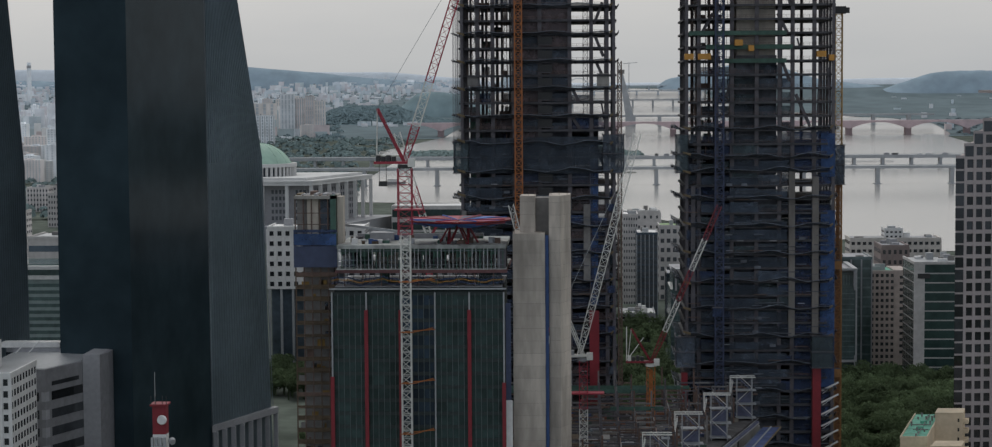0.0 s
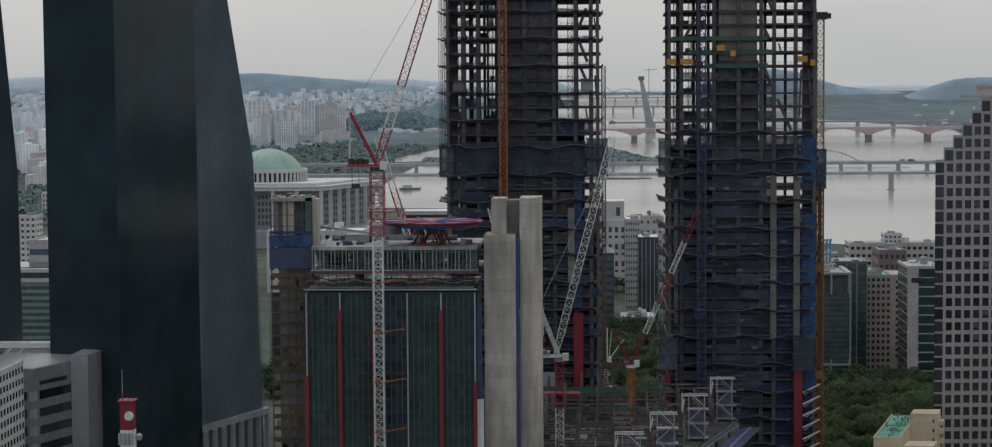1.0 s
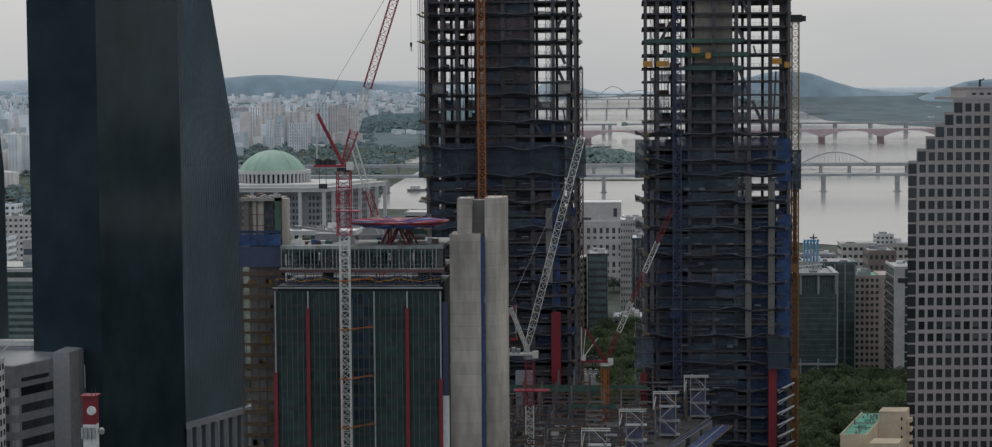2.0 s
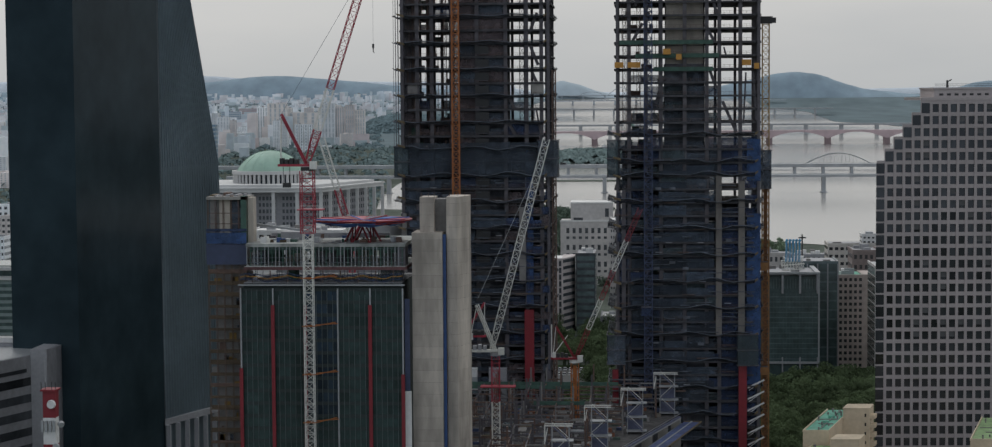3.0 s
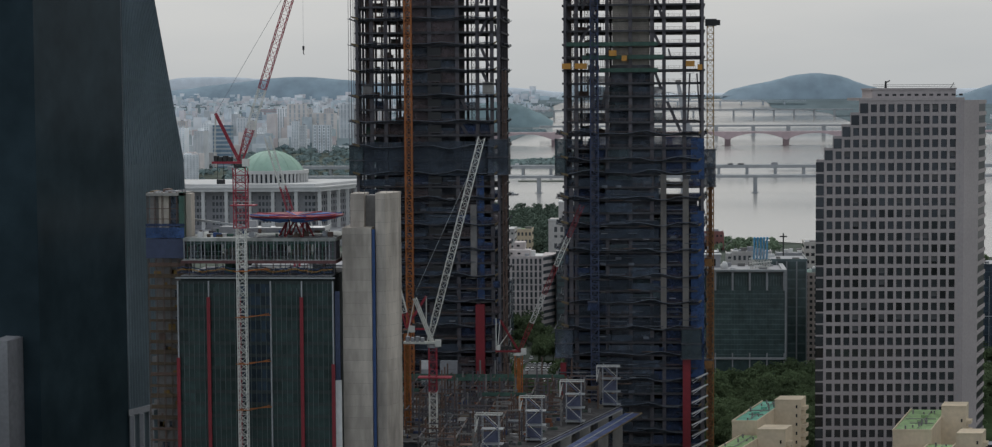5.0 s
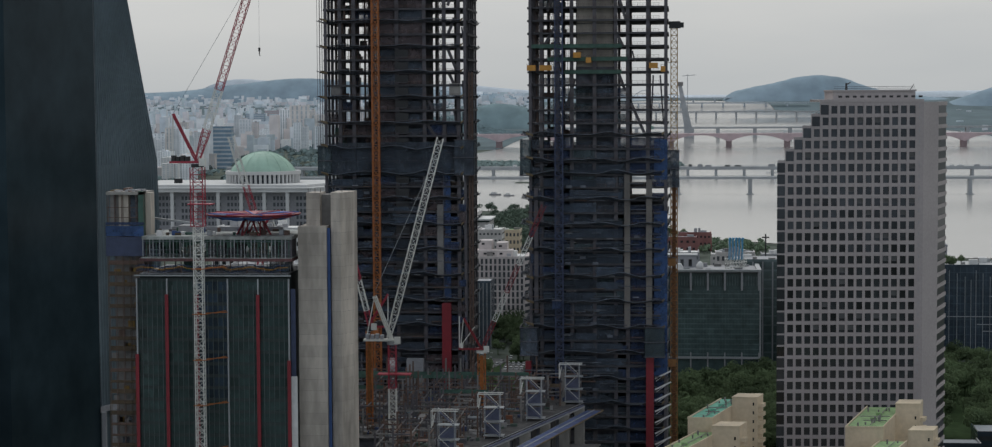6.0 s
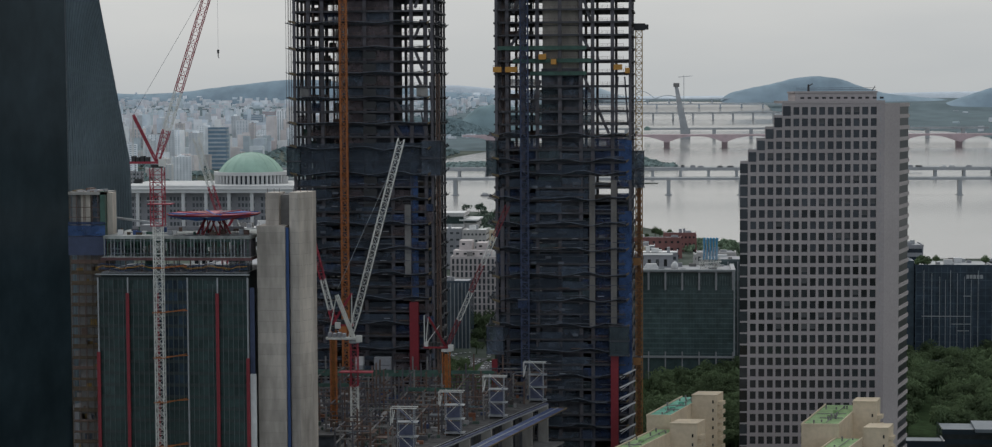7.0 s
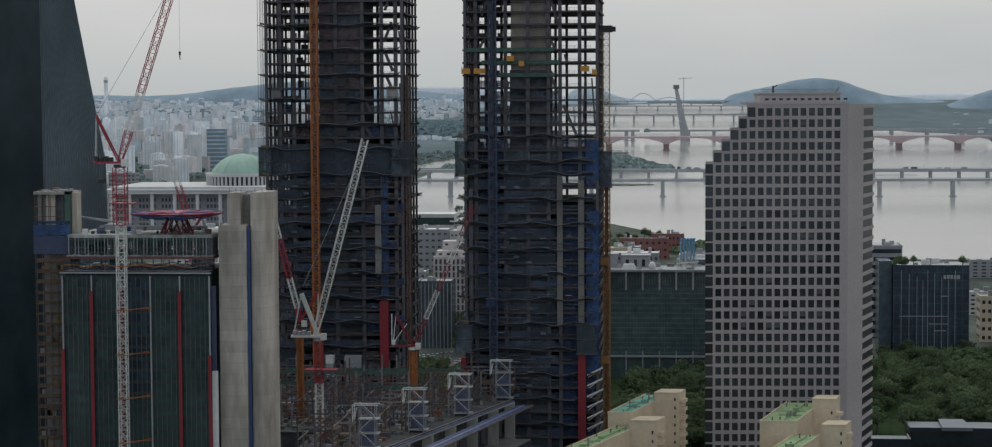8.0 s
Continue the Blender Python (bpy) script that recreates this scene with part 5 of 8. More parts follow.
part("antenna", Shape().tube(on_front(p5 + 9, -4, ZTOP + 4), on_front(p5 + 9.0, -4, ZTOP + 6.6), 0.45, 0.3).tube(on_front(p5 + 9, -4, ZTOP + 6), on_front(p5 + 10.5, -4.6, ZTOP + 6.8), 0.2), BLACK, stone)
part("antenna", Shape().beam(on_front(45.5, -3, ZTOP + 4), on_front(46.8, -3, ZTOP + 6), 0.2), BLACK, stone)


# ---- tower cranes ----
def luffing_crane(label, x, y, z0, z1, mast_bands, jib_to, jib_bands, frame_top, counter, w=1.9, body=RED_CRANE, deck=BLACK, cable=True, jw=1.5, fw=0.55, heel=0.4, foot=0.55):
    """mast_bands: (z from, z to, paint); jib_bands: shares of the jib, with their paint; counter: x reach of the counter-jib."""
    t = thing("tower_crane", label, "crane", (x, y, z0), "tower cranes")
    for a, b, m, *wide in mast_bands:
        w_ = w + (wide[0] if wide else 0)
        part("mast", lattice(Shape(), (x, y, a), (x, y, b), w_, max(2, int((b - a) / 1.9)), 0.24, 0.13), m, t)
    part("slew_ring", Shape().tube((x, y, z1), (x, y, z1 + 0.9), w * 0.75, w * 0.75, 16), deck, t)
    part("machine_deck", Shape().box(min(x + counter, x + 1.6), y - 1.3, z1 + 1.1, max(x + counter, x + 1.6), y + 1.3, z1 + 1.7), body, t)
    for k in range(4):
        xx = x + counter * (0.35 + 0.17 * k)
        part("counterweight", Shape().box(xx - 0.55, y - 1.1, z1 + 1.7, xx + 0.45, y + 1.1, z1 + 2.9 + 0.3 * (k % 2)), BLACK if deck is WHITE_CRANE and k < 3 else deck, t)
    part("cab", Shape().box(x + 0.9, y - 2.0, z1 + 0.4, x + 2.6, y - 0.5, z1 + 2.4), WHITE_CRANE, t, "white operator's cab")
    root = Vector((x + heel, y, z1 + 1.7))
    tip = Vector(jib_to)
    at = 0.0
    length = (tip - root).length
    for share_, m in jib_bands:
        w0, w1 = [jw * min(1.0, foot + (1 - foot) * q / 0.12) for q in (at, at + share_)]
        if at == 0.0 and share_ > 0.12:
            part("jib", lattice(Shape(), root, root.lerp(tip, 0.12), w0, max(2, int(length * 0.12 / 2.0)), 0.2, 0.11, jw / w0), m, t)
            at, share_ = 0.12, share_ - 0.12
        part("jib", lattice(Shape(), root.lerp(tip, at), root.lerp(tip, at + share_), jw, max(2, int(length * share_ / 2.2)), 0.19, 0.1), m, t)
        at += share_
    ft = Vector(frame_top)
    fr = Shape()
    for dy in (-0.8, 0.8):
        fr.beam((x - 0.2, y + dy, z1 + 1.7), ft + Vector((0, dy * 0.4, 0)), 0.24)
        part("pendant", Shape().beam((x + counter * 0.92, y + dy, z1 + 1.7), ft + Vector((0, dy * 0.4, 0)), 0.13), WHITE_CRANE, t, "white pendant rod")
    lattice(fr, (x - 0.2, y, z1 + 1.7), ft, fw, 9, 0.16, 0.09)
    part("a_frame", fr, body, t)
    if cable:
        part("luffing_cable", Shape().tube(ft, root.lerp(tip, 0.93), 0.05, 0.05, 5), METAL_FIN, t)
    return t


c1 = luffing_crane("tall red and white lattice tower crane before the hotel", -43.1, 479.6, 0, 117.5, [(0, 101.5, WHITE_CRANE), (101.5, 117.5, RED_CRANE, 1.0)],
                   (-26.0, 481, 173), [(0.16, RED_CRANE), (0.195, WHITE_CRANE), (0.645, RED_CRANE)], (-49.6, 479.6, 131.9), -7.4, 2.3, jw=1.9, fw=0.6, heel=0.0)
part("hoist_rope", Shape().tube((-26.0, 481, 172.8), (-26.0, 481, 149.6), 0.03, 0.03, 5), METAL_FIN, c1)
part("hook_block", Shape().box(-26.25, 480.8, 148.6, -25.75, 481.2, 149.6).tube((-26.0, 481, 148.6), (-26.0, 481, 147.6), 0.16, 0.1, 8).tube((-26.0, 481, 147.6), (-25.7, 481, 147.3), 0.1, 0.08, 6), BLACK, c1, "dark hook block on its rope")
for z in (40.4, 52.8, 65.2, 77.7, 90.0):
    part("tie_frame", Shape().beam((-44.6, 479.6, z), (-36.5, 484.6, z), 0.22).beam((-44.8, 478.4, z), (-41.5, 478.4, z), 0.25).beam((-41.5, 478.4, z), (-37, 484.4, z + 0.4), 0.18), ORANGE, c1, "orange tie frame")
part("work_platform", Shape().box(-45.6, 477.4, 107.4, -39.0, 481.8, 107.7), RED_CRANE, c1)
part("rail", Shape().beam((-45.6, 477.4, 108.6), (-39.0, 477.4, 108.6), 0.1), WHITE_CRANE, c1)
part("hanging_rig", Shape().beam((-49.3, 479.6, 118.5), (-49.3, 479.6, 113.4), 0.12).beam((-47.6, 479.6, 118.5), (-47.6, 479.6, 113.4), 0.12).box(-49.4, 479, 113.2, -47.4, 480.2, 114.4), BLACK, c1)

c2 = luffing_crane("white luffing tower crane with a long lattice jib", -0.1, 545, 32.4, 61.5, [(32.4, 48.2, WHITE_CRANE), (48.2, 61.5, RED_CRANE)],
                   (14.9, 545.7, 123.9), [(1.0, WHITE_CRANE)], (-5.4, 545, 76.2), -8.6, 2.2, WHITE_CRANE, PAINT_GREY, False, 1.9, fw=1.0, heel=-1.1)
part("luffing_cable", Shape().tube((-5.0, 545, 78.2), (13.6, 545.6, 118.5), 0.07, 0.07, 5), METAL_LIGHT, c2)
part("work_platform", Shape().box(-4.5, 543, 52.4, 5.6, 547, 52.7), RED_CRANE, c2)

c3 = luffing_crane("small orange tower crane with red and white jib between towers", 20.6, 608, 32.4, 51.0, [(32.4, 51.0, ORANGE)],
                   (41.6, 608.5, 100.2), [(0.19, RED), (0.20, WHITE_CRANE), (0.195, RED), (0.2, WHITE_CRANE), (0.215, RED)], (14.6, 608, 62.6), -7.6, 2.4, RED, WHITE_CRANE, False, 1.4)
part("mast_wrap", Shape().box(20.0, 607.4, 32.4, 21.2, 608.6, 50), make("orange_netting", (0.42, 0.15, 0.04), 0.85, grain=0.6, vary=0.4), c3, "orange netting inside the mast")
part("counterweight_frame", Shape().beam((13.2, 608, 52.5), (13.2, 608, 63.2), 0.3).beam((13.4, 608, 53), (18.4, 608, 59.8), 0.25), WHITE_CRANE, c3)

luffing_crane("distant red and white tower crane behind the hotel", -43.6, 560, 20, 92, [(20, 92, RED_CRANE)],
                   (-52.4, 560, 124.2), [(0.25, WHITE_CRANE), (0.25, RED_CRANE), (0.5, WHITE_CRANE)], (-40, 560, 100), 6.5, 1.6, RED_CRANE, BLACK, False, 1.7)
c5 = luffing_crane("tower crane with orange mast and red and white jib", -11.4, 572, 32.4, 62.5, [(32.4, 62.5, ORANGE)],
                   (-20.8, 572, 103.0), [(0.12, RED_CRANE), (0.25, WHITE_CRANE), (0.33, RED_CRANE), (0.3, WHITE_CRANE)], (-5.3, 572, 74), 6.5, 1.8, RED_CRANE, BLACK, False, 1.5)
part("mast_wrap", Shape().box(-11.9, 571.5, 32.4, -10.9, 572.5, 61), make("amber_netting", (0.24, 0.105, 0.03), 0.85, grain=0.6, vary=0.4), c5, "amber netting inside the mast")

# ---- steel frame of the shopping hall between the towers ----
hall_frame = thing("steel_frame_hall", "low unfinished hall of rusty steel columns and beams", "building frame", (5, 590, 0))
rr = random.Random(21)
DECK_Z = 32.4
lim = lambda y: 16.5 + (y - 508) * 0.30
part("deck", Shape().prism([(-2, 508), (20.5, 508), (53.2, 620), (31.5, 646), (31.5, 648), (-44, 648), (-44, 548), (-2, 548)], DECK_Z - 0.6, DECK_Z), make("littered_deck", (0.062, 0.058, 0.057), 0.9, grain=0.6, vary=0.5, stain=0.15, stain_vary=0.55), hall_frame, "rough littered concrete deck")
# the void's shade is painted as a solid dark block
part("under_wall", Shape().prism([(-1.6, 508.6), (18.5, 508.6), (48.0, 617), (31, 645), (-43, 645), (-43, 549), (-1.6, 549)], 0, DECK_Z - 0.6), CORE_WRAP, hall_frame, "dark block standing for the shaded void below the deck")
gx = [-42 + 5.2 * i for i in range(19)]
gy = [512 + 8.5 * i for i in range(17)]
inside = lambda x, y: x < lim(y) - 1 and (x > -1 if y < 550 else x > -43)
PAINTS = [STEEL_RUST, STEEL_RUST, STEEL_DARK, STEEL_DARK, CONCRETE_DARK]
for yy in gy:
    for xx in gx:
        if inside(xx, yy):
            part("column", Shape().box(xx - 0.25, yy - 0.25, DECK_Z, xx + 0.25, yy + 0.25, rr.choice([37, 40.3, 40.3, 42.5, 45])), rr.choice(PAINTS), hall_frame)
for z in (36.2, 40.0):
    for yy in gy:
        for xx in gx:
            if inside(xx, yy) and inside(xx + 5.2, yy) and rr.random() < (0.8 if z < 38 else 0.55):
                part("beam", Shape().box(xx, yy - 0.17, z - 0.42, xx + 5.2, yy + 0.17, z), rr.choice(PAINTS), hall_frame)
    for xx in gx:
        for yy in gy[:-1]:
            if inside(xx, yy) and inside(xx, yy + 8.5) and rr.random() < 0.5:
                part("beam", Shape().box(xx - 0.15, yy, z - 0.4, xx + 0.15, yy + 8.5, z - 0.02), rr.choice(PAINTS), hall_frame)
for _ in range(70):
    xx, yy = rr.choice(gx), rr.choice(gy[:-1])
    if inside(xx, yy) and inside(xx + 5, yy):
        part("deck_panel", Shape().box(xx + 0.3, yy + 0.3, 36.22, xx + rr.uniform(2, 4.8), yy + rr.choice([2.4, 4.0, 8.0]), 36.4), rr.choice([CONCRETE_DARK, NET_GREEN, NET_TEAL, BROWN, STEEL_RUST, METAL_FIN]), hall_frame)
for yy, xa, xb in ((630, -40, 20), (638, -30, 34), (604, -38, -12), (596, 8, 24)):
    part("edge_net", Shape().box(xa, yy, 39.2, xb, yy + 0.15, 40.4), NET_GREEN, hall_frame, "green edge net")
litter = Shape()
for _ in range(900):
    yy = rr.uniform(510, 645)
    xx = rr.uniform(-41, lim(yy) - 2)
    if inside(xx, yy):
        w_, d_ = rr.uniform(0.3, 2.6), rr.uniform(0.3, 1.6)
        litter.box(xx, yy, DECK_Z, xx + w_, yy + d_, DECK_Z + rr.uniform(0.15, 1.5))
LITTER = by_island(make("site_litter", (0.3, 0.3, 0.3), 0.8, grain=0.8, vary=0.25), [(0.07, 0.06, 0.055), (0.14, 0.10, 0.075), (0.30, 0.29, 0.28), (0.10, 0.10, 0.105), (0.05, 0.07, 0.14), (0.19, 0.17, 0.14), (0.36, 0.35, 0.34), (0.07, 0.10, 0.08), (0.22, 0.09, 0.05)])
tagged(part("building_material", litter, LITTER, hall_frame, "scattered boards, crates and steel"), kind="stuff")
for xx, yy, w_, d_ in ((-8, 580, 12, 5), (2, 600, 9, 4), (-24, 612, 12, 5)):
    part("white_sheet", Shape().box(xx, yy, DECK_Z, xx + w_, yy + d_, DECK_Z + 0.5), PAINT_GREY, hall_frame, "pale sheeted floor patch")
cab = thing("site_cabin", "pale stacked site cabins against the tower's foot", "cabin", (-15, 646, DECK_Z), "site cabins")
for k in range(4):
    part("cabin_box", Shape().box(-16.7, 644, DECK_Z + k * 2.9, -13.8, 647.5, DECK_Z + 2.8 + k * 2.9), PAINT_WHITE if k % 2 else METAL_LIGHT, cab)
cab2 = thing("site_cabin", "pale stacked site cabins against the tower's foot", "cabin", (-6, 646, DECK_Z), "site cabins")
for k in range(4):
    part("cabin_box", Shape().box(-9.8, 644.4, DECK_Z + k * 2.9, -3.8, 647.5, DECK_Z + 2.8 + k * 2.9), PAINT_GREY, cab2)

# stair towers along the hall's edge: white frames with blue flights
stair = thing("stair_tower", "white steel frame stair tower with zigzag flights", "stair tower", (16.4, 516, 32.4), "stair towers")
NET_BLUE_SHEET = make("dusty_blue_roof_sheet", (0.06, 0.085, 0.19), 0.6, grain=0.5, vary=0.3, stain=0.2, stain_vary=0.4)
LAVENDER = make("lavender_grey_metal", (0.115, 0.125, 0.19), 0.6, 0.2, grain=0.6, vary=0.2)
sx, sy, sz = 16.4, 516.0, 46.0


def stair_parts(t):
    for dx, dy in ((0.9, 0), (5.6, 0), (0.9, 3.4), (5.6, 3.4)):
        part("post", Shape().beam((sx + dx, sy + dy, 32.4), (sx + dx, sy + dy, sz), 0.19), METAL_LIGHT, t)
    for dy in (0, 3.4):
        part("top_beam", Shape().beam((sx - 1.2, sy + dy, sz), (sx + 6.6, sy + dy, sz), 0.26), WHITE_CRANE, t)
        part("hanger", Shape().beam((sx - 1.1, sy + dy, sz), (sx - 1.1, sy + dy, sz - 5.0), 0.18).beam((sx - 1.1, sy + dy, sz - 5.0), (sx - 0.4, sy + dy, sz - 1.2), 0.2), WHITE_CRANE, t)
    for k in range(3):
        z = sz - 4.3 * (k + 1)
        part("landing", Shape().box(sx + 0.6, sy - 0.2, z, sx + 6.8, sy + 3.6, z + 0.2), METAL_LIGHT, t)
        a, b = ((1.0, 5.4) if k % 2 else (5.4, 1.0))
        f = part("flight", Shape().beam((sx + a, sy + 0.4, z + 0.2), (sx + b, sy + 0.4, z + 4.3), 0.9, 0.22), LAVENDER, t)
        part("handrail", Shape().beam((sx + a, sy - 0.1, z + 1.2), (sx + b, sy - 0.1, z + 5.3), 0.14), WHITE_CRANE, f)
        if k > 0:
            part("side_net", Shape().box(sx + 1.0, sy + 3.4, z + 0.2, sx + 5.5, sy + 3.5, z + 3.2), LAVENDER, t, "blue-grey net behind the flights")


stair_parts(stair)
for i, (xx, yy) in enumerate(((26.4, 549), (36.6, 583), (46.9, 618))):
    copy_thing(stair, Matrix.Translation((xx, yy, 32.4)))
# concrete blocks and the sloping blue-roofed walkway along them
edge = thing("walkway", "sloping walkway with blue roof sheets on concrete piers", "walkway", (40, 570, 0))
for x, y in ((16.4, 516), (21.4, 532.5), (26.4, 549), (31.5, 566), (36.6, 583), (41.7, 600.5), (46.0, 614)):
    part("pier", Shape().box(x + 5.2, y - 1.0, 0, x + 8.4, y + 3.0, 31.6), CONCRETE_GREY, edge)
    part("pier_block", Shape().box(x + 2.6, y + 1.0, 20, x + 3.8, y + 3.4, 31.8), CONCRETE_DARK, edge)
for k, (o0, o1, m, z) in enumerate(((-5.2, 0.0, NET_BLUE_SHEET, 31.0), (-6.2, -5.6, METAL_FIN, 30.6))):
    n = 10
    for i in range(n):
        a, b = i / n, (i + 0.96) / n
        xa, ya, xb, yb = 32.8 + 27.9 * a, 500 + 113 * a, 32.8 + 27.9 * b, 500 + 113 * b
        part("roof_sheet", Shape().hexa([(xa + o0, ya, z), (xa + o1, ya, z), (xb + o1, yb, z), (xb + o0, yb, z), (xa + o0, ya, z + 0.3), (xa + o1, ya, z + 0.3), (xb + o1, yb, z + 0.3), (xb + o0, yb, z + 0.3)]), m, edge)
DX_, DY_ = 30.5, 104.0
for i in range(8):
    a, c = i / 8, (i + 0.97) / 8
    xa, ya, xb, yb = 18.4 + DX_ * a, 512 + DY_ * a, 18.4 + DX_ * c, 512 + DY_ * c
    part("deck_plate", Shape().hexa([(xa + 4.8, ya, 32.02), (xa + 5.6, ya, 32.02), (xb + 5.6, yb, 32.02), (xb + 4.8, yb, 32.02), (xa + 4.8, ya, 32.7), (xa + 5.6, ya, 32.7), (xb + 5.6, yb, 32.7), (xb + 4.8, yb, 32.7)]), LAVENDER, edge)
part("deck_rail", Shape().beam((18.4 + 5.3, 512, 33.4), (18.4 + 5.3 + DX_, 616, 33.4), 0.14), METAL_LIGHT, edge)
part("deck_rail", Shape().beam((18.4 + 5.5, 512, 32.0), (18.4 + 5.5 + DX_, 616, 32.0), 0.2, 0.5), METAL_LIGHT, edge)
part("gutter", Shape().beam((33.0, 500, 31.3), (60.9, 613, 31.3), 0.35), OCHRE_NET, edge, "ochre edge board")
part("gutter", Shape().beam((55.5, 613.1, 31.3), (60.9, 613.1, 31.3), 0.35), OCHRE_NET, edge)
part("gutter", Shape().beam((30.0, 500, 31.42), (57.9, 613, 31.42), 0.5, 0.12), METAL_LIGHT, edge)
for k in range(3):
    z = 5 + 7.2 * k
    part("floor_slab", Shape().hexa([(22, 500, z), (32, 500, z), (60, 613, z), (50, 613, z), (22, 500, z + 0.5), (32, 500, z + 0.5), (60, 613, z + 0.5), (50, 613, z + 0.5)]), SLAB, edge)

# white brackets at the foot of the second tower
for k in range(10):
    z = 2 + 3.9 * k
    part("bracket", Shape().beam((77.6, BY0 - 1.4, z), (83.2, BY0 - 0.6, z + 2.6), 0.3, 0.5).beam((78.0, BY0 - 1.4, z - 0.9), (82.4, BY0 - 0.6, z + 2.2), 0.16), PAINT_WHITE, tower_b, "white steel bracket")

# ---- domed assembly hall ----
# hall glass is lightened: the haze before it is in its colour
DIM_PANE = make("hazy_hall_glass", (0.09, 0.10, 0.11), 0.2, grain=0.4, vary=0.3, bump=0.0)
dome_hall = thing("domed_hall", "white colonnaded parliament hall with a green copper dome", "public building", (-250, 1545, ground_z(1545)))
DX, DY = -248.5, 1545.0
LIMESTONE = make("pale_limestone", (0.55, 0.545, 0.53), 0.75, grain=0.15, vary=0.06, stain=0.03, stain_vary=0.12)
foot = [(-352, 1492), (-199, 1492), (-165, 1600), (-352, 1600)]
part("roof", Shape().prism(foot, 62.6, 65.6).prism([(-346, 1498), (-204, 1498), (-172, 1594), (-346, 1594)], 65.6, 68.2), LIMESTONE, dome_hall, "broad flat overhanging roof")
part("roof_edge", Shape().prism([(-353, 1491.4), (-198.4, 1491.4), (-164, 1600.6), (-353, 1600.6)], 65.0, 66.2), LIMESTONE, dome_hall)
body_ = [(-344, 1502), (-206, 1502), (-176, 1592), (-344, 1592)]
part("wall", Shape().prism(body_, 14, 62.6), PAINT_GREY, dome_hall, "grey recessed walls")
part("terrace", Shape().prism([(-375, 1470), (-185, 1470), (-145, 1605), (-375, 1605)], 14, 33), PAINT_GREY, dome_hall, "granite terrace")
for i in range(9):
    x = -348 + 148.0 * i / 8
    part("column", Shape().prism([(x - 1.3, 1493), (x + 1.3, 1493), (x + 1.3, 1495.6), (x - 1.3, 1495.6)], 33, 62.6), LIMESTONE, dome_hall)
for i in range(1, 8):
    q = i / 7
    x, y = -199.5 + 34 * q, 1494 + 104 * q
    part("column", Shape().prism([(x - 1.6, y - 1.3), (x + 1.0, y - 1.3), (x + 1.0, y + 1.3), (x - 1.6, y + 1.3)], 33, 62.6), LIMESTONE, dome_hall)
s = Shape()
for r in range(5):
    z = 36 + r * 5.0
    for b in range(8):
        for k in range(5):
            x = -345 + 18.5 * b + 2.6 + k * 2.9
            if x < -207:
                s.box(x, 1501.6, z, x + 1.7, 1502.2, z + 2.9)
    for k in range(24):
        q = (k + 0.5) / 24
        x, y = -206 + 30 * q, 1502 + 90 * q
        s.box(x - 0.3, y - 0.9, z, x + 0.25, y + 0.9, z + 2.9)
tagged(part("window", s, DIM_PANE, dome_hall, "rows of small dark windows"), kind="stuff")
part("drum", Shape().lathe(DX, DY, [(28.0, 66), (28.0, 76.2), (27.5, 77.6)], 64), GLASS_DARK, dome_hall, "dark glazed drum")
for i in range(48):
    a = 2 * math.pi * i / 48
    x, y = DX + 28.8 * math.cos(a), DY + 28.8 * math.sin(a)
    ob = part("drum_pier", Shape().tube((x, y, 66), (x, y, 76.2), 1.15, 1.15, 6), LIMESTONE, dome_hall)
part("drum_ring", Shape().lathe(DX, DY, [(28.2, 75.2), (30.4, 75.2), (30.4, 77.8), (27, 77.8)], 64), LIMESTONE, dome_hall)
part("drum_base", Shape().lathe(DX, DY, [(30.4, 65), (30.4, 68.0), (27, 68.0)], 64), LIMESTONE, dome_hall)
CAP_H = 16.2
CAP_R = (26.6 ** 2 + CAP_H ** 2) / (2 * CAP_H)
CAP_A = math.asin(26.6 / CAP_R)
dome = part("dome", Shape().lathe(DX, DY, [(CAP_R * math.sin(a), 77.4 + CAP_R * math.cos(a) - CAP_R + CAP_H) for a in np.linspace(CAP_A, 0.01, 18)], 64), COPPER, dome_hall, "green copper dome", True)
for i in range(16):
    a = 2 * math.pi * i / 16
    s = Shape()
    prev = None
    for b in np.linspace(CAP_A, 0.05, 10):
        q = (CAP_R + 0.1) * math.sin(b)
        cur = (DX + q * math.cos(a), DY + q * math.sin(a), 77.5 + CAP_R * math.cos(b) - CAP_R + CAP_H)
        if prev:
            s.beam(prev, cur, 0.16)
        prev = cur
    part("seam", s, COPPER, dome)


dome_hall.location.x -= 4.5

# ---- offices and blocks in the middle distance ----
PAINT_STONE = make("weathered_off_white_render", (0.50, 0.475, 0.455), 0.75, grain=0.5, vary=0.12, stain=0.08, stain_vary=0.2)
# a paler copy of the window glass, with haze painted in
WINDOW_DIM = make("hazy_window_glass", (0.075, 0.082, 0.09), 0.15, grain=0.4, vary=0.35, bump=0.0)
GLASS_SLATE = make("slate_blue_glass", (0.075, 0.10, 0.125), 0.15, grain=0.3, vary=0.3, stain_vary=0.3, bump=0.02)


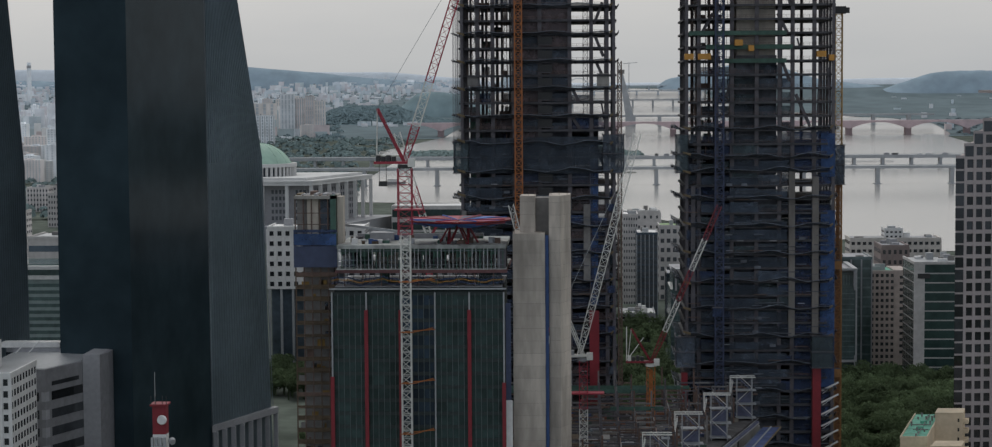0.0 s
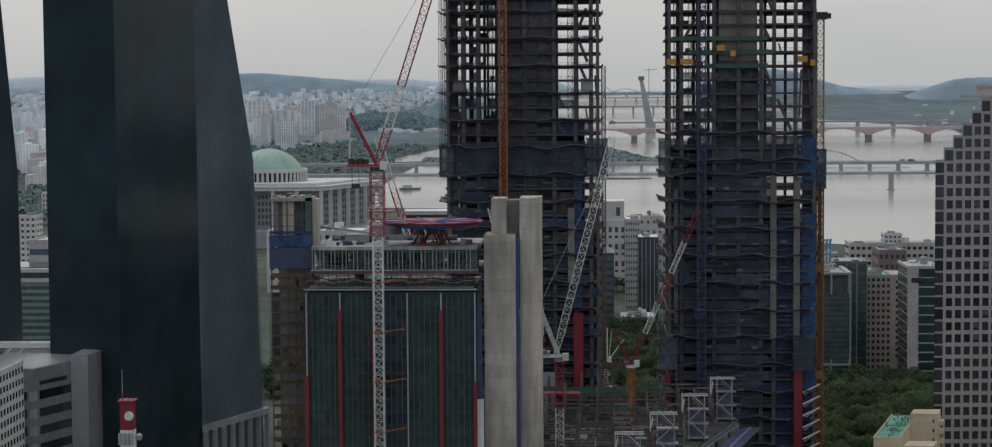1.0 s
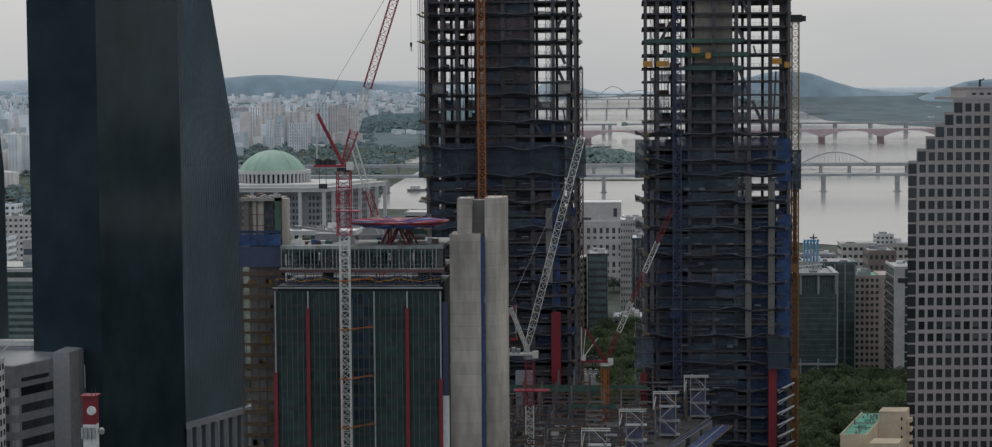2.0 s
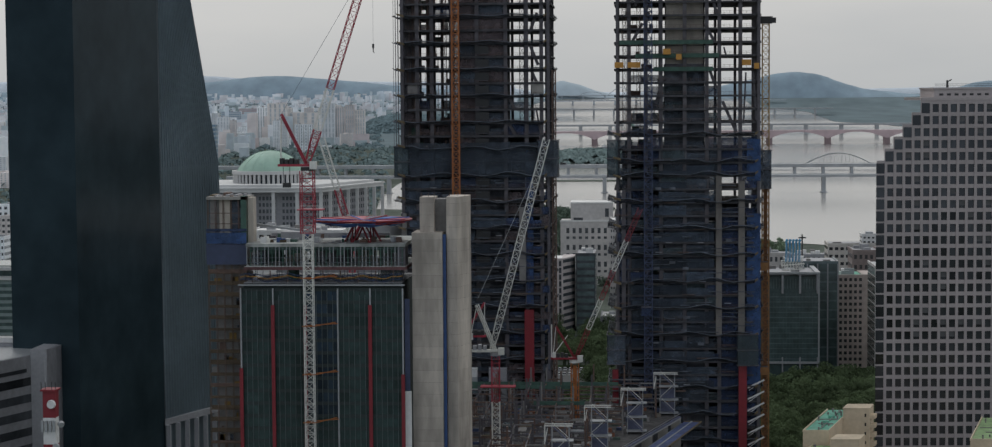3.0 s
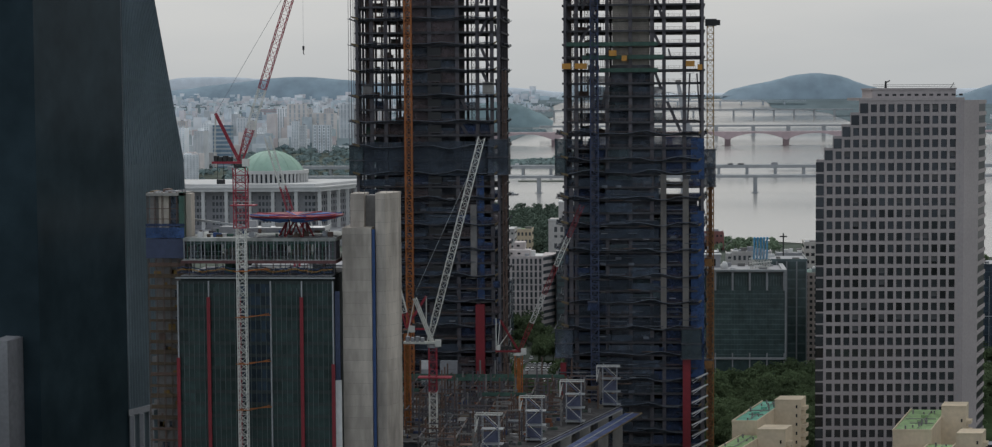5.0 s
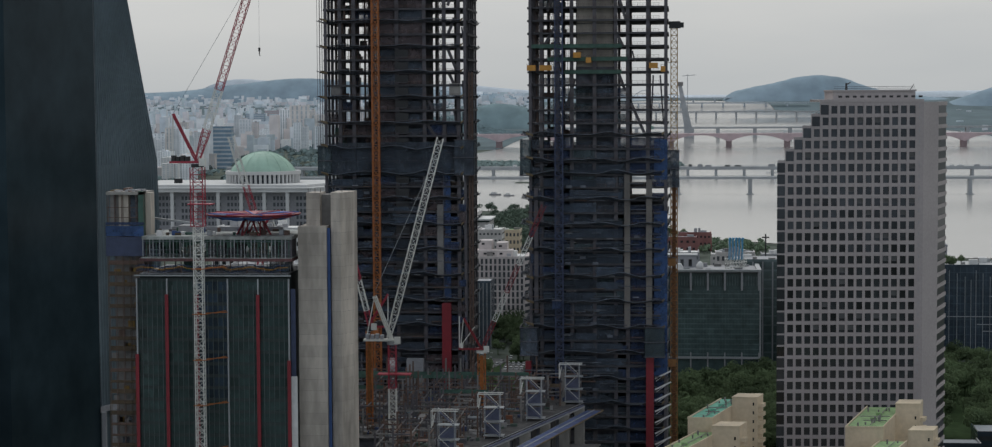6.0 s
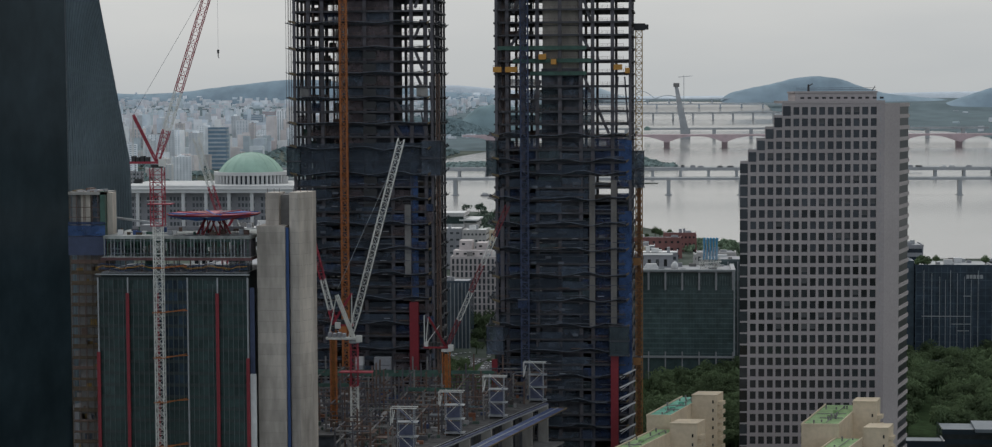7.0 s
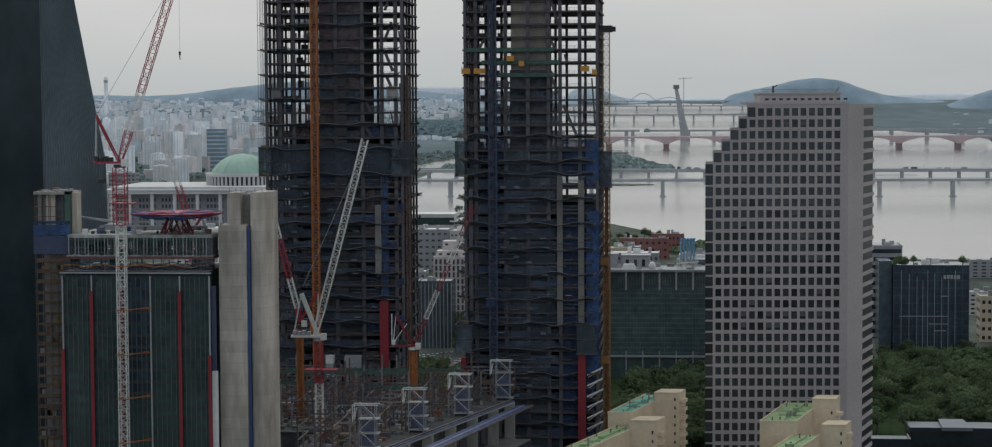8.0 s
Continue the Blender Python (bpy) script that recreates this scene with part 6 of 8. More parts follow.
def office(name, label, x0, x1, y0, y1, z0, z1, wall, glass, rows, cols, wf=0.6, hf=0.6, style="grid", roof=PAINT_GREY, clutter=4, seed=1, side=None, category="office building", proud=0.25):
    """A block with its windows set into the front and the side that is seen."""
    rr = random.Random(seed)
    t = thing(name, label, category, ((x0 + x1) / 2, (y0 + y1) / 2, z0))
    part("wall", Shape().box(x0, y0, z0, x1, y1, z1), wall, t)
    part("roof", Shape().box(x0 + 0.4, y0 + 0.4, z1, x1 - 0.4, y1 - 0.4, z1 + 0.3), roof, t)
    part("parapet", Shape().box(x0 - 0.2, y0 - 0.2, z1 - 0.2, x1 + 0.2, y0 + 0.35, z1 + 1.0).box(x1 - 0.35, y0 + 0.35, z1 - 0.2, x1 + 0.2, y1, z1 + 1.0).box(x0 - 0.2, y0 + 0.35, z1 - 0.2, x0 + 0.35, y1, z1 + 1.0), wall, t)
    h = (z1 - z0) / rows
    s = Shape()
    wdt = (x1 - x0) / cols
    for r in range(rows):
        z = z0 + h * (r + (1 - hf) / 2)
        if style == "band":
            s.box(x0 + 0.5, y0 - 0.12, z, x1 - 0.5, y0 + 0.1, z + h * hf)
        else:
            for c in range(cols):
                x = x0 + wdt * (c + (1 - wf) / 2)
                s.box(x, y0 - 0.08, z, x + wdt * wf, y0 + 0.1, z + h * hf)
        for sx_ in (x0, x1):
            n = max(2, int((y1 - y0) / wdt))
            for c in range(n):
                y = y0 + (y1 - y0) * (c + (1 - wf) / 2) / n
                s.box(sx_ - 0.08, y, z, sx_ + 0.08, y + (y1 - y0) / n * wf, z + h * hf)
    tagged(part("window", s, glass, t), kind="stuff")
    if style == "grid" and proud:
        f = Shape()
        for c in range(cols + 1):
            x = x0 + wdt * c
            f.box(x - wdt * (1 - wf) / 2 * 0.6, y0 - proud, z0, x + wdt * (1 - wf) / 2 * 0.6, y0 + 0.05, z1 - 0.2)
        tagged(part("pier", f, side or wall, t), kind="stuff")
    for k in range(clutter):
        x, y = rr.uniform(x0 + 2, x1 - 5), rr.uniform(y0 + 2, max(y0 + 3, y1 - 5))
        part("roof_unit", Shape().box(x, y, z1, x + rr.uniform(1.5, 5), y + rr.uniform(1.5, 4), z1 + rr.uniform(1.2, 3.6)), rr.choice([PAINT_WHITE, METAL_LIGHT, PAINT_GREY, CONCRETE_DARK]), t)
    return t


GLASS_BAND = make("green_band_glass", (0.034, 0.062, 0.058), 0.12, grain=0.3, vary=0.25, stain_vary=0.3, bump=0.02)
GLASS_PARK = make("dusty_green_glass", (0.068, 0.1, 0.1), 0.15, grain=0.3, vary=0.3, stain_vary=0.3, bump=0.02)
GLASS_PARK_LINE = make("dusty_green_band", (0.115, 0.155, 0.158), 0.25, grain=0.3, vary=0.3, stain_vary=0.3, bump=0.02)
g1 = thing("glass_office", "low dark green glass office block with a framed top storey", "office building", (82, 925, 0))
PX0, PX1, PY0, PY1 = 40.0, 124.0, 905.0, 940.0
part("wall", Shape().box(PX0, PY0, 0, PX1, PY1, 44.0), GLASS_PARK, g1, "dark green curtain wall")
for k in range(13):
    z = 12.6 + 2.42 * k
    part("transom", Shape().box(PX0, PY0 - 0.14, z, PX1 + 0.1, PY0 - 0.02, z + 0.45), GLASS_PARK_LINE, g1)
for k in range(2):
    part("side_fin", Shape().box(PX1 - 0.02, PY0 + 8 + 12 * k, 12, PX1 + 0.15, PY0 + 9 + 12 * k, 44), PAINT_GREY, g1)
part("upper_glass", Shape().box(PX0 + 1, PY0 + 1.4, 44.0, PX1 - 1.2, PY1 - 2, 51.6), GLASS_PARK, g1, "dark louvred top storey")
lv = Shape()
for k in range(64):
    lv.box(PX1 - 1.9 - 1.27 * k, PY0 + 1.1, 45.6, PX1 - 1.55 - 1.27 * k, PY0 + 1.35, 50.2)
tagged(part("louvre", lv, GLASS_PARK_LINE, g1), kind="stuff")
mu = Shape()
for k in range(55):
    mu.box(PX0 + 1.5 * k, PY0 - 0.1, 11.6, PX0 + 0.1 + 1.5 * k, PY0 - 0.02, 43.4)
tagged(part("mullion", mu, GLASS_PARK_LINE, g1), kind="stuff")
for k in range(11):
    x = PX1 - 0.6 - 8.1 * k
    part("frame_post", Shape().box(x - 0.45, PY0 - 0.4, 43.4, x + 0.45, PY0 + 0.6, 52.4), PAINT_GREY, g1)
    part("base_post", Shape().box(x - 0.3, PY0 - 0.9, 0, x + 0.3, PY0 - 0.2, 13.6), PAINT_GREY, g1)
for k in range(3):
    y = PY0 + 10 + 10 * k
    part("frame_post", Shape().box(PX1 - 0.6, y - 0.45, 43.4, PX1 + 0.4, y + 0.45, 52.4), PAINT_GREY, g1)
part("frame_beam", Shape().box(PX0, PY0 - 0.5, 52.4, PX1 + 0.5, PY0 + 1.6, 53.4), METAL_LIGHT, g1, "pale flat roof edge")
part("frame_beam", Shape().box(PX1 - 1.6, PY0 + 1.6, 52.4, PX1 + 0.5, PY1, 53.4), METAL_LIGHT, g1)
part("roof", Shape().box(PX0 + 0.5, PY0 + 1.7, 51.7, PX1 - 1.7, PY1 - 1, 52.5), PAINT_GREY, g1, "grey flat roof")
part("corner_post", Shape().box(PX1 - 0.35, PY0 - 0.45, 10, PX1 + 0.35, PY0 + 0.25, 52.4), METAL_LIGHT, g1)
part("base_band", Shape().box(PX0, PY0 - 1.0, 10.6, PX1 + 0.3, PY0 - 0.15, 11.6), METAL_LIGHT, g1, "pale canopy edge over the ground floor")
rr = random.Random(31)
for k in range(32):
    x, y = rr.uniform(44, 118), rr.uniform(909, 934)
    part("roof_unit", Shape().box(x, y, 52.4, x + rr.uniform(0.8, 4), y + rr.uniform(0.8, 3), 52.4 + rr.uniform(0.6, 2.4)), rr.choice([PAINT_WHITE, METAL_LIGHT, PAINT_GREY, CONCRETE_DARK]), g1)
for xa, xb, ya, z in ((60, 78, 926, 59.0), (80, 94, 928, 58.2), (48, 58, 924, 57.0)):
    ph = part("plant_room", Shape().box(xa, ya, 52.4, xb, ya + 9, z), PAINT_GREY, g1, "grey rooftop plant room")
    part("plant_roof", Shape().box(xa - 0.4, ya - 0.4, z, xb + 0.4, ya + 9.4, z + 0.5), METAL_LIGHT, ph)
    for k in range(3):
        part("dark_door", Shape().box(xa + 2 + 4 * k, ya - 0.08, 53, xa + 3.6 + 4 * k, ya + 0.05, 56.4), WINDOW, ph)
part("roof_tank", Shape().lathe(95.5, 914, [(0.1, 52.4), (1.6, 52.4), (1.6, 54.6), (1.3, 55.8), (0.7, 56.4), (0.05, 56.6)], 20), PAINT_WHITE, g1, "white domed water tank", True)
part("roof_shed", Shape().prism([(80, 912), (88, 912), (88, 916), (80, 916)], 52.4, 55.4, [(81.5, 912.4), (86.5, 912.4), (86.5, 915.6), (81.5, 915.6)]), PAINT_WHITE, g1, "white curved cabin")
# the blue rooftop pipes on their white frame
SKY_BLUE = make("sky_blue_paint", (0.08, 0.30, 0.50), 0.5)
for k in range(5):
    x = 109.6 + k * 1.5
    pp = part("blue_pipe", Shape().tube((x, 914, 57.5), (x, 914, 67.0), 0.5, 0.5, 8).tube((x, 914, 67.0), (x + 0.5, 914, 68.0), 0.62, 0.62, 8), SKY_BLUE, g1, "blue rooftop exhaust pipe")
    part("pipe_stay", Shape().beam((x + 0.6, 913.4, 53), (x - 0.6, 913.4, 66.5), 0.16), WHITE_CRANE, pp, "white steel stay")
part("roof_frame", lattice(lattice(Shape(), (107.5, 912, 54.5), (118, 912, 55.5), 2.4, 8, 0.25, 0.16), (107.5, 917, 56.5), (118, 917, 57.5), 2.4, 8, 0.25, 0.16), WHITE_CRANE, g1, "white steel roof frame")

GLASS_NAVY = make("navy_office_glass", (0.040, 0.056, 0.078), 0.12, grain=0.3, vary=0.3, stain_vary=0.3, bump=0.02)
g2 = office("glass_office", "dark blue glass office with light mullions and planted roof", 219, 257.5, 985, 1016, 0, 48.4, GLASS_NAVY, GLASS_NAVY, 12, 12, 0.82, 0.8, "grid", METAL_LIGHT, 8, 5, GLASS_SLATE)
for k, x in enumerate((223, 227, 231, 234, 236.5, 240, 243.6, 247, 250.5)):
    part("light_mullion", Shape().box(x - 0.12, 984.5, 2, x + 0.12, 984.9, 46.5 - 1.6 * (k % 4)), METAL_LIGHT, g2)
for k in range(11):
    part("floor_line", Shape().box(219.3, 984.6, 5.2 + 4.0 * k, 257.2, 984.75, 5.6 + 4.0 * k), GLASS_SLATE, g2)
for z, xa, xb in ((22.5, 222, 247), (18.5, 237, 247), (33, 243, 247), (15, 240, 246)):
    part("light_transom", Shape().box(xa, 984.5, z, xb, 984.85, z + 0.4), METAL_LIGHT, g2)
for k in range(5):
    part("sign_bar", Shape().box(244.5 + k * 1.75, 984.4, 42.2, 245.8 + k * 1.75, 984.8, 44.2), METAL_LIGHT, g2, "pale unreadable sign bar")
part("side_annex", Shape().box(212, 990, 0, 218.6, 1012, 51), GLASS_SLATE, g2, "grey-blue side block")
office("grey_office", "dim grey block with flat roof beyond the park", 208, 229, 1040, 1065, 2, 54.6, PAINT_GREY, GLASS_DARK, 12, 8, 0.7, 0.5, "band", METAL_LIGHT, 5, 6)
BEIGE_TILE = make("beige_tile", (0.42, 0.355, 0.32), 0.8, grain=0.3)
bo_ = office("beige_office", "beige apartment office with small square windows", 136.5, 151, 967, 992, 0, 45.6, BEIGE_TILE, WINDOW, 15, 6, 0.56, 0.5, "grid", ROOF_TEAL, 6, 7)
part("annex_wall", Shape().box(151.05, 967.2, 0, 157.3, 990, 46.6), BEIGE_TILE, bo_, "plain beige side wing")
for k in range(13):
    part("annex_band", Shape().box(153.4, 967.1, 6 + 3.04 * k, 157.35, 967.25, 7.4 + 3.04 * k), WINDOW, bo_)
wo = office("white_office", "white-framed office with dark green window bands", 149.6, 176, 902, 934, 0, 55.5, PAINT_STONE, GLASS_BAND, 13, 6, 0.8, 0.86, "band", METAL_LIGHT, 8, 8)
part("end_wall", Shape().box(149.4, 901.6, 0, 154.2, 902.5, 55.6), PAINT_STONE, wo, "plain pale end wall")
part("sign_bar", Shape().box(151, 901.4, 49, 156.5, 901.58, 51.2), BLACK, wo, "dark unreadable sign panel")
office("dark_glass_office", "dark green glass office with pale metal frame", 112, 136.3, 942, 970, 0, 54.4, GLASS_PARK_LINE, GLASS_PARK, 12, 5, 0.8, 0.8, "grid", PAINT_GREY, 3, 9, PAINT_GREY)
office("brick_block", "reddish brown brick block between offices", 149.5, 163, 1000, 1026, 4, 55.2, make("brown_brick", (0.225, 0.18, 0.168), 0.85, grain=0.3), WINDOW, 10, 5, 0.5, 0.4, "grid", PAINT_GREY, 4, 10)
office("long_white_block", "long low white block by the river", 143.8, 192, 1073, 1095, 4, 53.2, make("warm_white_render", (0.54, 0.5, 0.455), 0.75, grain=0.5, vary=0.12, stain=0.08, stain_vary=0.2), WINDOW, 12, 16, 0.6, 0.4, "grid", PAINT_GREY, 8, 12)
office("stair_house", "white rooftop stair house by the river", 162.5, 171.8, 1075, 1088, 53.5, 58.2, PAINT_WHITE, WINDOW, 2, 4, 0.5, 0.4, "grid", PAINT_GREY, 1, 13)
# between the towers
PINK_WHITE = make("pinkish_white_render", (0.54, 0.48, 0.46), 0.75, grain=0.5, vary=0.12, stain=0.08, stain_vary=0.2)
ws = office("white_slab_office", "white office slab with narrow upright windows", -31, -1.1, 1056, 1085, 2, 46.4, PINK_WHITE, WINDOW_DIM, 12, 12, 0.5, 0.78, "grid", PAINT_WHITE, 6, 14, proud=0.5)
part("side_wing", Shape().prism([(-1.05, 1056.4), (5.0, 1072), (5.0, 1085), (-1.05, 1085)], 2, 47.3), PINK_WHITE, ws, "pale banded side wing")
for k in range(12):
    z = 4.2 + 3.7 * k
    part("wing_band", Shape().prism([(-0.75, 1056.7), (4.9, 1071.2), (5.0, 1071.0), (-0.65, 1056.5)], z, z + 1.7), WINDOW_DIM, ws)
for xa, xb, ya, za in ((-30.5, -8.5, 1063, 50.2), (-27.6, -20.4, 1068, 55.4), (-18, -12, 1070, 54)):
    pt = part("penthouse", Shape().box(xa, ya, 46.4, xb, ya + 12, za), PINK_WHITE, ws, "white rooftop house")
    for k in range(int((xb - xa) / 4.5)):
        part("vent", Shape().box(xa + 1.5 + 4.5 * k, ya - 0.06, za - 2.4, xa + 3.2 + 4.5 * k, ya + 0.05, za - 1.3), WINDOW, pt)
office("teal_office", "slim office with teal glass bands", 6, 16.5, 1066, 1100, 2, 48.5, WINDOW_DIM, GLASS_PARK_LINE, 12, 5, 0.8, 0.6, "band", PAINT_GREY, 3, 15)
office("finned_office", "dark office with pale upright fins", -33, -14.6, 1002, 1022, 1, 37.6, GLASS_SLATE, GLASS_SLATE, 3, 9, 0.7, 0.95, "grid", PAINT_GREY, 2, 16, METAL_LIGHT, proud=0.8)
wb = thing("white_block", "white stepped block with a plain windowless top", "office building", (8, 1262, 14))
part("wall", Shape().box(-10, 1250, 14, 23.6, 1275, 55.3), PAINT_STONE, wb)
up_ = part("upper_wall", Shape().box(-3.4, 1250.6, 55.3, 23.6, 1274, 66.6), PAINT_STONE, wb, "plain pale upper storeys")
part("parapet", Shape().prism([(-3.6, 1250.3), (23.8, 1250.3), (23.8, 1274), (-3.6, 1274)], 66.6, 67.4), PAINT_WHITE, up_)
part("parapet", Shape().box(-10.2, 1249.7, 54.9, 23.8, 1250.5, 55.9), PAINT_WHITE, wb)
part("window", Shape().box(-1.6, 1250.5, 55.6, 4.4, 1250.7, 57.6), WINDOW_DIM, up_)
part("window", Shape().box(18.6, 1250.5, 58, 21.0, 1250.7, 63.4), WINDOW_DIM, up_)
for r_ in range(7):
    for c_ in range(8):
        z = 50.2 - 5.4 * r_
        part("window", Shape().box(-6.2 + 4.0 * c_, 1249.9, z - (2.6 if r_ % 2 == 0 else 0.9), -4.3 + 4.0 * c_, 1250.1, z + 0.7), WINDOW_DIM, wb)
office("white_block", "low white service block by the river", -54, -38, 1320, 1345, 17, 44, PAINT_STONE, WINDOW_DIM, 6, 6, 0.5, 0.3, "grid", PAINT_WHITE, 3, 18)
office("white_block", "low grey service block by the river", -82, -56, 1325, 1350, 17, 44.6, PAINT_GREY, WINDOW_DIM, 6, 6, 0.5, 0.3, "grid", PAINT_WHITE, 4, 28)
ch = office("curved_roof_hall", "pale hall with a flat overhanging roof", -150, -80, 1560, 1600, 22, 42, PAINT_STONE, GLASS_GREEN, 2, 10, 0.8, 0.6, "band", PAINT_WHITE, 0, 19)
part("low_wing", Shape().box(-80, 1562, 22, -70, 1600, 34.6), PAINT_STONE, ch)
part("wing_roof", Shape().prism([(-84, 1559), (-68.5, 1559), (-68.5, 1602), (-84, 1602)], 36.4, 37.6), PAINT_WHITE, ch, "white overhanging wing roof")
part("wing_glass", Shape().box(-79.6, 1562.2, 34.6, -70.4, 1599, 36.4), GLASS_GREEN, ch)
for k in range(9):
    rr = random.Random(50 + k)
    x, y = -150 + 32 * k + rr.uniform(-10, 10), 1150 + rr.uniform(0, 260)
    office("low_block", "low pale city block among trees", x, x + rr.uniform(14, 30), y, y + 18, ground_z(y), ground_z(y) + rr.uniform(10, 26), rr.choice([PAINT_STONE, PAINT_GREY, PAINT_BEIGE]), WINDOW_DIM, 4, 8, 0.5, 0.45, "grid", rr.choice([PAINT_GREY, PAINT_WHITE, ROOF_GREEN]), 4, 60 + k)
office("white_office", "pale office tower with rows of small windows", 23.5, 32, 1150, 1180, 9, 61.5, PAINT_STONE, WINDOW_DIM, 14, 6, 0.5, 0.4, "grid", PAINT_WHITE, 2, 101)
office("blue_glass_office", "blue-grey glass office with pale edge fins", 30, 41.5, 1100, 1130, 7, 54.5, GLASS_SLATE, WINDOW_DIM, 14, 5, 0.7, 0.8, "grid", PAINT_WHITE, 2, 102, METAL_LIGHT)
office("white_block", "wide white block with few square windows", 25, 47, 1205, 1225, 12, 60, PAINT_STONE, WINDOW_DIM, 8, 6, 0.35, 0.3, "grid", PAINT_WHITE, 5, 103)
office("white_office", "pale office with broad windows", 45, 63, 1165, 1190, 10, 54, PAINT_STONE, WINDOW_DIM, 8, 5, 0.6, 0.45, "grid", ROOF_GREEN, 3, 104)
office("dark_block", "dark glass block with pale roof edge", 43, 60, 1015, 1040, 3, 40, GLASS_DARK, WINDOW, 8, 6, 0.7, 0.5, "band", PAINT_GREY, 3, 105)
office("low_block", "low grey rooftops crowded with plant", 20, 38, 1045, 1075, 4, 16, PAINT_GREY, WINDOW, 4, 6, 0.5, 0.4, "grid", PAINT_WHITE, 12, 106)
for k, (x, y, w_, z1, m) in enumerate(((270, 1030, 22, 30, PAINT_BEIGE), (276, 1120, 30, 16, PAINT_STONE), (300, 1290, 40, 14, PAINT_GREY))):
    office("low_block", "low block near the river road", x, x + w_, y, y + 16, ground_z(y), ground_z(y) + z1 * 0.8, m, WINDOW, 5, 7, 0.5, 0.4, "grid", PAINT_GREY, 6, 110 + k)
# left of and behind the dark tower
PALE_TEAL = make("pale_teal_panel", (0.27, 0.33, 0.32), 0.5, grain=0.3)
TEAL_BAND = make("teal_band_glass", (0.09, 0.135, 0.13), 0.15, grain=0.3, vary=0.4, bump=0)
bq = office("banded_office", "pale office with green glass bands", -245, -208, 800, 830, 20, 58.5, PALE_TEAL, TEAL_BAND, 14, 6, 0.8, 0.5, "band", METAL_LIGHT, 5, 20)
part("upper_glass", Shape().box(-243.5, 801.5, 58.5, -209.5, 829, 65.6), TEAL_BAND, bq, "set-back glazed top storeys")
for z in (59.6, 63.6):
    part("roof_slab", Shape().box(-246, 799, z, -207, 831, z + 1.5), PAINT_WHITE, bq, "white overhanging roof slab")
office("banded_office", "white stepped roof hall beside the tower", -238, -206, 842, 870, 30, 73, PAINT_STONE, GLASS_SLATE, 5, 6, 0.8, 0.3, "band", METAL_LIGHT, 5, 21)
office("white_canopy_hall", "low hall with bright white flat canopy", -196, -170, 640, 652, 30, 53, PAINT_GREY, GLASS_DARK, 4, 6, 0.8, 0.4, "band", PAINT_WHITE, 0, 22)
lw = office("low_white_block", "white windowed block raised on tall pale columns", -150, -104, 940, 965, 41, 70, PAINT_WHITE, WINDOW, 6, 12, 0.5, 0.45, "grid", PAINT_WHITE, 10, 24)
part("lower_glass", Shape().box(-149, 943.5, 0, -105, 964, 41), GLASS_SLATE, lw, "dim glazed lower storeys")
for k in range(9):
    x = -149.4 + 5.6 * k
    part("column", Shape().box(x - 0.55, 940.2, 0, x + 0.55, 941.4, 41), METAL_LIGHT, lw, "tall pale column")
office("flat_hall", "flat grey hall roof with plant", -118, -30, 840, 900, 0, 60, PAINT_GREY, WINDOW, 10, 20, 0.5, 0.4, "grid", PAINT_GREY, 26, 25)
rr = random.Random(77)
for k in range(16):
    y = rr.uniform(1150, 2000)
    x = -0.235 * y - rr.uniform(0, 150) - 20
    kk = scale_at(y)
    h = rr.uniform(18, 50) * kk
    office("city_block", "plain pale city block", x, x + rr.uniform(14, 34) * kk, y, y + 20 * kk, ground_z(y), ground_z(y) + h, rr.choice([PAINT_STONE, PAINT_GREY, CITY, CITY_WARM]), WINDOW_DIM, max(3, int(h / 4)), 7, 0.5, 0.45, "grid", PAINT_GREY, 2, 80 + k, category="building")

# ---- near offices at the lower left ----
wt = office("white_tiled_office", "white tiled office with small dark square windows", -183, -156.8, 533.9, 560, 0, 58.8, PAINT_WHITE, WINDOW, 18, 10, 0.48, 0.55, "grid", METAL_LIGHT, 2, 26, proud=0.35)
pb = part("penthouse", Shape().box(-179, 540, 58.8, -164.3, 552, 66.8), PAINT_WHITE, wt, "white roof house")
part("sign_band", Shape().box(-179.2, 539.7, 65.2, -164.1, 539.95, 66.9), RED, pb, "red sign band")
part("door", Shape().box(-168, 539.8, 59.2, -167, 539.96, 61), WINDOW, pb)
gb = thing("grey_office", "grey office with dark window bands and pale corner slab", "office building", (-156, 600, 0))
GBL, GB0, GB1 = (-178.0, 576.5), (-157.6, 572.0), (-150.9, 590.0)
part("wall", Shape().prism([GBL, GB0, GB1, (-150.9, 612), (-178, 612)], 0, 55.2), make("mid_grey_panel", (0.19, 0.19, 0.197), 0.6, grain=0.5), gb)
part("corner_slab", Shape().prism([(-150.9, 589.7), (-145.8, 590.0), (-145.8, 613), (-150.9, 613)], 0, 57.2), PAINT_GREY, gb, "pale grey corner slab")
# the slab's side face, its shade put into a darker grey
part("corner_shade", Shape().prism([(-145.8, 590.2), (-144.6, 596), (-144.6, 613), (-145.8, 613)], 0, 57.1), make("side_grey_panel", (0.2, 0.2, 0.21), 0.6, grain=0.5), gb)
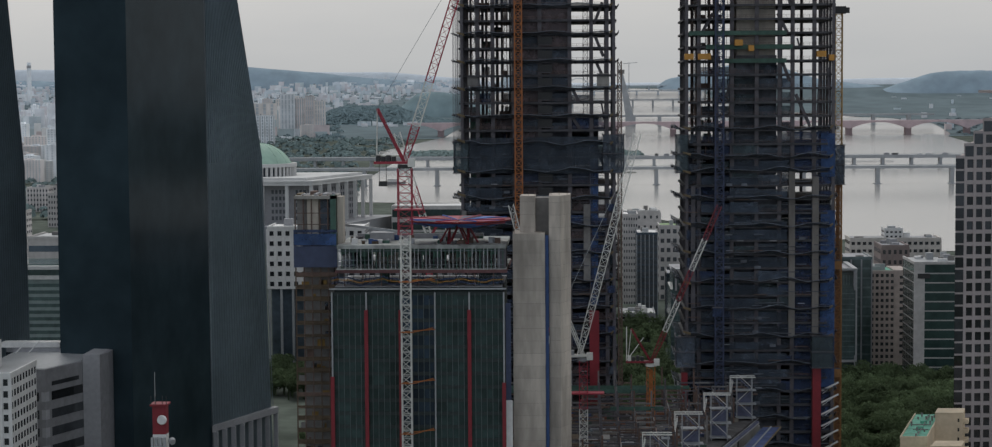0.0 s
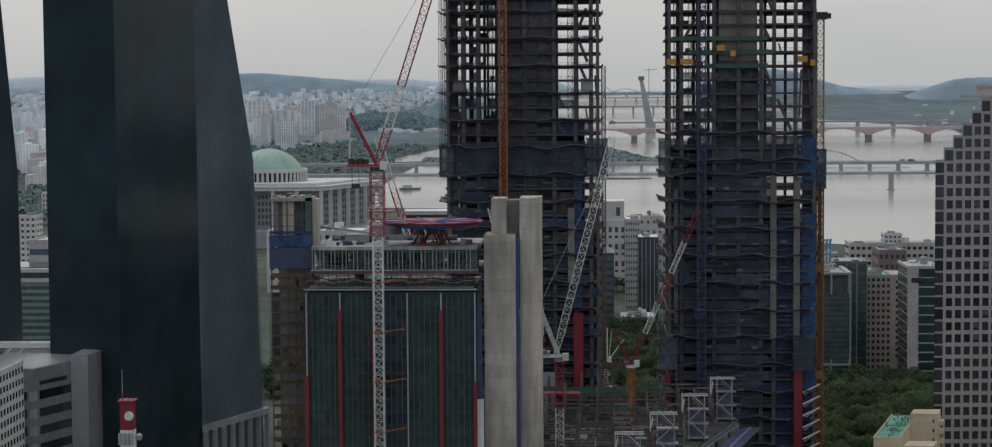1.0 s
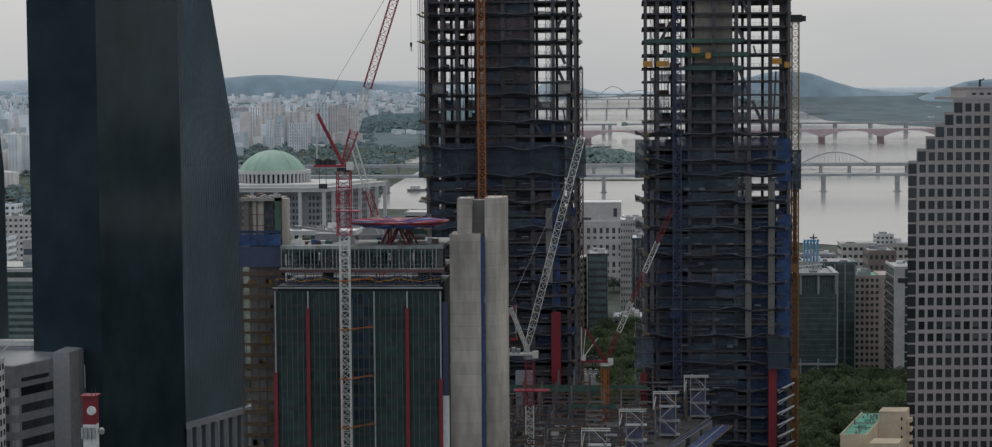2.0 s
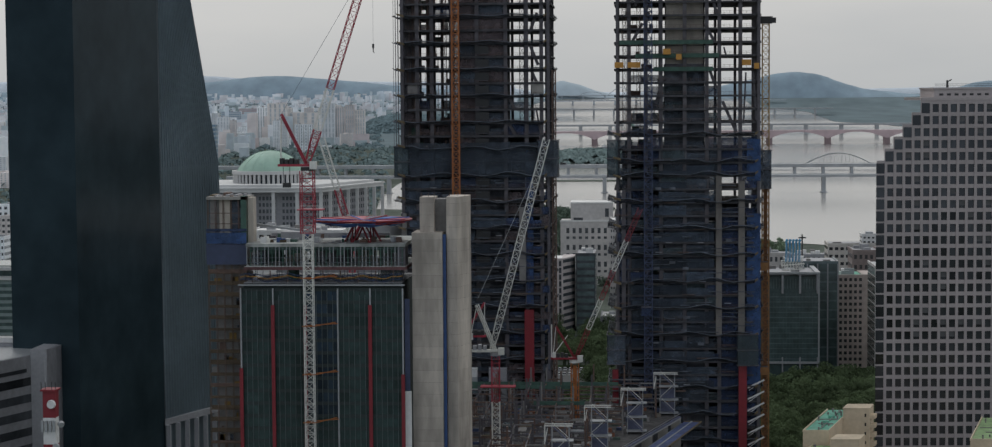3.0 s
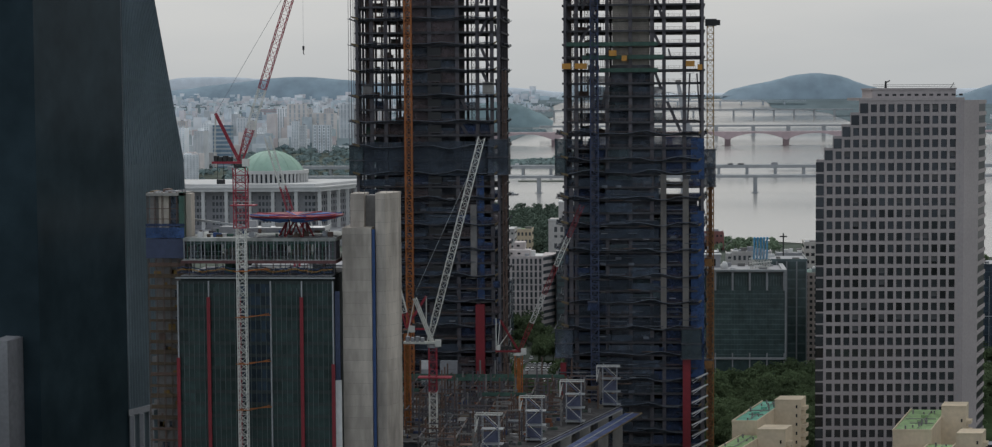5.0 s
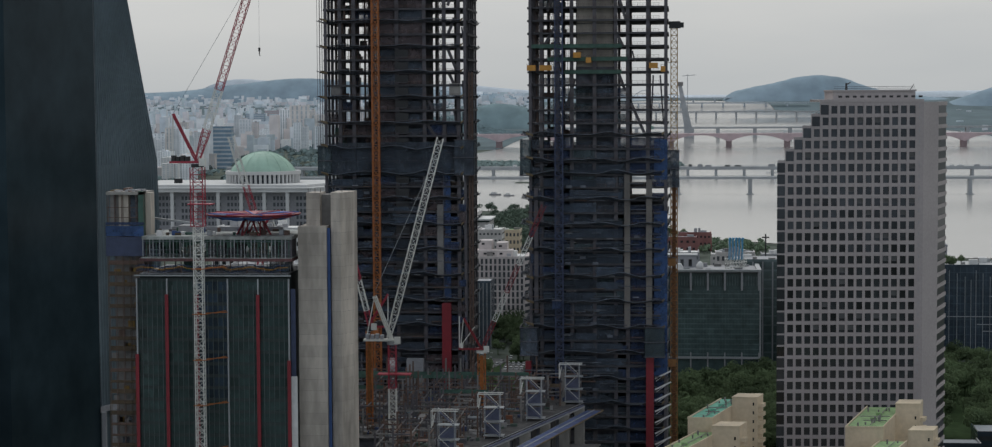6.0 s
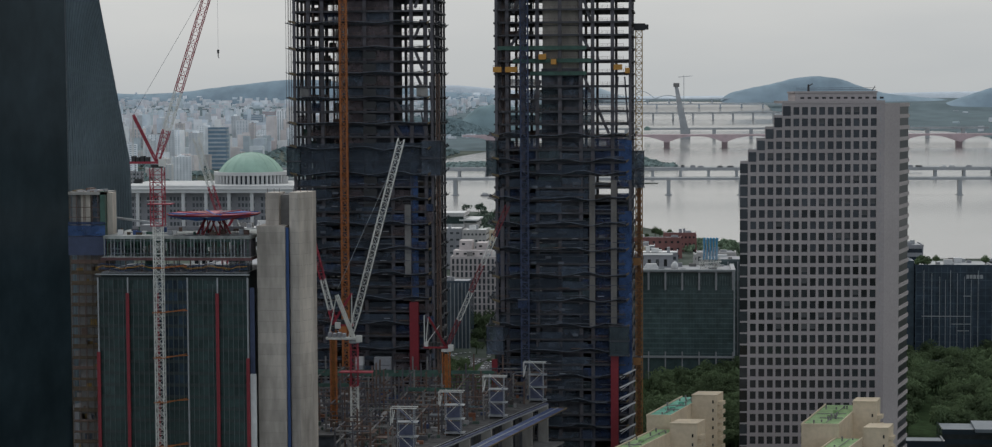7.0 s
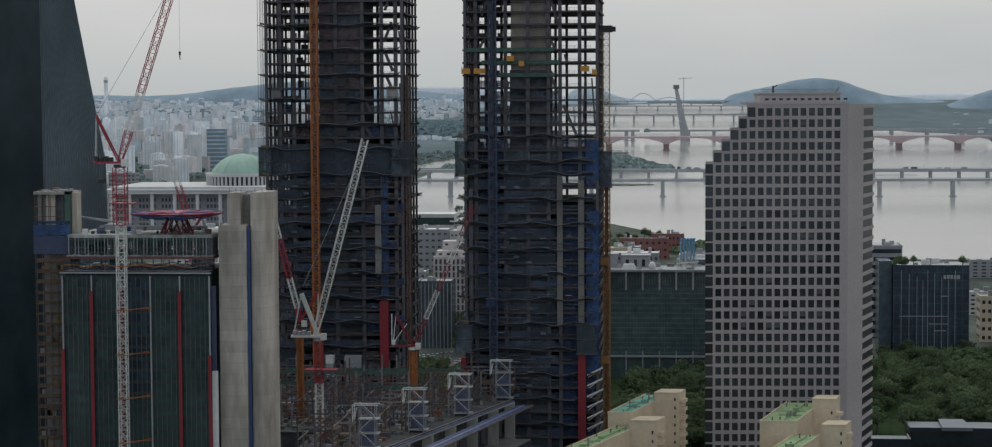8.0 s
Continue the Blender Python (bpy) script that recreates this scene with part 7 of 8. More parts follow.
for r in range(10):
    z = 48.4 - r * 5.3
    p0, p1, q0, q1 = lerp(GB0, GB1, 0.16), lerp(GB0, GB1, 0.985), lerp(GBL, GB0, 0.1), lerp(GBL, GB0, 0.90)
    part("window_band", Shape().prism([(p0[0] + 0.1, p0[1] - 0.05), (p1[0] + 0.1, p1[1] - 0.05), (p1[0] - 0.4, p1[1] + 0.2), (p0[0] - 0.4, p0[1] + 0.2)], z - 2.6, z), WINDOW, gb)
    part("window_band", Shape().prism([(q0[0], q0[1] - 0.1), (q1[0], q1[1] - 0.1), (q1[0], q1[1] + 0.3), (q0[0], q0[1] + 0.3)], z - 2.6, z), WINDOW, gb)
    part("corner_pier", Shape().prism([(GB0[0] - 1.2, GB0[1] + 0.1), (GB0[0] + 0.1, GB0[1] - 0.2), (GB0[0] + 0.75, GB0[1] + 1.6), (GB0[0] + 0.2, GB0[1] + 1.8)], z - 2.7, z + 0.1), PAINT_GREY, gb)
p0, p1 = lerp(GB0, GB1, 0.17), lerp(GB0, GB1, 0.88)
part("window_slot", Shape().prism([(p0[0] + 0.1, p0[1] - 0.05), (p1[0] + 0.1, p1[1] - 0.05), (p1[0] - 0.4, p1[1] + 0.2), (p0[0] - 0.4, p0[1] + 0.2)], 50.1, 51.3), WINDOW, gb)
part("roof_rim", Shape().prism([(-177.4, 577.2), (-158.0, 573.0), (-151.6, 590.2), (-151.6, 611), (-177.4, 611)], 55.2, 55.35), METAL_LIGHT, gb, "pale flat roof")
part("parapet", Shape().prism([(-178, 610.6), (-151, 610.6), (-151, 611.4), (-178, 611.4)], 55.2, 56.4), PAINT_GREY, gb)
part("canopy", Shape().box(-182, 611, 56.6, -163.4, 616, 58.2), PAINT_WHITE, gb, "bright white flat canopy")
part("roof_frame", Shape().beam((-176, 606, 55.5), (-173, 608, 59), 0.3).beam((-172, 606, 55.5), (-169, 608, 59), 0.3), PAINT_WHITE, gb)

mast = thing("radio_mast", "red and white banded steel radio mast with dish antennas", "radio mast", (-86.0, 397, 0))
for z0, z1, m in ((0, 55.8, PAINT_WHITE), (55.8, 61.6, RED), (61.6, 67.4, PAINT_WHITE), (67.4, 73.2, RED)):
    part("band", Shape().prism([(-87.3, 395.5), (-84.6, 395.5), (-84.6, 398.2), (-87.3, 398.2)], z0, z1), m, mast)
part("top_deck", Shape().box(-87.7, 395.0, 73.2, -84.2, 398.7, 73.6), RED, mast)
for x in (-87.5, -86.6, -85.2, -84.4):
    part("rail_post", Shape().beam((x, 395.3, 73.6), (x, 395.3, 75.2), 0.12), BLACK, mast)
part("whip", Shape().tube((-86.8, 396, 73.6), (-86.8, 396, 80.0), 0.09, 0.05, 6), METAL_LIGHT, mast)
part("dish", Shape().tube((-85.3, 395.2, 70.4), (-85.3, 394.6, 70.4), 1.0, 0.85, 20), PAINT_WHITE, mast, "white dish antenna")
part("dish", Shape().tube((-83.6, 396.2, 66.0), (-83.3, 395.6, 65.8), 0.75, 0.6, 16), METAL_LIGHT, mast, "grey dish antenna")
part("dish", Shape().tube((-84.4, 395.2, 61.2), (-84.4, 394.7, 61.2), 0.8, 0.7, 16), METAL_LIGHT, mast, "grey dish antenna")
for k in range(4):
    part("antenna_box", Shape().box(-87.6 + k * 0.85, 394.9, 64.4, -87.1 + k * 0.85, 395.3, 66.8), METAL_LIGHT, mast)

# ---- stepped apartment blocks with green roofs ----
def apartments(label, steps, seed):
    """Stepped slab blocks, each (x, y, skew, width, depth, top, house x, house y, house width, house top, roof paint)."""
    rr = random.Random(seed)
    t = thing("apartment_block", label, "apartment block", (steps[0][0], steps[0][1], 0), "apartment blocks with green roofs")
    for x, y, sk, w, d, top, hx_, hy_, hw, ht, roof in steps:
        P = lambda a, b: (x + a + b * sk, y + b)
        b = part("wall", Shape().prism([P(0, 0), P(w, 0), P(w, d), P(0, d)], 0, top), PAINT_BEIGE, t)
        part("roof_surface", Shape().prism([P(0.3, 0.3), P(w - 0.3, 0.3), P(w - 0.3, d - 0.3), P(0.3, d - 0.3)], top, top + 0.12), roof, b, "green waterproofed roof")
        for pts in ([P(-0.1, -0.1), P(w + 0.1, -0.1), P(w + 0.1, 0.2), P(-0.1, 0.2)], [P(-0.1, 0.2), P(0.2, 0.2), P(0.2, d), P(-0.1, d)], [P(w - 0.2, 0.2), P(w + 0.1, 0.2), P(w + 0.1, d), P(w - 0.2, d)]):
            part("parapet", Shape().prism(pts, top - 0.1, top + 0.5), PAINT_BEIGE, b)
        q = 8 * sk
        part("lift_house", Shape().prism([(hx_, hy_), (hx_ + hw, hy_), (hx_ + hw + q, hy_ + 8), (hx_ + q, hy_ + 8)], 0, ht), PAINT_BEIGE, b, "tall beige stair house")
        part("house_cap", Shape().prism([(hx_ - 0.15, hy_ - 0.15), (hx_ + hw + 0.15, hy_ - 0.15), (hx_ + hw + q, hy_ + 8.1), (hx_ + q, hy_ + 8.1)], ht, ht + 0.25), PAINT_BEIGE, b)
        for f in range(14):
            z = 0.8 + f * 2.8
            if z < ht - 3:
                part("balcony", Shape().prism([(hx_ + hw, hy_ + 1.2), (hx_ + hw + 1.8, hy_ + 1.2), (hx_ + hw + 2.8, hy_ + 5), (hx_ + hw + 1, hy_ + 5)], z, z + 1.15), PAINT_BEIGE, b)
                part("stair_window", Shape().box(hx_ + hw - 1.5, hy_ - 0.05, z + 0.8, hx_ + hw - 1.0, hy_ + 0.1, z + 1.8), WINDOW, b)
                part("side_window", Shape().box(hx_ + hw - 0.05, hy_ + 1.6, z + 1.2, hx_ + hw + 0.25, hy_ + 4.4, z + 2.5), WINDOW, b)
        for k in range(12):
            a, c = rr.uniform(1.0, w - 1.0), rr.uniform(2, d - 2)
            p = P(a, c)
            part("vent", Shape().tube((p[0], p[1], top + 0.1), (p[0], p[1], top + rr.uniform(0.7, 1.6)), 0.22, 0.3, 8), CONCRETE_DARK, b)
        part("roof_pipe", Shape().beam((*P(w * 0.62, 3), top + 0.5), (*P(w * 0.62, d - 3), top + 0.5), 0.2).beam((*P(1, d * 0.5), top + 0.4), (*P(w - 1, d * 0.5), top + 0.4), 0.25).beam((*P(w * 0.3, d * 0.3), top + 0.4), (*P(w - 0.8, d * 0.3), top + 0.4), 0.25), CONCRETE_DARK, b)
        for k in range(2):
            p = P(w * 0.55, d * (0.35 + 0.25 * k))
            part("roof_hatch", Shape().box(p[0] - 0.9, p[1] - 0.7, top + 0.1, p[0] + 0.9, p[1] + 0.7, top + 1.0), roof, b)
    return t


apartments("beige stepped apartment block with teal-green roofs", [(88.9, 559, 0.27, 7.5, 40, 37.5, 102.9, 583, 8.0, 40.5, ROOF_TEAL), (72.7, 500, 0.327, 6.9, 58, 33.5, 96.1, 551, 8.2, 36.5, ROOF_GREEN)], 5)
apartments("beige stepped apartment block with yellow-green roofs", [(135.9, 551.2, 0.25, 11.2, 40, 36.5, 153.3, 576, 7.4, 40.0, ROOF_GREEN), (130.4, 500, 0.31, 8.0, 51, 32.5, 154.7, 552.8, 7.3, 35.5, ROOF_GREEN)], 6)
BRICK_RED = make("brick_red_cladding", (0.25, 0.11, 0.10), 0.8, grain=0.2)
for x0, x1, y, z1 in ((62, 97, 1400, 33.4), (84, 108, 1450, 33.4)):
    office("brick_red_block", "low brick-red block by the river bank", x0, x1, y, y + 14, 18, z1, BRICK_RED, WINDOW, 3, 8, 0.4, 0.3, "grid", PAINT_GREY, 3, int(x0))
office("low_flat_roof", "low dark flat-roofed hall with pale roof trim", 199, 245, 716, 735, 0, 7.4, GLASS_DARK, WINDOW, 2, 14, 0.7, 0.5, "band", METAL_FIN, 0, 40)
part("raised_roof", Shape().prism([(211, 713), (222.5, 713), (221.5, 734), (212, 734)], 7.7, 9.0), METAL_FIN, bpy.data.objects["low_flat_roof"], "raised middle bay of the roof")
office("low_flat_roof", "low dark flat-roofed hall with pale roof trim", 179, 197, 694, 706, 0, 6.6, GLASS_DARK, WINDOW, 1, 8, 0.7, 0.5, "band", METAL_FIN, 0, 41)

office("grey_office", "low grey block with a bright flat roof", 69, 96, 1060, 1082, 5, 48.6, PAINT_GREY, WINDOW_DIM, 10, 9, 0.5, 0.4, "grid", PAINT_WHITE, 4, 130)

for k, (x, y, w_, h_, m) in enumerate(((96, 1150, 20, 14, PAINT_STONE), (120, 1200, 24, 15, PAINT_GREY), (146, 1180, 18, 14, PAINT_BEIGE), (106, 1280, 28, 15, PAINT_STONE), (140, 1300, 24, 13, PAINT_GREY))):
    office("low_block", "low pale block behind the glass office", x, x + w_, y, y + 20, ground_z(y), ground_z(y) + h_, m, WINDOW_DIM, 4, 7, 0.5, 0.4, "grid", rr.choice([PAINT_GREY, METAL_LIGHT]), 8, 150 + k)

spire = thing("rooftop_cross", "thin dark rooftop cross", "cross", (137, 1165, 30))
part("upright", Shape().box(136.6, 1164.8, 24, 137.4, 1165.2, 52.6), BLACK, spire)
part("arm", Shape().box(134.8, 1164.75, 50.2, 139.2, 1165.25, 51.0), BLACK, spire)


# ---- the street between the towers, with parked cars ----
setting("road", Shape().prism([(-34, 860), (-22, 860), (14, 1060), (2, 1060)], 0.3, 0.45), ASPHALT, "grey asphalt street lined with parked cars", "road")
car = thing("car", "small parked car on the asphalt street", "car", (0, 0, 0.45), "parked cars")
CAR_PAINT = make("car_paint", (0.6, 0.6, 0.6), 0.3, 0.0, piece=0.45)
part("body", Shape().prism([(-0.9, -2.2), (0.9, -2.2), (0.9, 2.2), (-0.9, 2.2)], 0.75, 1.3, [(-0.85, -2.1), (0.85, -2.1), (0.85, 2.1), (-0.85, 2.1)]), CAR_PAINT, car)
cabin = part("cabin", Shape().prism([(-0.8, -1.3), (0.8, -1.3), (0.8, 1.4), (-0.8, 1.4)], 1.3, 1.9, [(-0.65, -0.8), (0.65, -0.8), (0.65, 1.0), (-0.65, 1.0)]), WINDOW, car, "dark glazed cabin")
part("roof", Shape().box(-0.66, -0.8, 1.9, 0.66, 1.0, 1.96), CAR_PAINT, cabin)
for xx in (-0.85, 0.85):
    for yy in (-1.35, 1.35):
        part("wheel", Shape().tube((xx - 0.1, yy, 0.77), (xx + 0.1, yy, 0.77), 0.32, 0.32, 12), BLACK, car)
car.location = (-26, 905, 0.0)
rr = random.Random(44)
for k in range(20):
    q = rr.random()
    side = rr.choice([1.6, 10.2])
    copy_thing(car, pose(-34 + 36 * q + side, 860 + 200 * q, 0.0, 0, 0, -10 + rr.uniform(-3, 3)))

setting("car_park", Shape().prism([(-3, 886), (19, 886), (19, 962), (-3, 962)], 0.3, 0.46), ASPHALT, "grey asphalt car park among trees", "car park")
setting("parking_lane", Shape().prism([(-33, 952), (-8, 958), (-8, 1000), (-33, 1000)], 0.25, 0.4), ASPHALT, "grey asphalt parking lane before the finned office", "road")
for k in range(11):
    copy_thing(car, pose(-31 + 2.2 * k, 974 + 2.2 * k - 0.6 * (k % 2), 0.0, 0, 0, 40 + rr.uniform(-4, 4)))
for k in range(20):
    copy_thing(car, pose(-1 + 2.6 * (k % 7) + rr.uniform(-0.2, 0.2), (900, 938, 955)[k // 7] + rr.uniform(-0.4, 0.4), 0.02, 0, 0, rr.uniform(-3, 3)))

# ---- bridges over the river ----
def bridge(name, label, y, x0, x1, deck_z, depth, width, piers, pier_w, material, haunch=0.0, rail=True, category="bridge", pm=None, yb=None):
    t = thing(name, label, category, ((x0 + x1) / 2, y, ground_z(y)))
    yb = y if yb is None else yb
    Y = lambda x: y + (yb - y) * (x - x0) / (x1 - x0)
    xs_ = sorted(piers)
    s = Shape()
    n = int((x1 - x0) / 6)
    for i in range(n + 1):
        x = x0 + (x1 - x0) * i / n
        d = depth
        if haunch:
            q = min(abs(x - p) for p in xs_) / ((xs_[1] - xs_[0]) / 2)
            d = depth + haunch * max(0.0, 1 - q) ** 2.2
        s.v += [(x, Y(x), deck_z - d), (x, Y(x) + width, deck_z - d), (x, Y(x) + width, deck_z), (x, Y(x), deck_z)]
        if i:
            a, c = 4 * i - 4, 4 * i
            s.f += [(a + k, c + k, c + (k + 1) % 4, a + (k + 1) % 4) for k in range(4)]
    s.f += [(3, 2, 1, 0), (4 * n, 4 * n + 1, 4 * n + 2, 4 * n + 3)]
    part("deck", s, material, t)
    if rail:
        part("railing", Shape().beam((x0, Y(x0), deck_z + 1.0), (x1, Y(x1), deck_z + 1.0), 0.35), material, t)
    for x in piers:
        z0 = ground_z(Y(x)) - 0.5
        p = part("pier", Shape().box(x - pier_w / 2, Y(x) + 1, z0, x + pier_w / 2, Y(x) + width - 1, deck_z - depth), pm or BRIDGE, t)
        part("footing", Shape().box(x - pier_w * 0.9, Y(x), z0, x + pier_w * 0.9, Y(x) + width, z0 + 1.6), pm or BRIDGE, p)
    return t


b1 = bridge("road_bridge", "near grey girder bridge on slender piers", 2165, -420, 900, 47.5, 3.0, 12, [81 + 79.7 * k for k in range(-6, 11)], 4.2, BRIDGE)
b2 = bridge("road_bridge", "second grey girder bridge behind the near one", 2560, -520, 1000, 45.0, 4.2, 14, [20 + 36.5 * k for k in range(-14, 26)], 3.5, BRIDGE)
for k in range(40):
    x = -500 + k * 38
    part("lamp_post", Shape().beam((x, 2561, 45), (x, 2561, 51), 0.3), BRIDGE, b2)
rr = random.Random(91)
for k in range(14):
    x = rr.uniform(-200, 560)
    part("vehicle", Shape().box(x, 2562, 45.0, x + rr.uniform(4, 9), 2564, 45 + rr.uniform(1.6, 3.2)), rr.choice([PAINT_WHITE, PAINT_GREY, BLACK]), b2)
arch = thing("arch_footbridge", "pale steel arch footbridge", "bridge", (305, 2700, ground_z(2700)))
s = Shape()
for dy in (0, 6):
    prev = None
    for i in range(25):
        q = i / 24
        cur = (258 + 100 * q, 2700 + dy, 37 + 17.5 * math.sin(math.pi * q))
        if prev:
            s.beam(prev, cur, 1.1)
        prev = cur
part("arch_rib", s, METAL_LIGHT, arch)
for i in range(1, 20):
    q = i / 20
    part("hanger", Shape().beam((258 + 100 * q, 2700, 37), (258 + 100 * q, 2700, 37 + 17.5 * math.sin(math.pi * q)), 0.35), METAL_LIGHT, arch)
part("deck", Shape().box(200, 2700, 35.6, 420, 2706, 37.2), METAL_LIGHT, arch)
bridge("red_bridge", "dull red haunched girder bridge", 3766, -330, 1150, 66.0, 3.4, 20, [-47 + 110 * k for k in range(-2, 11)], 11, BRIDGE_RED, 13.0, pm=make("red_grey_pier", (0.27, 0.2, 0.2), 0.85, bump=0))
b4 = bridge("pylon_bridge", "grey bridge under construction with a leaning pylon", 3985, 24, 700, 75.2, 3.6, 16, [96, 156, 230, 300, 370, 440, 510, 580, 650], 7, BRIDGE)
# formwork green has haze painted in
part("form_traveller", Shape().box(15, 3984, 70.5, 27, 4002, 76.5).box(18, 3986, 76.5, 24, 4000, 78.5), make("hazy_green_formwork", (0.20, 0.30, 0.26), 0.8, bump=0), b4, "green formwork carriage at the deck end")
bridge("approach_bridge", "unfinished grey bridge approach ending over the river", 3985, -200, 6, 75.2, 3.6, 16, [-150, -80, -21, -8], 7, BRIDGE)
part("pylon", Shape().prism([(88, 3984), (108, 3984), (108, 4000), (88, 4000)], 52, 74).prism([(88, 3986), (104, 3986), (104, 3998), (88, 3998)], 74, 158, [(76.5, 3988), (83.5, 3988), (83.5, 3996), (76.5, 3996)]), BRIDGE, b4, "leaning grey concrete pylon")
part("pylon_head", Shape().box(74, 3986, 158, 86, 3998, 166), CONCRETE_DARK, b4)
part("pylon_crane", Shape().beam((95, 3990, 74), (95, 3990, 181), 1.2).beam((84, 3990, 178), (112, 3990, 180), 1.0), BRIDGE, b4)
bridge("far_bridge", "distant low grey bridge", 4470, -260, 470, 103.0, 2.6, 14, [-245 + 45 * k for k in range(16)], 4, BRIDGE)
# bridge concrete again, paler and bluer to paint in the haze
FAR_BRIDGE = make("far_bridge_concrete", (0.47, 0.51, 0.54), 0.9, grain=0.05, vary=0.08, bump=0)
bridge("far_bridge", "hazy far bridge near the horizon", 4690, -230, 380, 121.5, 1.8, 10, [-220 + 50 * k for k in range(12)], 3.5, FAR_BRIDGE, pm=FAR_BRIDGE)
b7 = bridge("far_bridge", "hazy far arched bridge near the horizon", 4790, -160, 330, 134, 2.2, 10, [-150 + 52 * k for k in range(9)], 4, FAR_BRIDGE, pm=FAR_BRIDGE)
s = Shape()
for a in (-108, -38, 24):
    prev = None
    for i in range(13):
        q = i / 12
        cur = (a + 62 * q, 4788, 134 + (18 if a == -38 else 8) * math.sin(math.pi * q))
        if prev:
            s.beam(prev, cur, 1.6)
        prev = cur
part("arch_rib", s, FAR_BRIDGE, b7)


# ---- trees ----
def tangent(v, rr):
    """A way along a crown's skin at the outward direction v, tilted a little as leaves are."""
    u = Vector((rr.gauss(0, 1), rr.gauss(0, 1), rr.gauss(0, 1)))
    u = u - v * u.dot(v) * rr.uniform(0.6, 1.0)
    return u.normalized() if u.length > 1e-3 else Vector((1, 0, 0))


def tree_mesh(seed, h, r, lobes, leaves, leaf, mat_, flat=0.8):
    """A tapered trunk with limbs, and a crown of many small leaf clumps."""
    rr = random.Random(seed)
    tr = Shape().tube((0, 0, 0), (0.1, 0, h * 0.55), h * 0.035, h * 0.018, 7)
    cs = []
    for k in range(lobes):
        a = 2 * math.pi * k / lobes + rr.uniform(-0.4, 0.4)
        d = r * rr.uniform(0.25, 0.72) if k else 0
        cz = h * rr.uniform(0.55, 0.82) if k else h * 0.85
        c = (d * math.cos(a), d * math.sin(a), cz, r * rr.uniform(0.38, 0.6))
        cs.append(c)
        tr.tube((0.05, 0, h * rr.uniform(0.3, 0.5)), (c[0], c[1], c[2]), h * 0.014, h * 0.005, 5)
    cr = Shape()
    for _ in range(leaves):
        cx, cy, cz, cr_ = rr.choice(cs)
        v = Vector((rr.gauss(0, 1), rr.gauss(0, 1), rr.gauss(0, 1))).normalized()
        q = cr_ * (0.72 + 0.36 * rr.random())
        p = Vector((cx, cy, cz)) + Vector((v.x * q, v.y * q, v.z * q * flat))
        u = tangent(v, rr)
        w = v.cross(u)
        e = leaf * rr.uniform(0.6, 1.4)
        a, b = u * e, w * e * 0.8
        n = v * e * 0.45
        cr.face(tuple(p - a), tuple(p - b + n * 0.3), tuple(p + a), tuple(p + b + n))
    return tr.mesh("trunk", BARK), cr.mesh("crown", mat_)


TREES = [tree_mesh(100 + i, hh, rad, lb, 1000, 0.46, LEAF) for i, (hh, rad, lb) in enumerate(((11, 5.2, 7), (9, 4.4, 6), (13, 5.6, 8), (8, 4.8, 6), (12, 4.2, 7)))]


def plant(x, y, z, size, rr, label="leafy green park tree", group="park trees"):
    tm, cm = rr.choice(TREES)
    t = thing("tree", label, "tree", (x, y, z), group)
    for nm, me in (("trunk", tm), ("crown", cm)):
        ob = new(nm, me)
        ob.parent = t
    t.scale = (size * rr.uniform(0.9, 1.15), size * rr.uniform(0.9, 1.15), size * rr.uniform(0.85, 1.15))
    t.rotation_euler = (0, 0, rr.uniform(0, 6.28))
    return t


rr = random.Random(5)
n = 0
GROVE = []
while n < 720:
    y = rr.uniform(700, 898)
    x = rr.uniform(0.10 * y + 2, 0.345 * y + 30)
    if y < 745 and 170 < x < 250:
        continue
    n += 1
    if n % 10 == 0:
        plant(x, y, 0, rr.uniform(0.75, 1.25), rr)
    else:
        GROVE.append((x, y, rr.uniform(0.7, 1.2)))
for k in range(30):
    plant(rr.uniform(-40, 38), rr.uniform(700, 890), 0, rr.uniform(0.7, 1.15), rr, "leafy street tree between the towers", "street trees")
for k in range(330):
    x, y = rr.uniform(-45, 62), rr.uniform(720, 898)
    if not (-8 < x < 19 and y > 850):
        GROVE.append((x, y, rr.uniform(0.7, 1.15)))
for k in range(260):
    y = rr.uniform(880, 1050)
    x = rr.uniform(-30, 38)
    if abs(x + 28 - 36 * (y - 860) / 200) > 9 and not (-8 < x < 19 and 880 < y < 962) and not (x < -5 and y < 1024):
        GROVE.append((x, y, rr.uniform(0.8, 1.25)))
for k in range(16):
    GROVE.append((rr.uniform(-12, 3), rr.uniform(985, 1045), rr.uniform(0.7, 1.1)))
for k in range(12):
    GROVE.append((rr.uniform(-32, -8), rr.uniform(925, 950), rr.uniform(0.35, 0.5)))
for k in range(46):
    GROVE.append((rr.uniform(-156, -112), rr.uniform(860, 934), rr.uniform(0.7, 1.1)))
for k in range(150):
    GROVE.append((rr.uniform(186, 318), rr.uniform(896, 980), rr.uniform(0.7, 1.15)))
for k in range(20):
    plant(rr.uniform(-104, -74), rr.uniform(590, 830), 0, rr.uniform(0.8, 1.3), rr, "leafy street tree beside the hotel", "street trees")
for k in range(8):
    plant(rr.uniform(219.5, 231) if k < 6 else rr.uniform(247, 256), rr.uniform(987, 992), 48.0, rr.uniform(0.34, 0.5), rr, "small roof garden tree", "roof trees")
for k in range(14):
    plant(rr.uniform(28, 90), rr.uniform(1545, 1580), ground_z(1560) - 0.5, rr.uniform(0.45, 0.7), rr, "tree on the river bank", "bank trees")
BANK, SLOPE = [], []
for k in range(150):
    y = rr.uniform(1180, 1880)
    BANK.append((rr.uniform(-120, 30), y, rr.uniform(0.6, 1.0)))
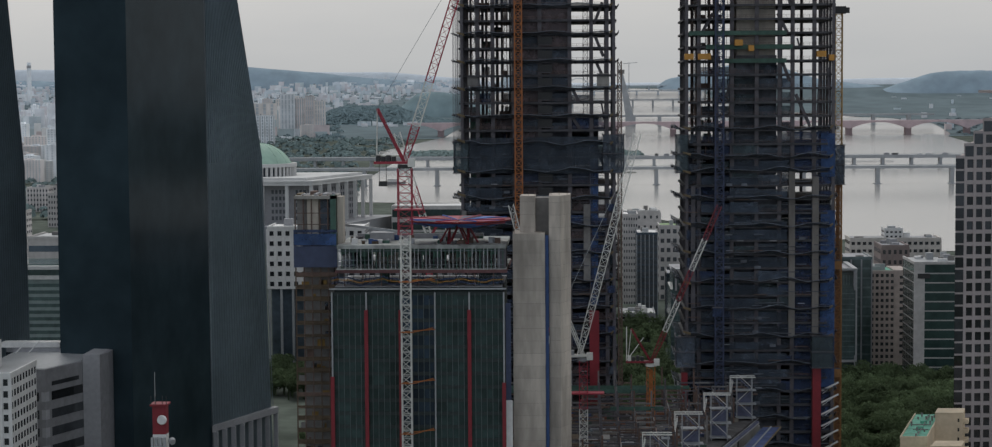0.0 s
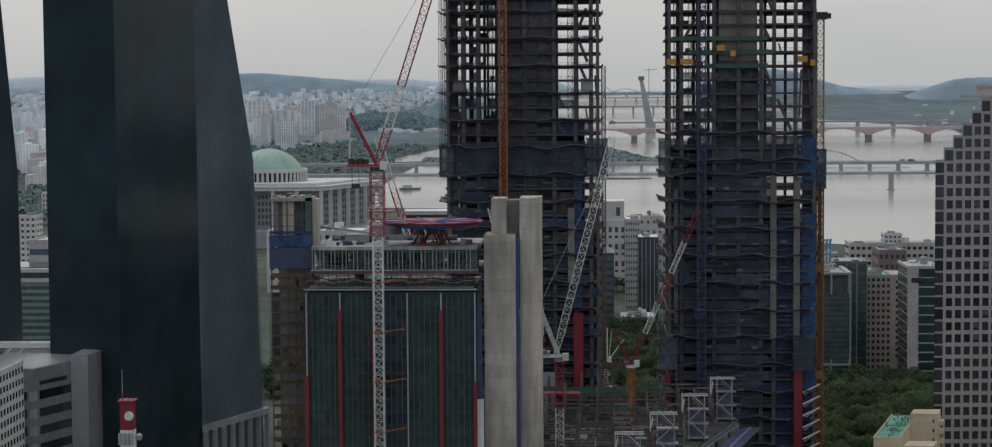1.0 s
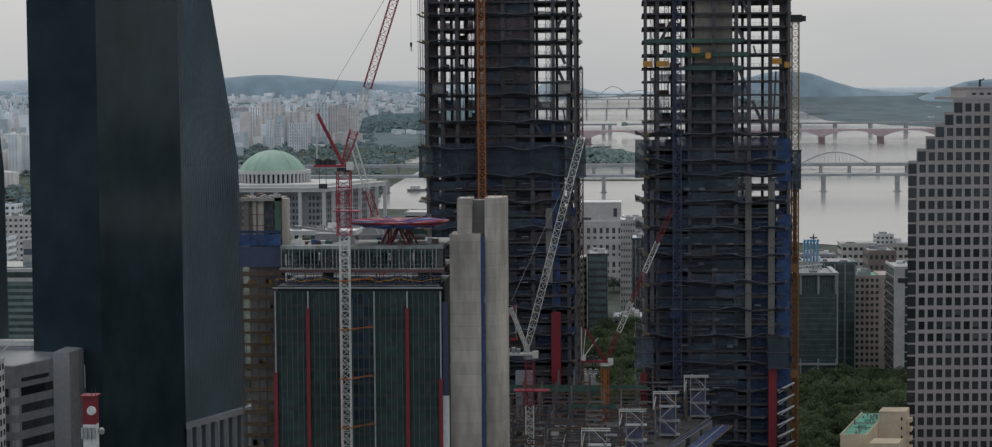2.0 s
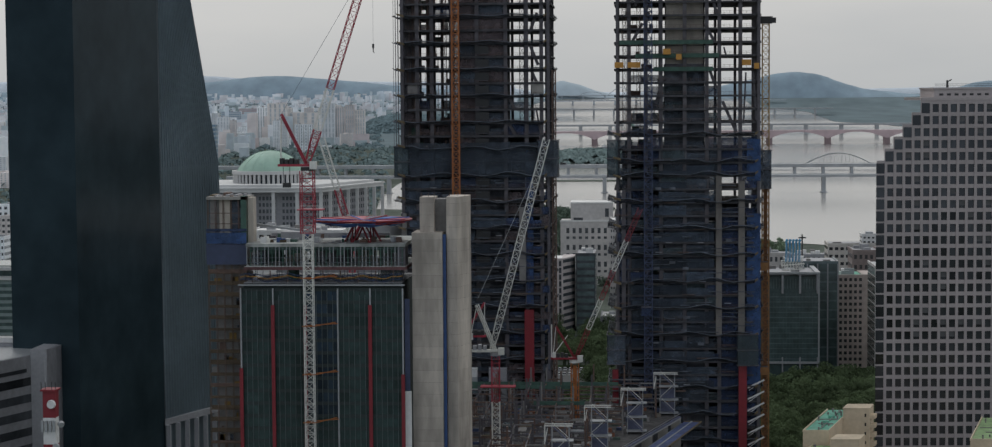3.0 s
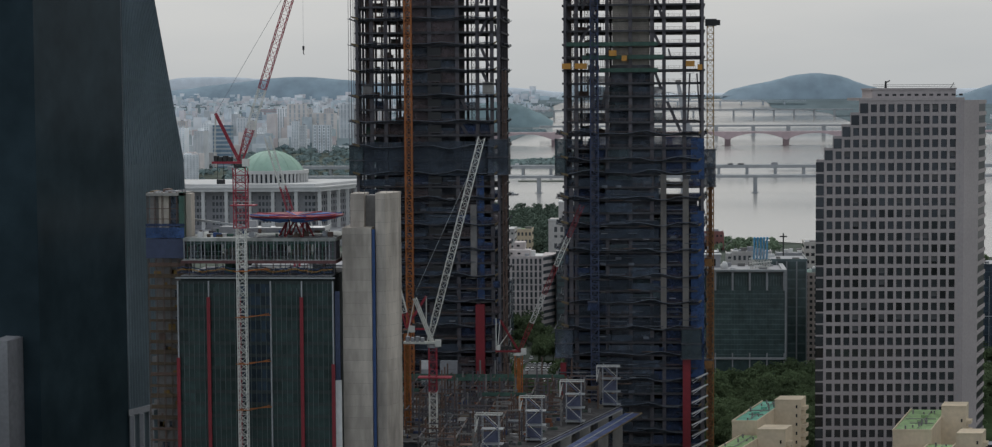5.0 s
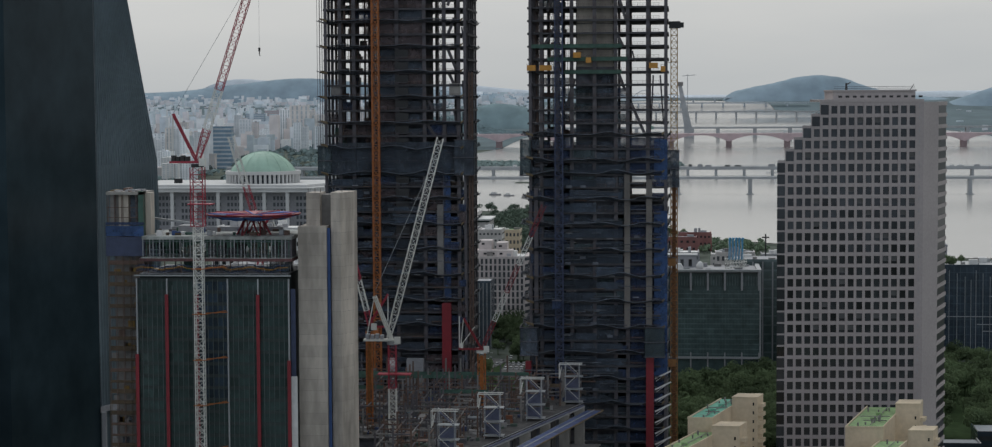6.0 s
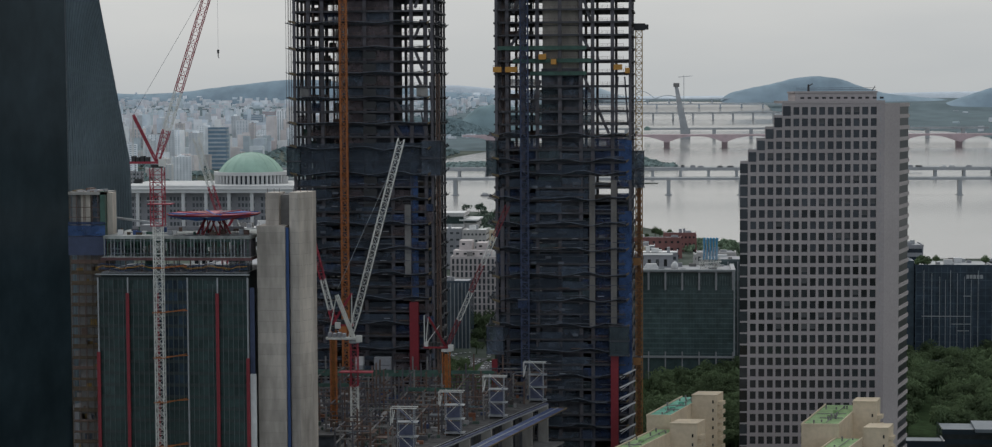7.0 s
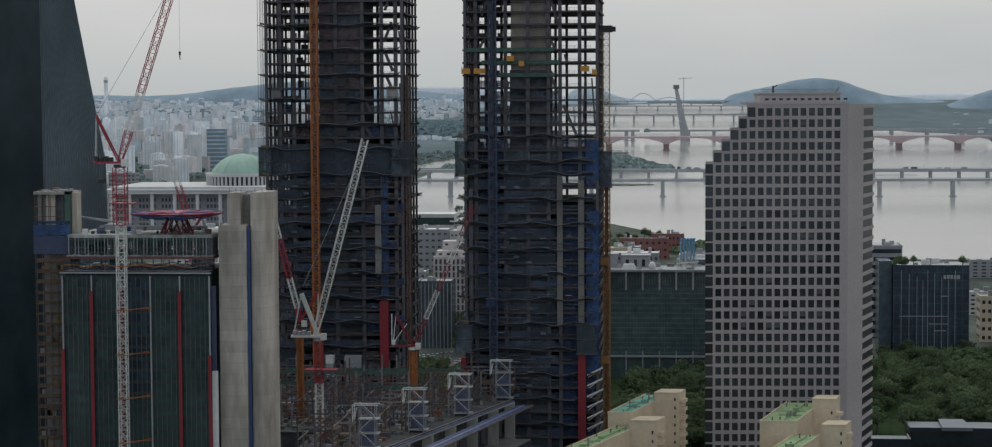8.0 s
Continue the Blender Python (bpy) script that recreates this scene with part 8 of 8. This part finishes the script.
for k in range(330):
    y = rr.uniform(1400, 1770)
    x = rr.uniform(-68, 26 - 0.05 * (y - 1400))
    BANK.append((x, y, rr.uniform(0.85, 1.25)))
for k in range(240):
    y = rr.uniform(1425, 1500)
    SLOPE.append((rr.uniform(30, 150), y, rr.uniform(0.3, 0.6)))


def grove(name, label, spots, leaf, per, seed, material=None):
    """Trees that nobody could count, as one mesh of trunks and leaf clumps."""
    rr = random.Random(seed)
    s = Shape()
    for x, y, size in spots:
        z0 = ground_z(y)
        h, r = 11 * size, 5.0 * size
        s.beam((x, y, z0), (x, y, z0 + h * 0.6), 0.5)
        lobes = [(rr.uniform(-0.6, 0.6) * r, rr.uniform(-0.6, 0.6) * r, h * rr.uniform(0.5, 0.85), r * rr.uniform(0.4, 0.62)) for _ in range(6)]
        for _ in range(per):
            a, b, c, q = rr.choice(lobes)
            v = Vector((rr.gauss(0, 1), rr.gauss(0, 1), rr.gauss(0, 1))).normalized()
            p = Vector((x + a, y + b, z0 + c)) + Vector((v.x * q, v.y * q, v.z * q * 0.8)) * rr.uniform(0.7, 1.08)
            u = tangent(v, rr)
            w_ = v.cross(u).normalized()
            e = leaf * rr.uniform(0.6, 1.4)
            s.face(tuple(p - u * e), tuple(p - w_ * e * 0.8), tuple(p + u * e), tuple(p + w_ * e * 0.8 + v * e * 0.4))
    return tagged(new(name, s.mesh(name, material or LEAF)), label, "trees", "", "stuff")


grove("park_grove", "dense green park woodland", GROVE, 0.5, 450, 15)
# the slope's leaves are paler than the park's, with haze in the colour
grove("slope_grove", "low green growth on the river slope", SLOPE, 0.6, 120, 18, make("slope_leaves", (0.22, 0.29, 0.19), 0.8, grain=0.3, vary=0.2, stain=0.04, stain_vary=0.2, bump=0, piece=0.15, spec=0.04))
grove("bank_grove", "green trees along the river bank", BANK, 0.75, 160, 16, make("bank_leaves", (0.118, 0.155, 0.118), 0.8, grain=0.3, vary=0.25, stain=0.04, stain_vary=0.3, bump=0, piece=0.2, spec=0.04))


def wood(name, label, spots, leaf, material, seed):
    """A far wood: one mesh of leaf clumps over many crowns."""
    rr = random.Random(seed)
    s = Shape()
    for x, y, z, r in spots:
        for _ in range(44):
            v = Vector((rr.gauss(0, 0.75), rr.gauss(0, 0.6), 0.45 + abs(rr.gauss(0, 0.6)))).normalized()
            p = Vector((x, y, z + r * 0.25)) + Vector((v.x * r, v.y * r, v.z * r * 0.8))
            u = tangent(v, rr)
            w_ = v.cross(u).normalized()
            a, b = u * leaf * r, w_ * leaf * r
            s.face(tuple(p - a), tuple(p - b), tuple(p + a), tuple(p + b))
    ob = new(name, s.mesh(name, material))
    return tagged(ob, label, "trees", "", "stuff")


ISLAND_RISE = [(-330, 0), (-250, 2), (-107, 4), (-91, 12), (-73, 15), (-57, 18), (-20, 18), (21, 14), (40, 9), (48, 6), (70, 0)]


def island_rise(x):
    """How far the island's wooded back stands over the water."""
    return float(np.interp(x, [p[0] for p in ISLAND_RISE], [p[1] for p in ISLAND_RISE]))


rr = random.Random(6)
spots, CITY_SPOTS = [], []
for k in range(700):
    y = rr.uniform(1640, 2780)
    x = rr.uniform(-0.33 * y, -0.105 * y - 20)
    spots.append((x, y, ground_z(y), rr.uniform(4, 8)))
for k in range(620):
    y = rr.uniform(2780, 3600)
    x = rr.uniform(-0.32 * y, -300)
    spots.append((x, y, ground_z(y), rr.uniform(4, 9)))
for k in range(1500):
    y = rr.uniform(3600, 4700)
    x = rr.uniform(-0.38 * y, -0.07 * y if y > 4300 else -0.12 * y)
    CITY_SPOTS.append((x, y, ground_z(y), rr.uniform(5, 12) * scale_at(y)))
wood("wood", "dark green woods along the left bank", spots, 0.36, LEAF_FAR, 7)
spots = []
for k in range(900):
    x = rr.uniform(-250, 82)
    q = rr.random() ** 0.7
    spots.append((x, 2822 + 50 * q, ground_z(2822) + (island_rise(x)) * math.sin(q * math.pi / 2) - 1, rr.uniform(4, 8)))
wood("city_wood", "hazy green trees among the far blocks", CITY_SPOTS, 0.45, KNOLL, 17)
# island leaf colour carries the distance haze
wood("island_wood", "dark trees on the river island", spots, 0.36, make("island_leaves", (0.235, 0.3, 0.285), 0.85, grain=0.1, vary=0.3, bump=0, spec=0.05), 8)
mound = Shape()
zi = ground_z(2905)
for (xa, ha), (xb, hb) in zip(ISLAND_RISE, ISLAND_RISE[1:]):
    mound.face((xa, 2820, zi), (xb, 2820, zi), (xb, 2872, zi + 1 + hb), (xa, 2872, zi + 1 + ha))
    mound.face((xa, 2872, zi + 1 + ha), (xb, 2872, zi + 1 + hb), (xb, 2904, zi), (xa, 2904, zi))
setting("island_hill", mound, SOIL, "low rise of the wooded island", "hill")
setting("island", Shape().prism([(-330, 2815), (70, 2815), (95, 2850), (70, 2905), (-330, 2905)], ground_z(2815) - 1, ground_z(2905) + 1.2), SOIL, "low wooded river island", "island")
setting("sandbar", Shape().prism([(-120, 2402), (40, 2398), (66, 2410), (20, 2424), (-120, 2424)], ground_z(2400) - 1, ground_z(2424) + 1.0), SOIL, "low dark river spit", "river bank")
spots = []
for k in range(3600):
    x, q = rr.uniform(-640, -200), rr.uniform(0.02, 1.0) ** 0.6
    zt = float(np.interp(x, [p[0] for p in KNOLL_TOP], [p[1] for p in KNOLL_TOP]))
    z0 = ground_z(4050) - 3
    spots.append((x, 4158 - 110 * (1 - q), z0 + (zt - z0) * math.sin(q * math.pi / 2) - 1.8, rr.uniform(2.6, 4.6)))
# knoll leaf colour is greyed blue for haze
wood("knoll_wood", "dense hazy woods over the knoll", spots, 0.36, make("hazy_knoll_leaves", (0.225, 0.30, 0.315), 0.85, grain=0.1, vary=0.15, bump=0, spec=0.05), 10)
spots = []
for k in range(260):
    y = rr.uniform(3700, 4150)
    x = rr.uniform(705, 900) if y < 4000 else rr.uniform(720, 1000)
    spots.append((x, y, ground_z(y) - 2, rr.uniform(3, 6)))
wood("far_bank_wood", "hazy green far bank", spots, 0.4, FAR_LAND, 9)

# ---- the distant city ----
# window tone is lifted close to the walls to imitate haze
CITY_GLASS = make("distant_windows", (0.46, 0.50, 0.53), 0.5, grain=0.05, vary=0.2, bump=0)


PALE_TILE = make("pale_beige_tower_walls", (0.75, 0.71, 0.67), 0.85, grain=0.04, vary=0.12, bump=0)


def block_mesh(w, d, h, floors, bays, wall):
    """A slab block: folded front, roof house, window rows."""
    pts = []
    for b in range(bays):
        x = -w / 2 + w * b / bays
        q = w / bays
        pts += [(x, -d / 2), (x + q * 0.2, -d / 2), (x + q * 0.2, -d / 2 - 0.6), (x + q * 0.8, -d / 2 - 0.6), (x + q * 0.8, -d / 2)]
    me = Shape().prism(pts + [(w / 2, -d / 2), (w / 2, d / 2), (-w / 2, d / 2)], 0, h).mesh("wall", wall)
    top = Shape().box(-w * 0.2, -d * 0.3, h, w * 0.15, d * 0.3, h * 1.06).mesh("roof_house", wall)
    g_ = Shape()
    for f in range(floors):
        z = h * (f + 0.35) / floors
        for b in range(bays):
            x = -w / 2 + w * (b + 0.5) / bays
            g_.box(x - w / bays * 0.2, -d / 2 - 0.75, z, x + w / bays * 0.2, -d / 2 - 0.58, z + h / floors * 0.45)
    return me, top, g_.mesh("window", CITY_GLASS)



BLOCKS = [block_mesh(w_, d_, h_, int(h_ / 3), b_, m_) for w_, d_, h_, b_, m_ in
          ((34, 12, 42, 6, CITY), (22, 14, 55, 4, CITY), (46, 12, 36, 8, CITY_WARM), (18, 18, 68, 3, CITY), (30, 20, 22, 5, CITY_WARM), (50, 26, 14, 7, CITY), (26, 18, 30, 4, PAINT_WHITE))]
SPRAWL, SPRAWL_FAR = Shape(), Shape()


def city_block(x, y, size, rr, kinds, label="pale distant apartment block", single=True):
    k = rr.choice(kinds)
    sc_ = (size * rr.uniform(0.8, 1.2), size, size * rr.uniform(0.75, 1.25))
    turn = rr.uniform(-0.5, 0.5)
    if not single:
        w_, d_, h_ = ((34, 12, 42), (22, 14, 55), (46, 12, 36), (18, 18, 68), (30, 20, 22), (50, 26, 14), (26, 18, 30))[k]
        c_, s_ = math.cos(turn), math.sin(turn)
        pts = [(x + a * w_ / 2 * sc_[0] * c_ - b * d_ / 2 * sc_[1] * s_, y + a * w_ / 2 * sc_[0] * s_ + b * d_ / 2 * sc_[1] * c_) for a, b in ((-1, -1), (1, -1), (1, 1), (-1, 1))]
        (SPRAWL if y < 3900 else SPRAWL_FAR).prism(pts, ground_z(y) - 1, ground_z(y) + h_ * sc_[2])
        return
    t = thing("apartment_building", label, "building", (x, y, ground_z(y) - 0.3), "distant city blocks")
    for nm, me in zip(("wall", "roof_house", "window"), BLOCKS[k]):
        ob = new(nm, me)
        ob.parent = t
        if nm == "window":
            tagged(ob, kind="stuff")
    t.scale = sc_
    t.rotation_euler = (0, 0, turn)


# both slabs have haze mixed into their wall colour
office("red_brown_slab", "dull red-brown slab among far blocks", -882, -830, 4511, 4525, 70, 108, make("hazy_red_brown_walls", (0.46, 0.36, 0.36), 0.85, grain=0.04, bump=0), CITY_GLASS, 8, 6, 0.5, 0.4, "band", CITY_WARM, 2, 33, category="building")
office("blue_grey_slab", "blue-grey slab among far blocks", -872, -831, 4266, 4280, 62, 103, make("hazy_blue_grey_walls", (0.30, 0.37, 0.43), 0.85, grain=0.04, bump=0), CITY_GLASS, 8, 6, 0.5, 0.4, "band", CITY, 2, 34, category="building")
rr = random.Random(13)
for k in range(1500):
    q = rr.random() ** 0.6
    y = 3050 + 1720 * q
    x = rr.uniform(-0.39 * y, -0.06 * y if y > 4300 else -0.13 * y)
    if 4020 < y < 4260 and -660 < x < -190:
        continue
    if x > -460 and y < 4560 or y < 3640 and x > -0.17 * y - 60:
        continue
    near = y < 3750
    city_block(x, y, max(0.22, scale_at(y)) * (0.9 if near else 1.15), rr, [0, 1, 2, 3, 4, 5, 6] if not near else [4, 5, 6, 2, 0, 1], single=k % 10 == 0)
for k in range(80):
    y = rr.uniform(2250, 3050)
    x = rr.uniform(-0.36 * y, -0.215 * y)
    city_block(x, y, 0.8, rr, [0, 1, 2, 3, 6, 4])
for k in range(34):
    y = rr.uniform(3850, 4680)
    x = rr.uniform(0.155 * y, 0.29 * y)
    city_block(x, y, scale_at(y) * 0.7, rr, [4, 5, 6], "pale low block on the far bank", k % 5 == 0)
for k in range(60):
    x = rr.uniform(-330, -215)
    city_block(x, rr.uniform(4560, 4680), 0.2, rr, [0, 1, 3, 2], single=k % 6 == 0)
for k in range(1500):
    y = 4640 + 190 * rr.random() ** 0.8
    x = rr.uniform(-0.40 * y, -0.055 * y)
    w_, d_ = rr.uniform(4, 20), rr.uniform(3, 8)
    z0 = ground_z(y)
    SPRAWL_FAR.box(x, y, z0 - 2, x + w_, y + d_, z0 + rr.uniform(1.5, 6) + (rr.uniform(0, 9) if rr.random() < 0.3 else 0) + max(0, y - 4730) * 0.17)
for k in range(12):
    city_block(rr.uniform(-450, -310), rr.uniform(4000, 4040), 0.34, rr, [5, 4], single=False)
for k in range(40):
    x, y = rr.uniform(-385, -315), rr.uniform(3380, 3480)
    SPRAWL.box(x, y, ground_z(y), x + rr.uniform(4, 9), y + 3, ground_z(y) + rr.uniform(1.5, 3.5))
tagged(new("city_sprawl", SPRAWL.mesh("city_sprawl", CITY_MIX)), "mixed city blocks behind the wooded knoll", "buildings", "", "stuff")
tagged(new("city_sprawl", SPRAWL_FAR.mesh("city_sprawl", CITY_PALE)), "endless city blocks, pale with painted haze", "buildings", "", "stuff")
# the tall chimney stack and a blue glass office among them
ch = thing("chimney_stack", "tall pale concrete chimney stack", "chimney", (-1286, 4600, ground_z(4600)))
part("stack", Shape().tube((-1286, 4600, ground_z(4600) - 30), (-1286, 4600, 197), 6.0, 4.4, 16), CITY, ch)
part("stack_band", Shape().tube((-1286, 4600, 184), (-1286, 4600, 190), 5.4, 5.2, 16), BRIDGE, ch)

# the glass colour is lightened with painted haze
office("blue_glass_tower", "blue-grey glass office among far blocks", -605, -577, 2840, 2856, ground_z(2845), 95, make("hazy_blue_glass", (0.16, 0.25, 0.33), 0.4, grain=0.1, bump=0), CITY_GLASS, 10, 6, 0.7, 0.4, "band", CITY, 0, 70)
WEST_TOWERS = [(-714, -694, 3865, 114), (-683, -647, 3816, 122), (-647, -590, 3826, 104), (-570, -544, 3760, 122), (-544, -526, 3764, 114), (-523, -507, 3760, 118), (-506, -487, 3766, 109), (-700, -684, 4020, 104), (-680, -668, 3990, 112), (-612, -600, 3560, 84), (-630, -618, 3580, 92), (-859, -836, 3323, 87), (-834, -807, 3330, 77)]
EAST_TOWERS = [(-804, -786, 3320, 69), (-779, -761, 3326, 80), (-756, -738, 3317, 71), (-770, -747, 3196, 88), (-745, -732, 3190, 97), (-771, -748, 3754, 96), (-745, -735, 3752, 90), (-643, -625, 4000, 112), (-570, -538, 3466, 86), (-623, -604, 4050, 111), (-596, -577, 4047, 117), (-572, -548, 4045, 106), (-653, -639, 4781, 140)]
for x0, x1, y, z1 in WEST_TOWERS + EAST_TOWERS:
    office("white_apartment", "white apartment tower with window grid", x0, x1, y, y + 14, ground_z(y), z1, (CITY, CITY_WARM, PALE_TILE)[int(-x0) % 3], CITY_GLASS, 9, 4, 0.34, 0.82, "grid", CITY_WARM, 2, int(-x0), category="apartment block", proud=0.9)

# boats on the river
for x, y, turn, size in ((-208, 2205, 20, 1.6), (-122, 2160, -15, 0.9), (-105, 2142, -10, 0.8), (-19, 3588, 10, 2.0)):
    bo = thing("boat", "small pale river boat", "boat", (0, 0, 0), "river boats")
    part("hull", Shape().prism([(-7, -1.6), (4.5, -1.6), (7.5, 0), (4.5, 1.6), (-7, 1.6)], 0.0, 1.5, [(-7.4, -2), (5, -2), (8.6, 0), (5, 2), (-7.4, 2)]), PAINT_GREY, bo)
    part("cabin", Shape().box(-5, -1.4, 1.5, 1.5, 1.4, 3.6), PAINT_WHITE, bo, "white cabin")
    bo.matrix_world = pose(x, y, ground_z(y) + 0.4, 0, 0, turn) @ Matrix.Diagonal((size, size, size, 1))
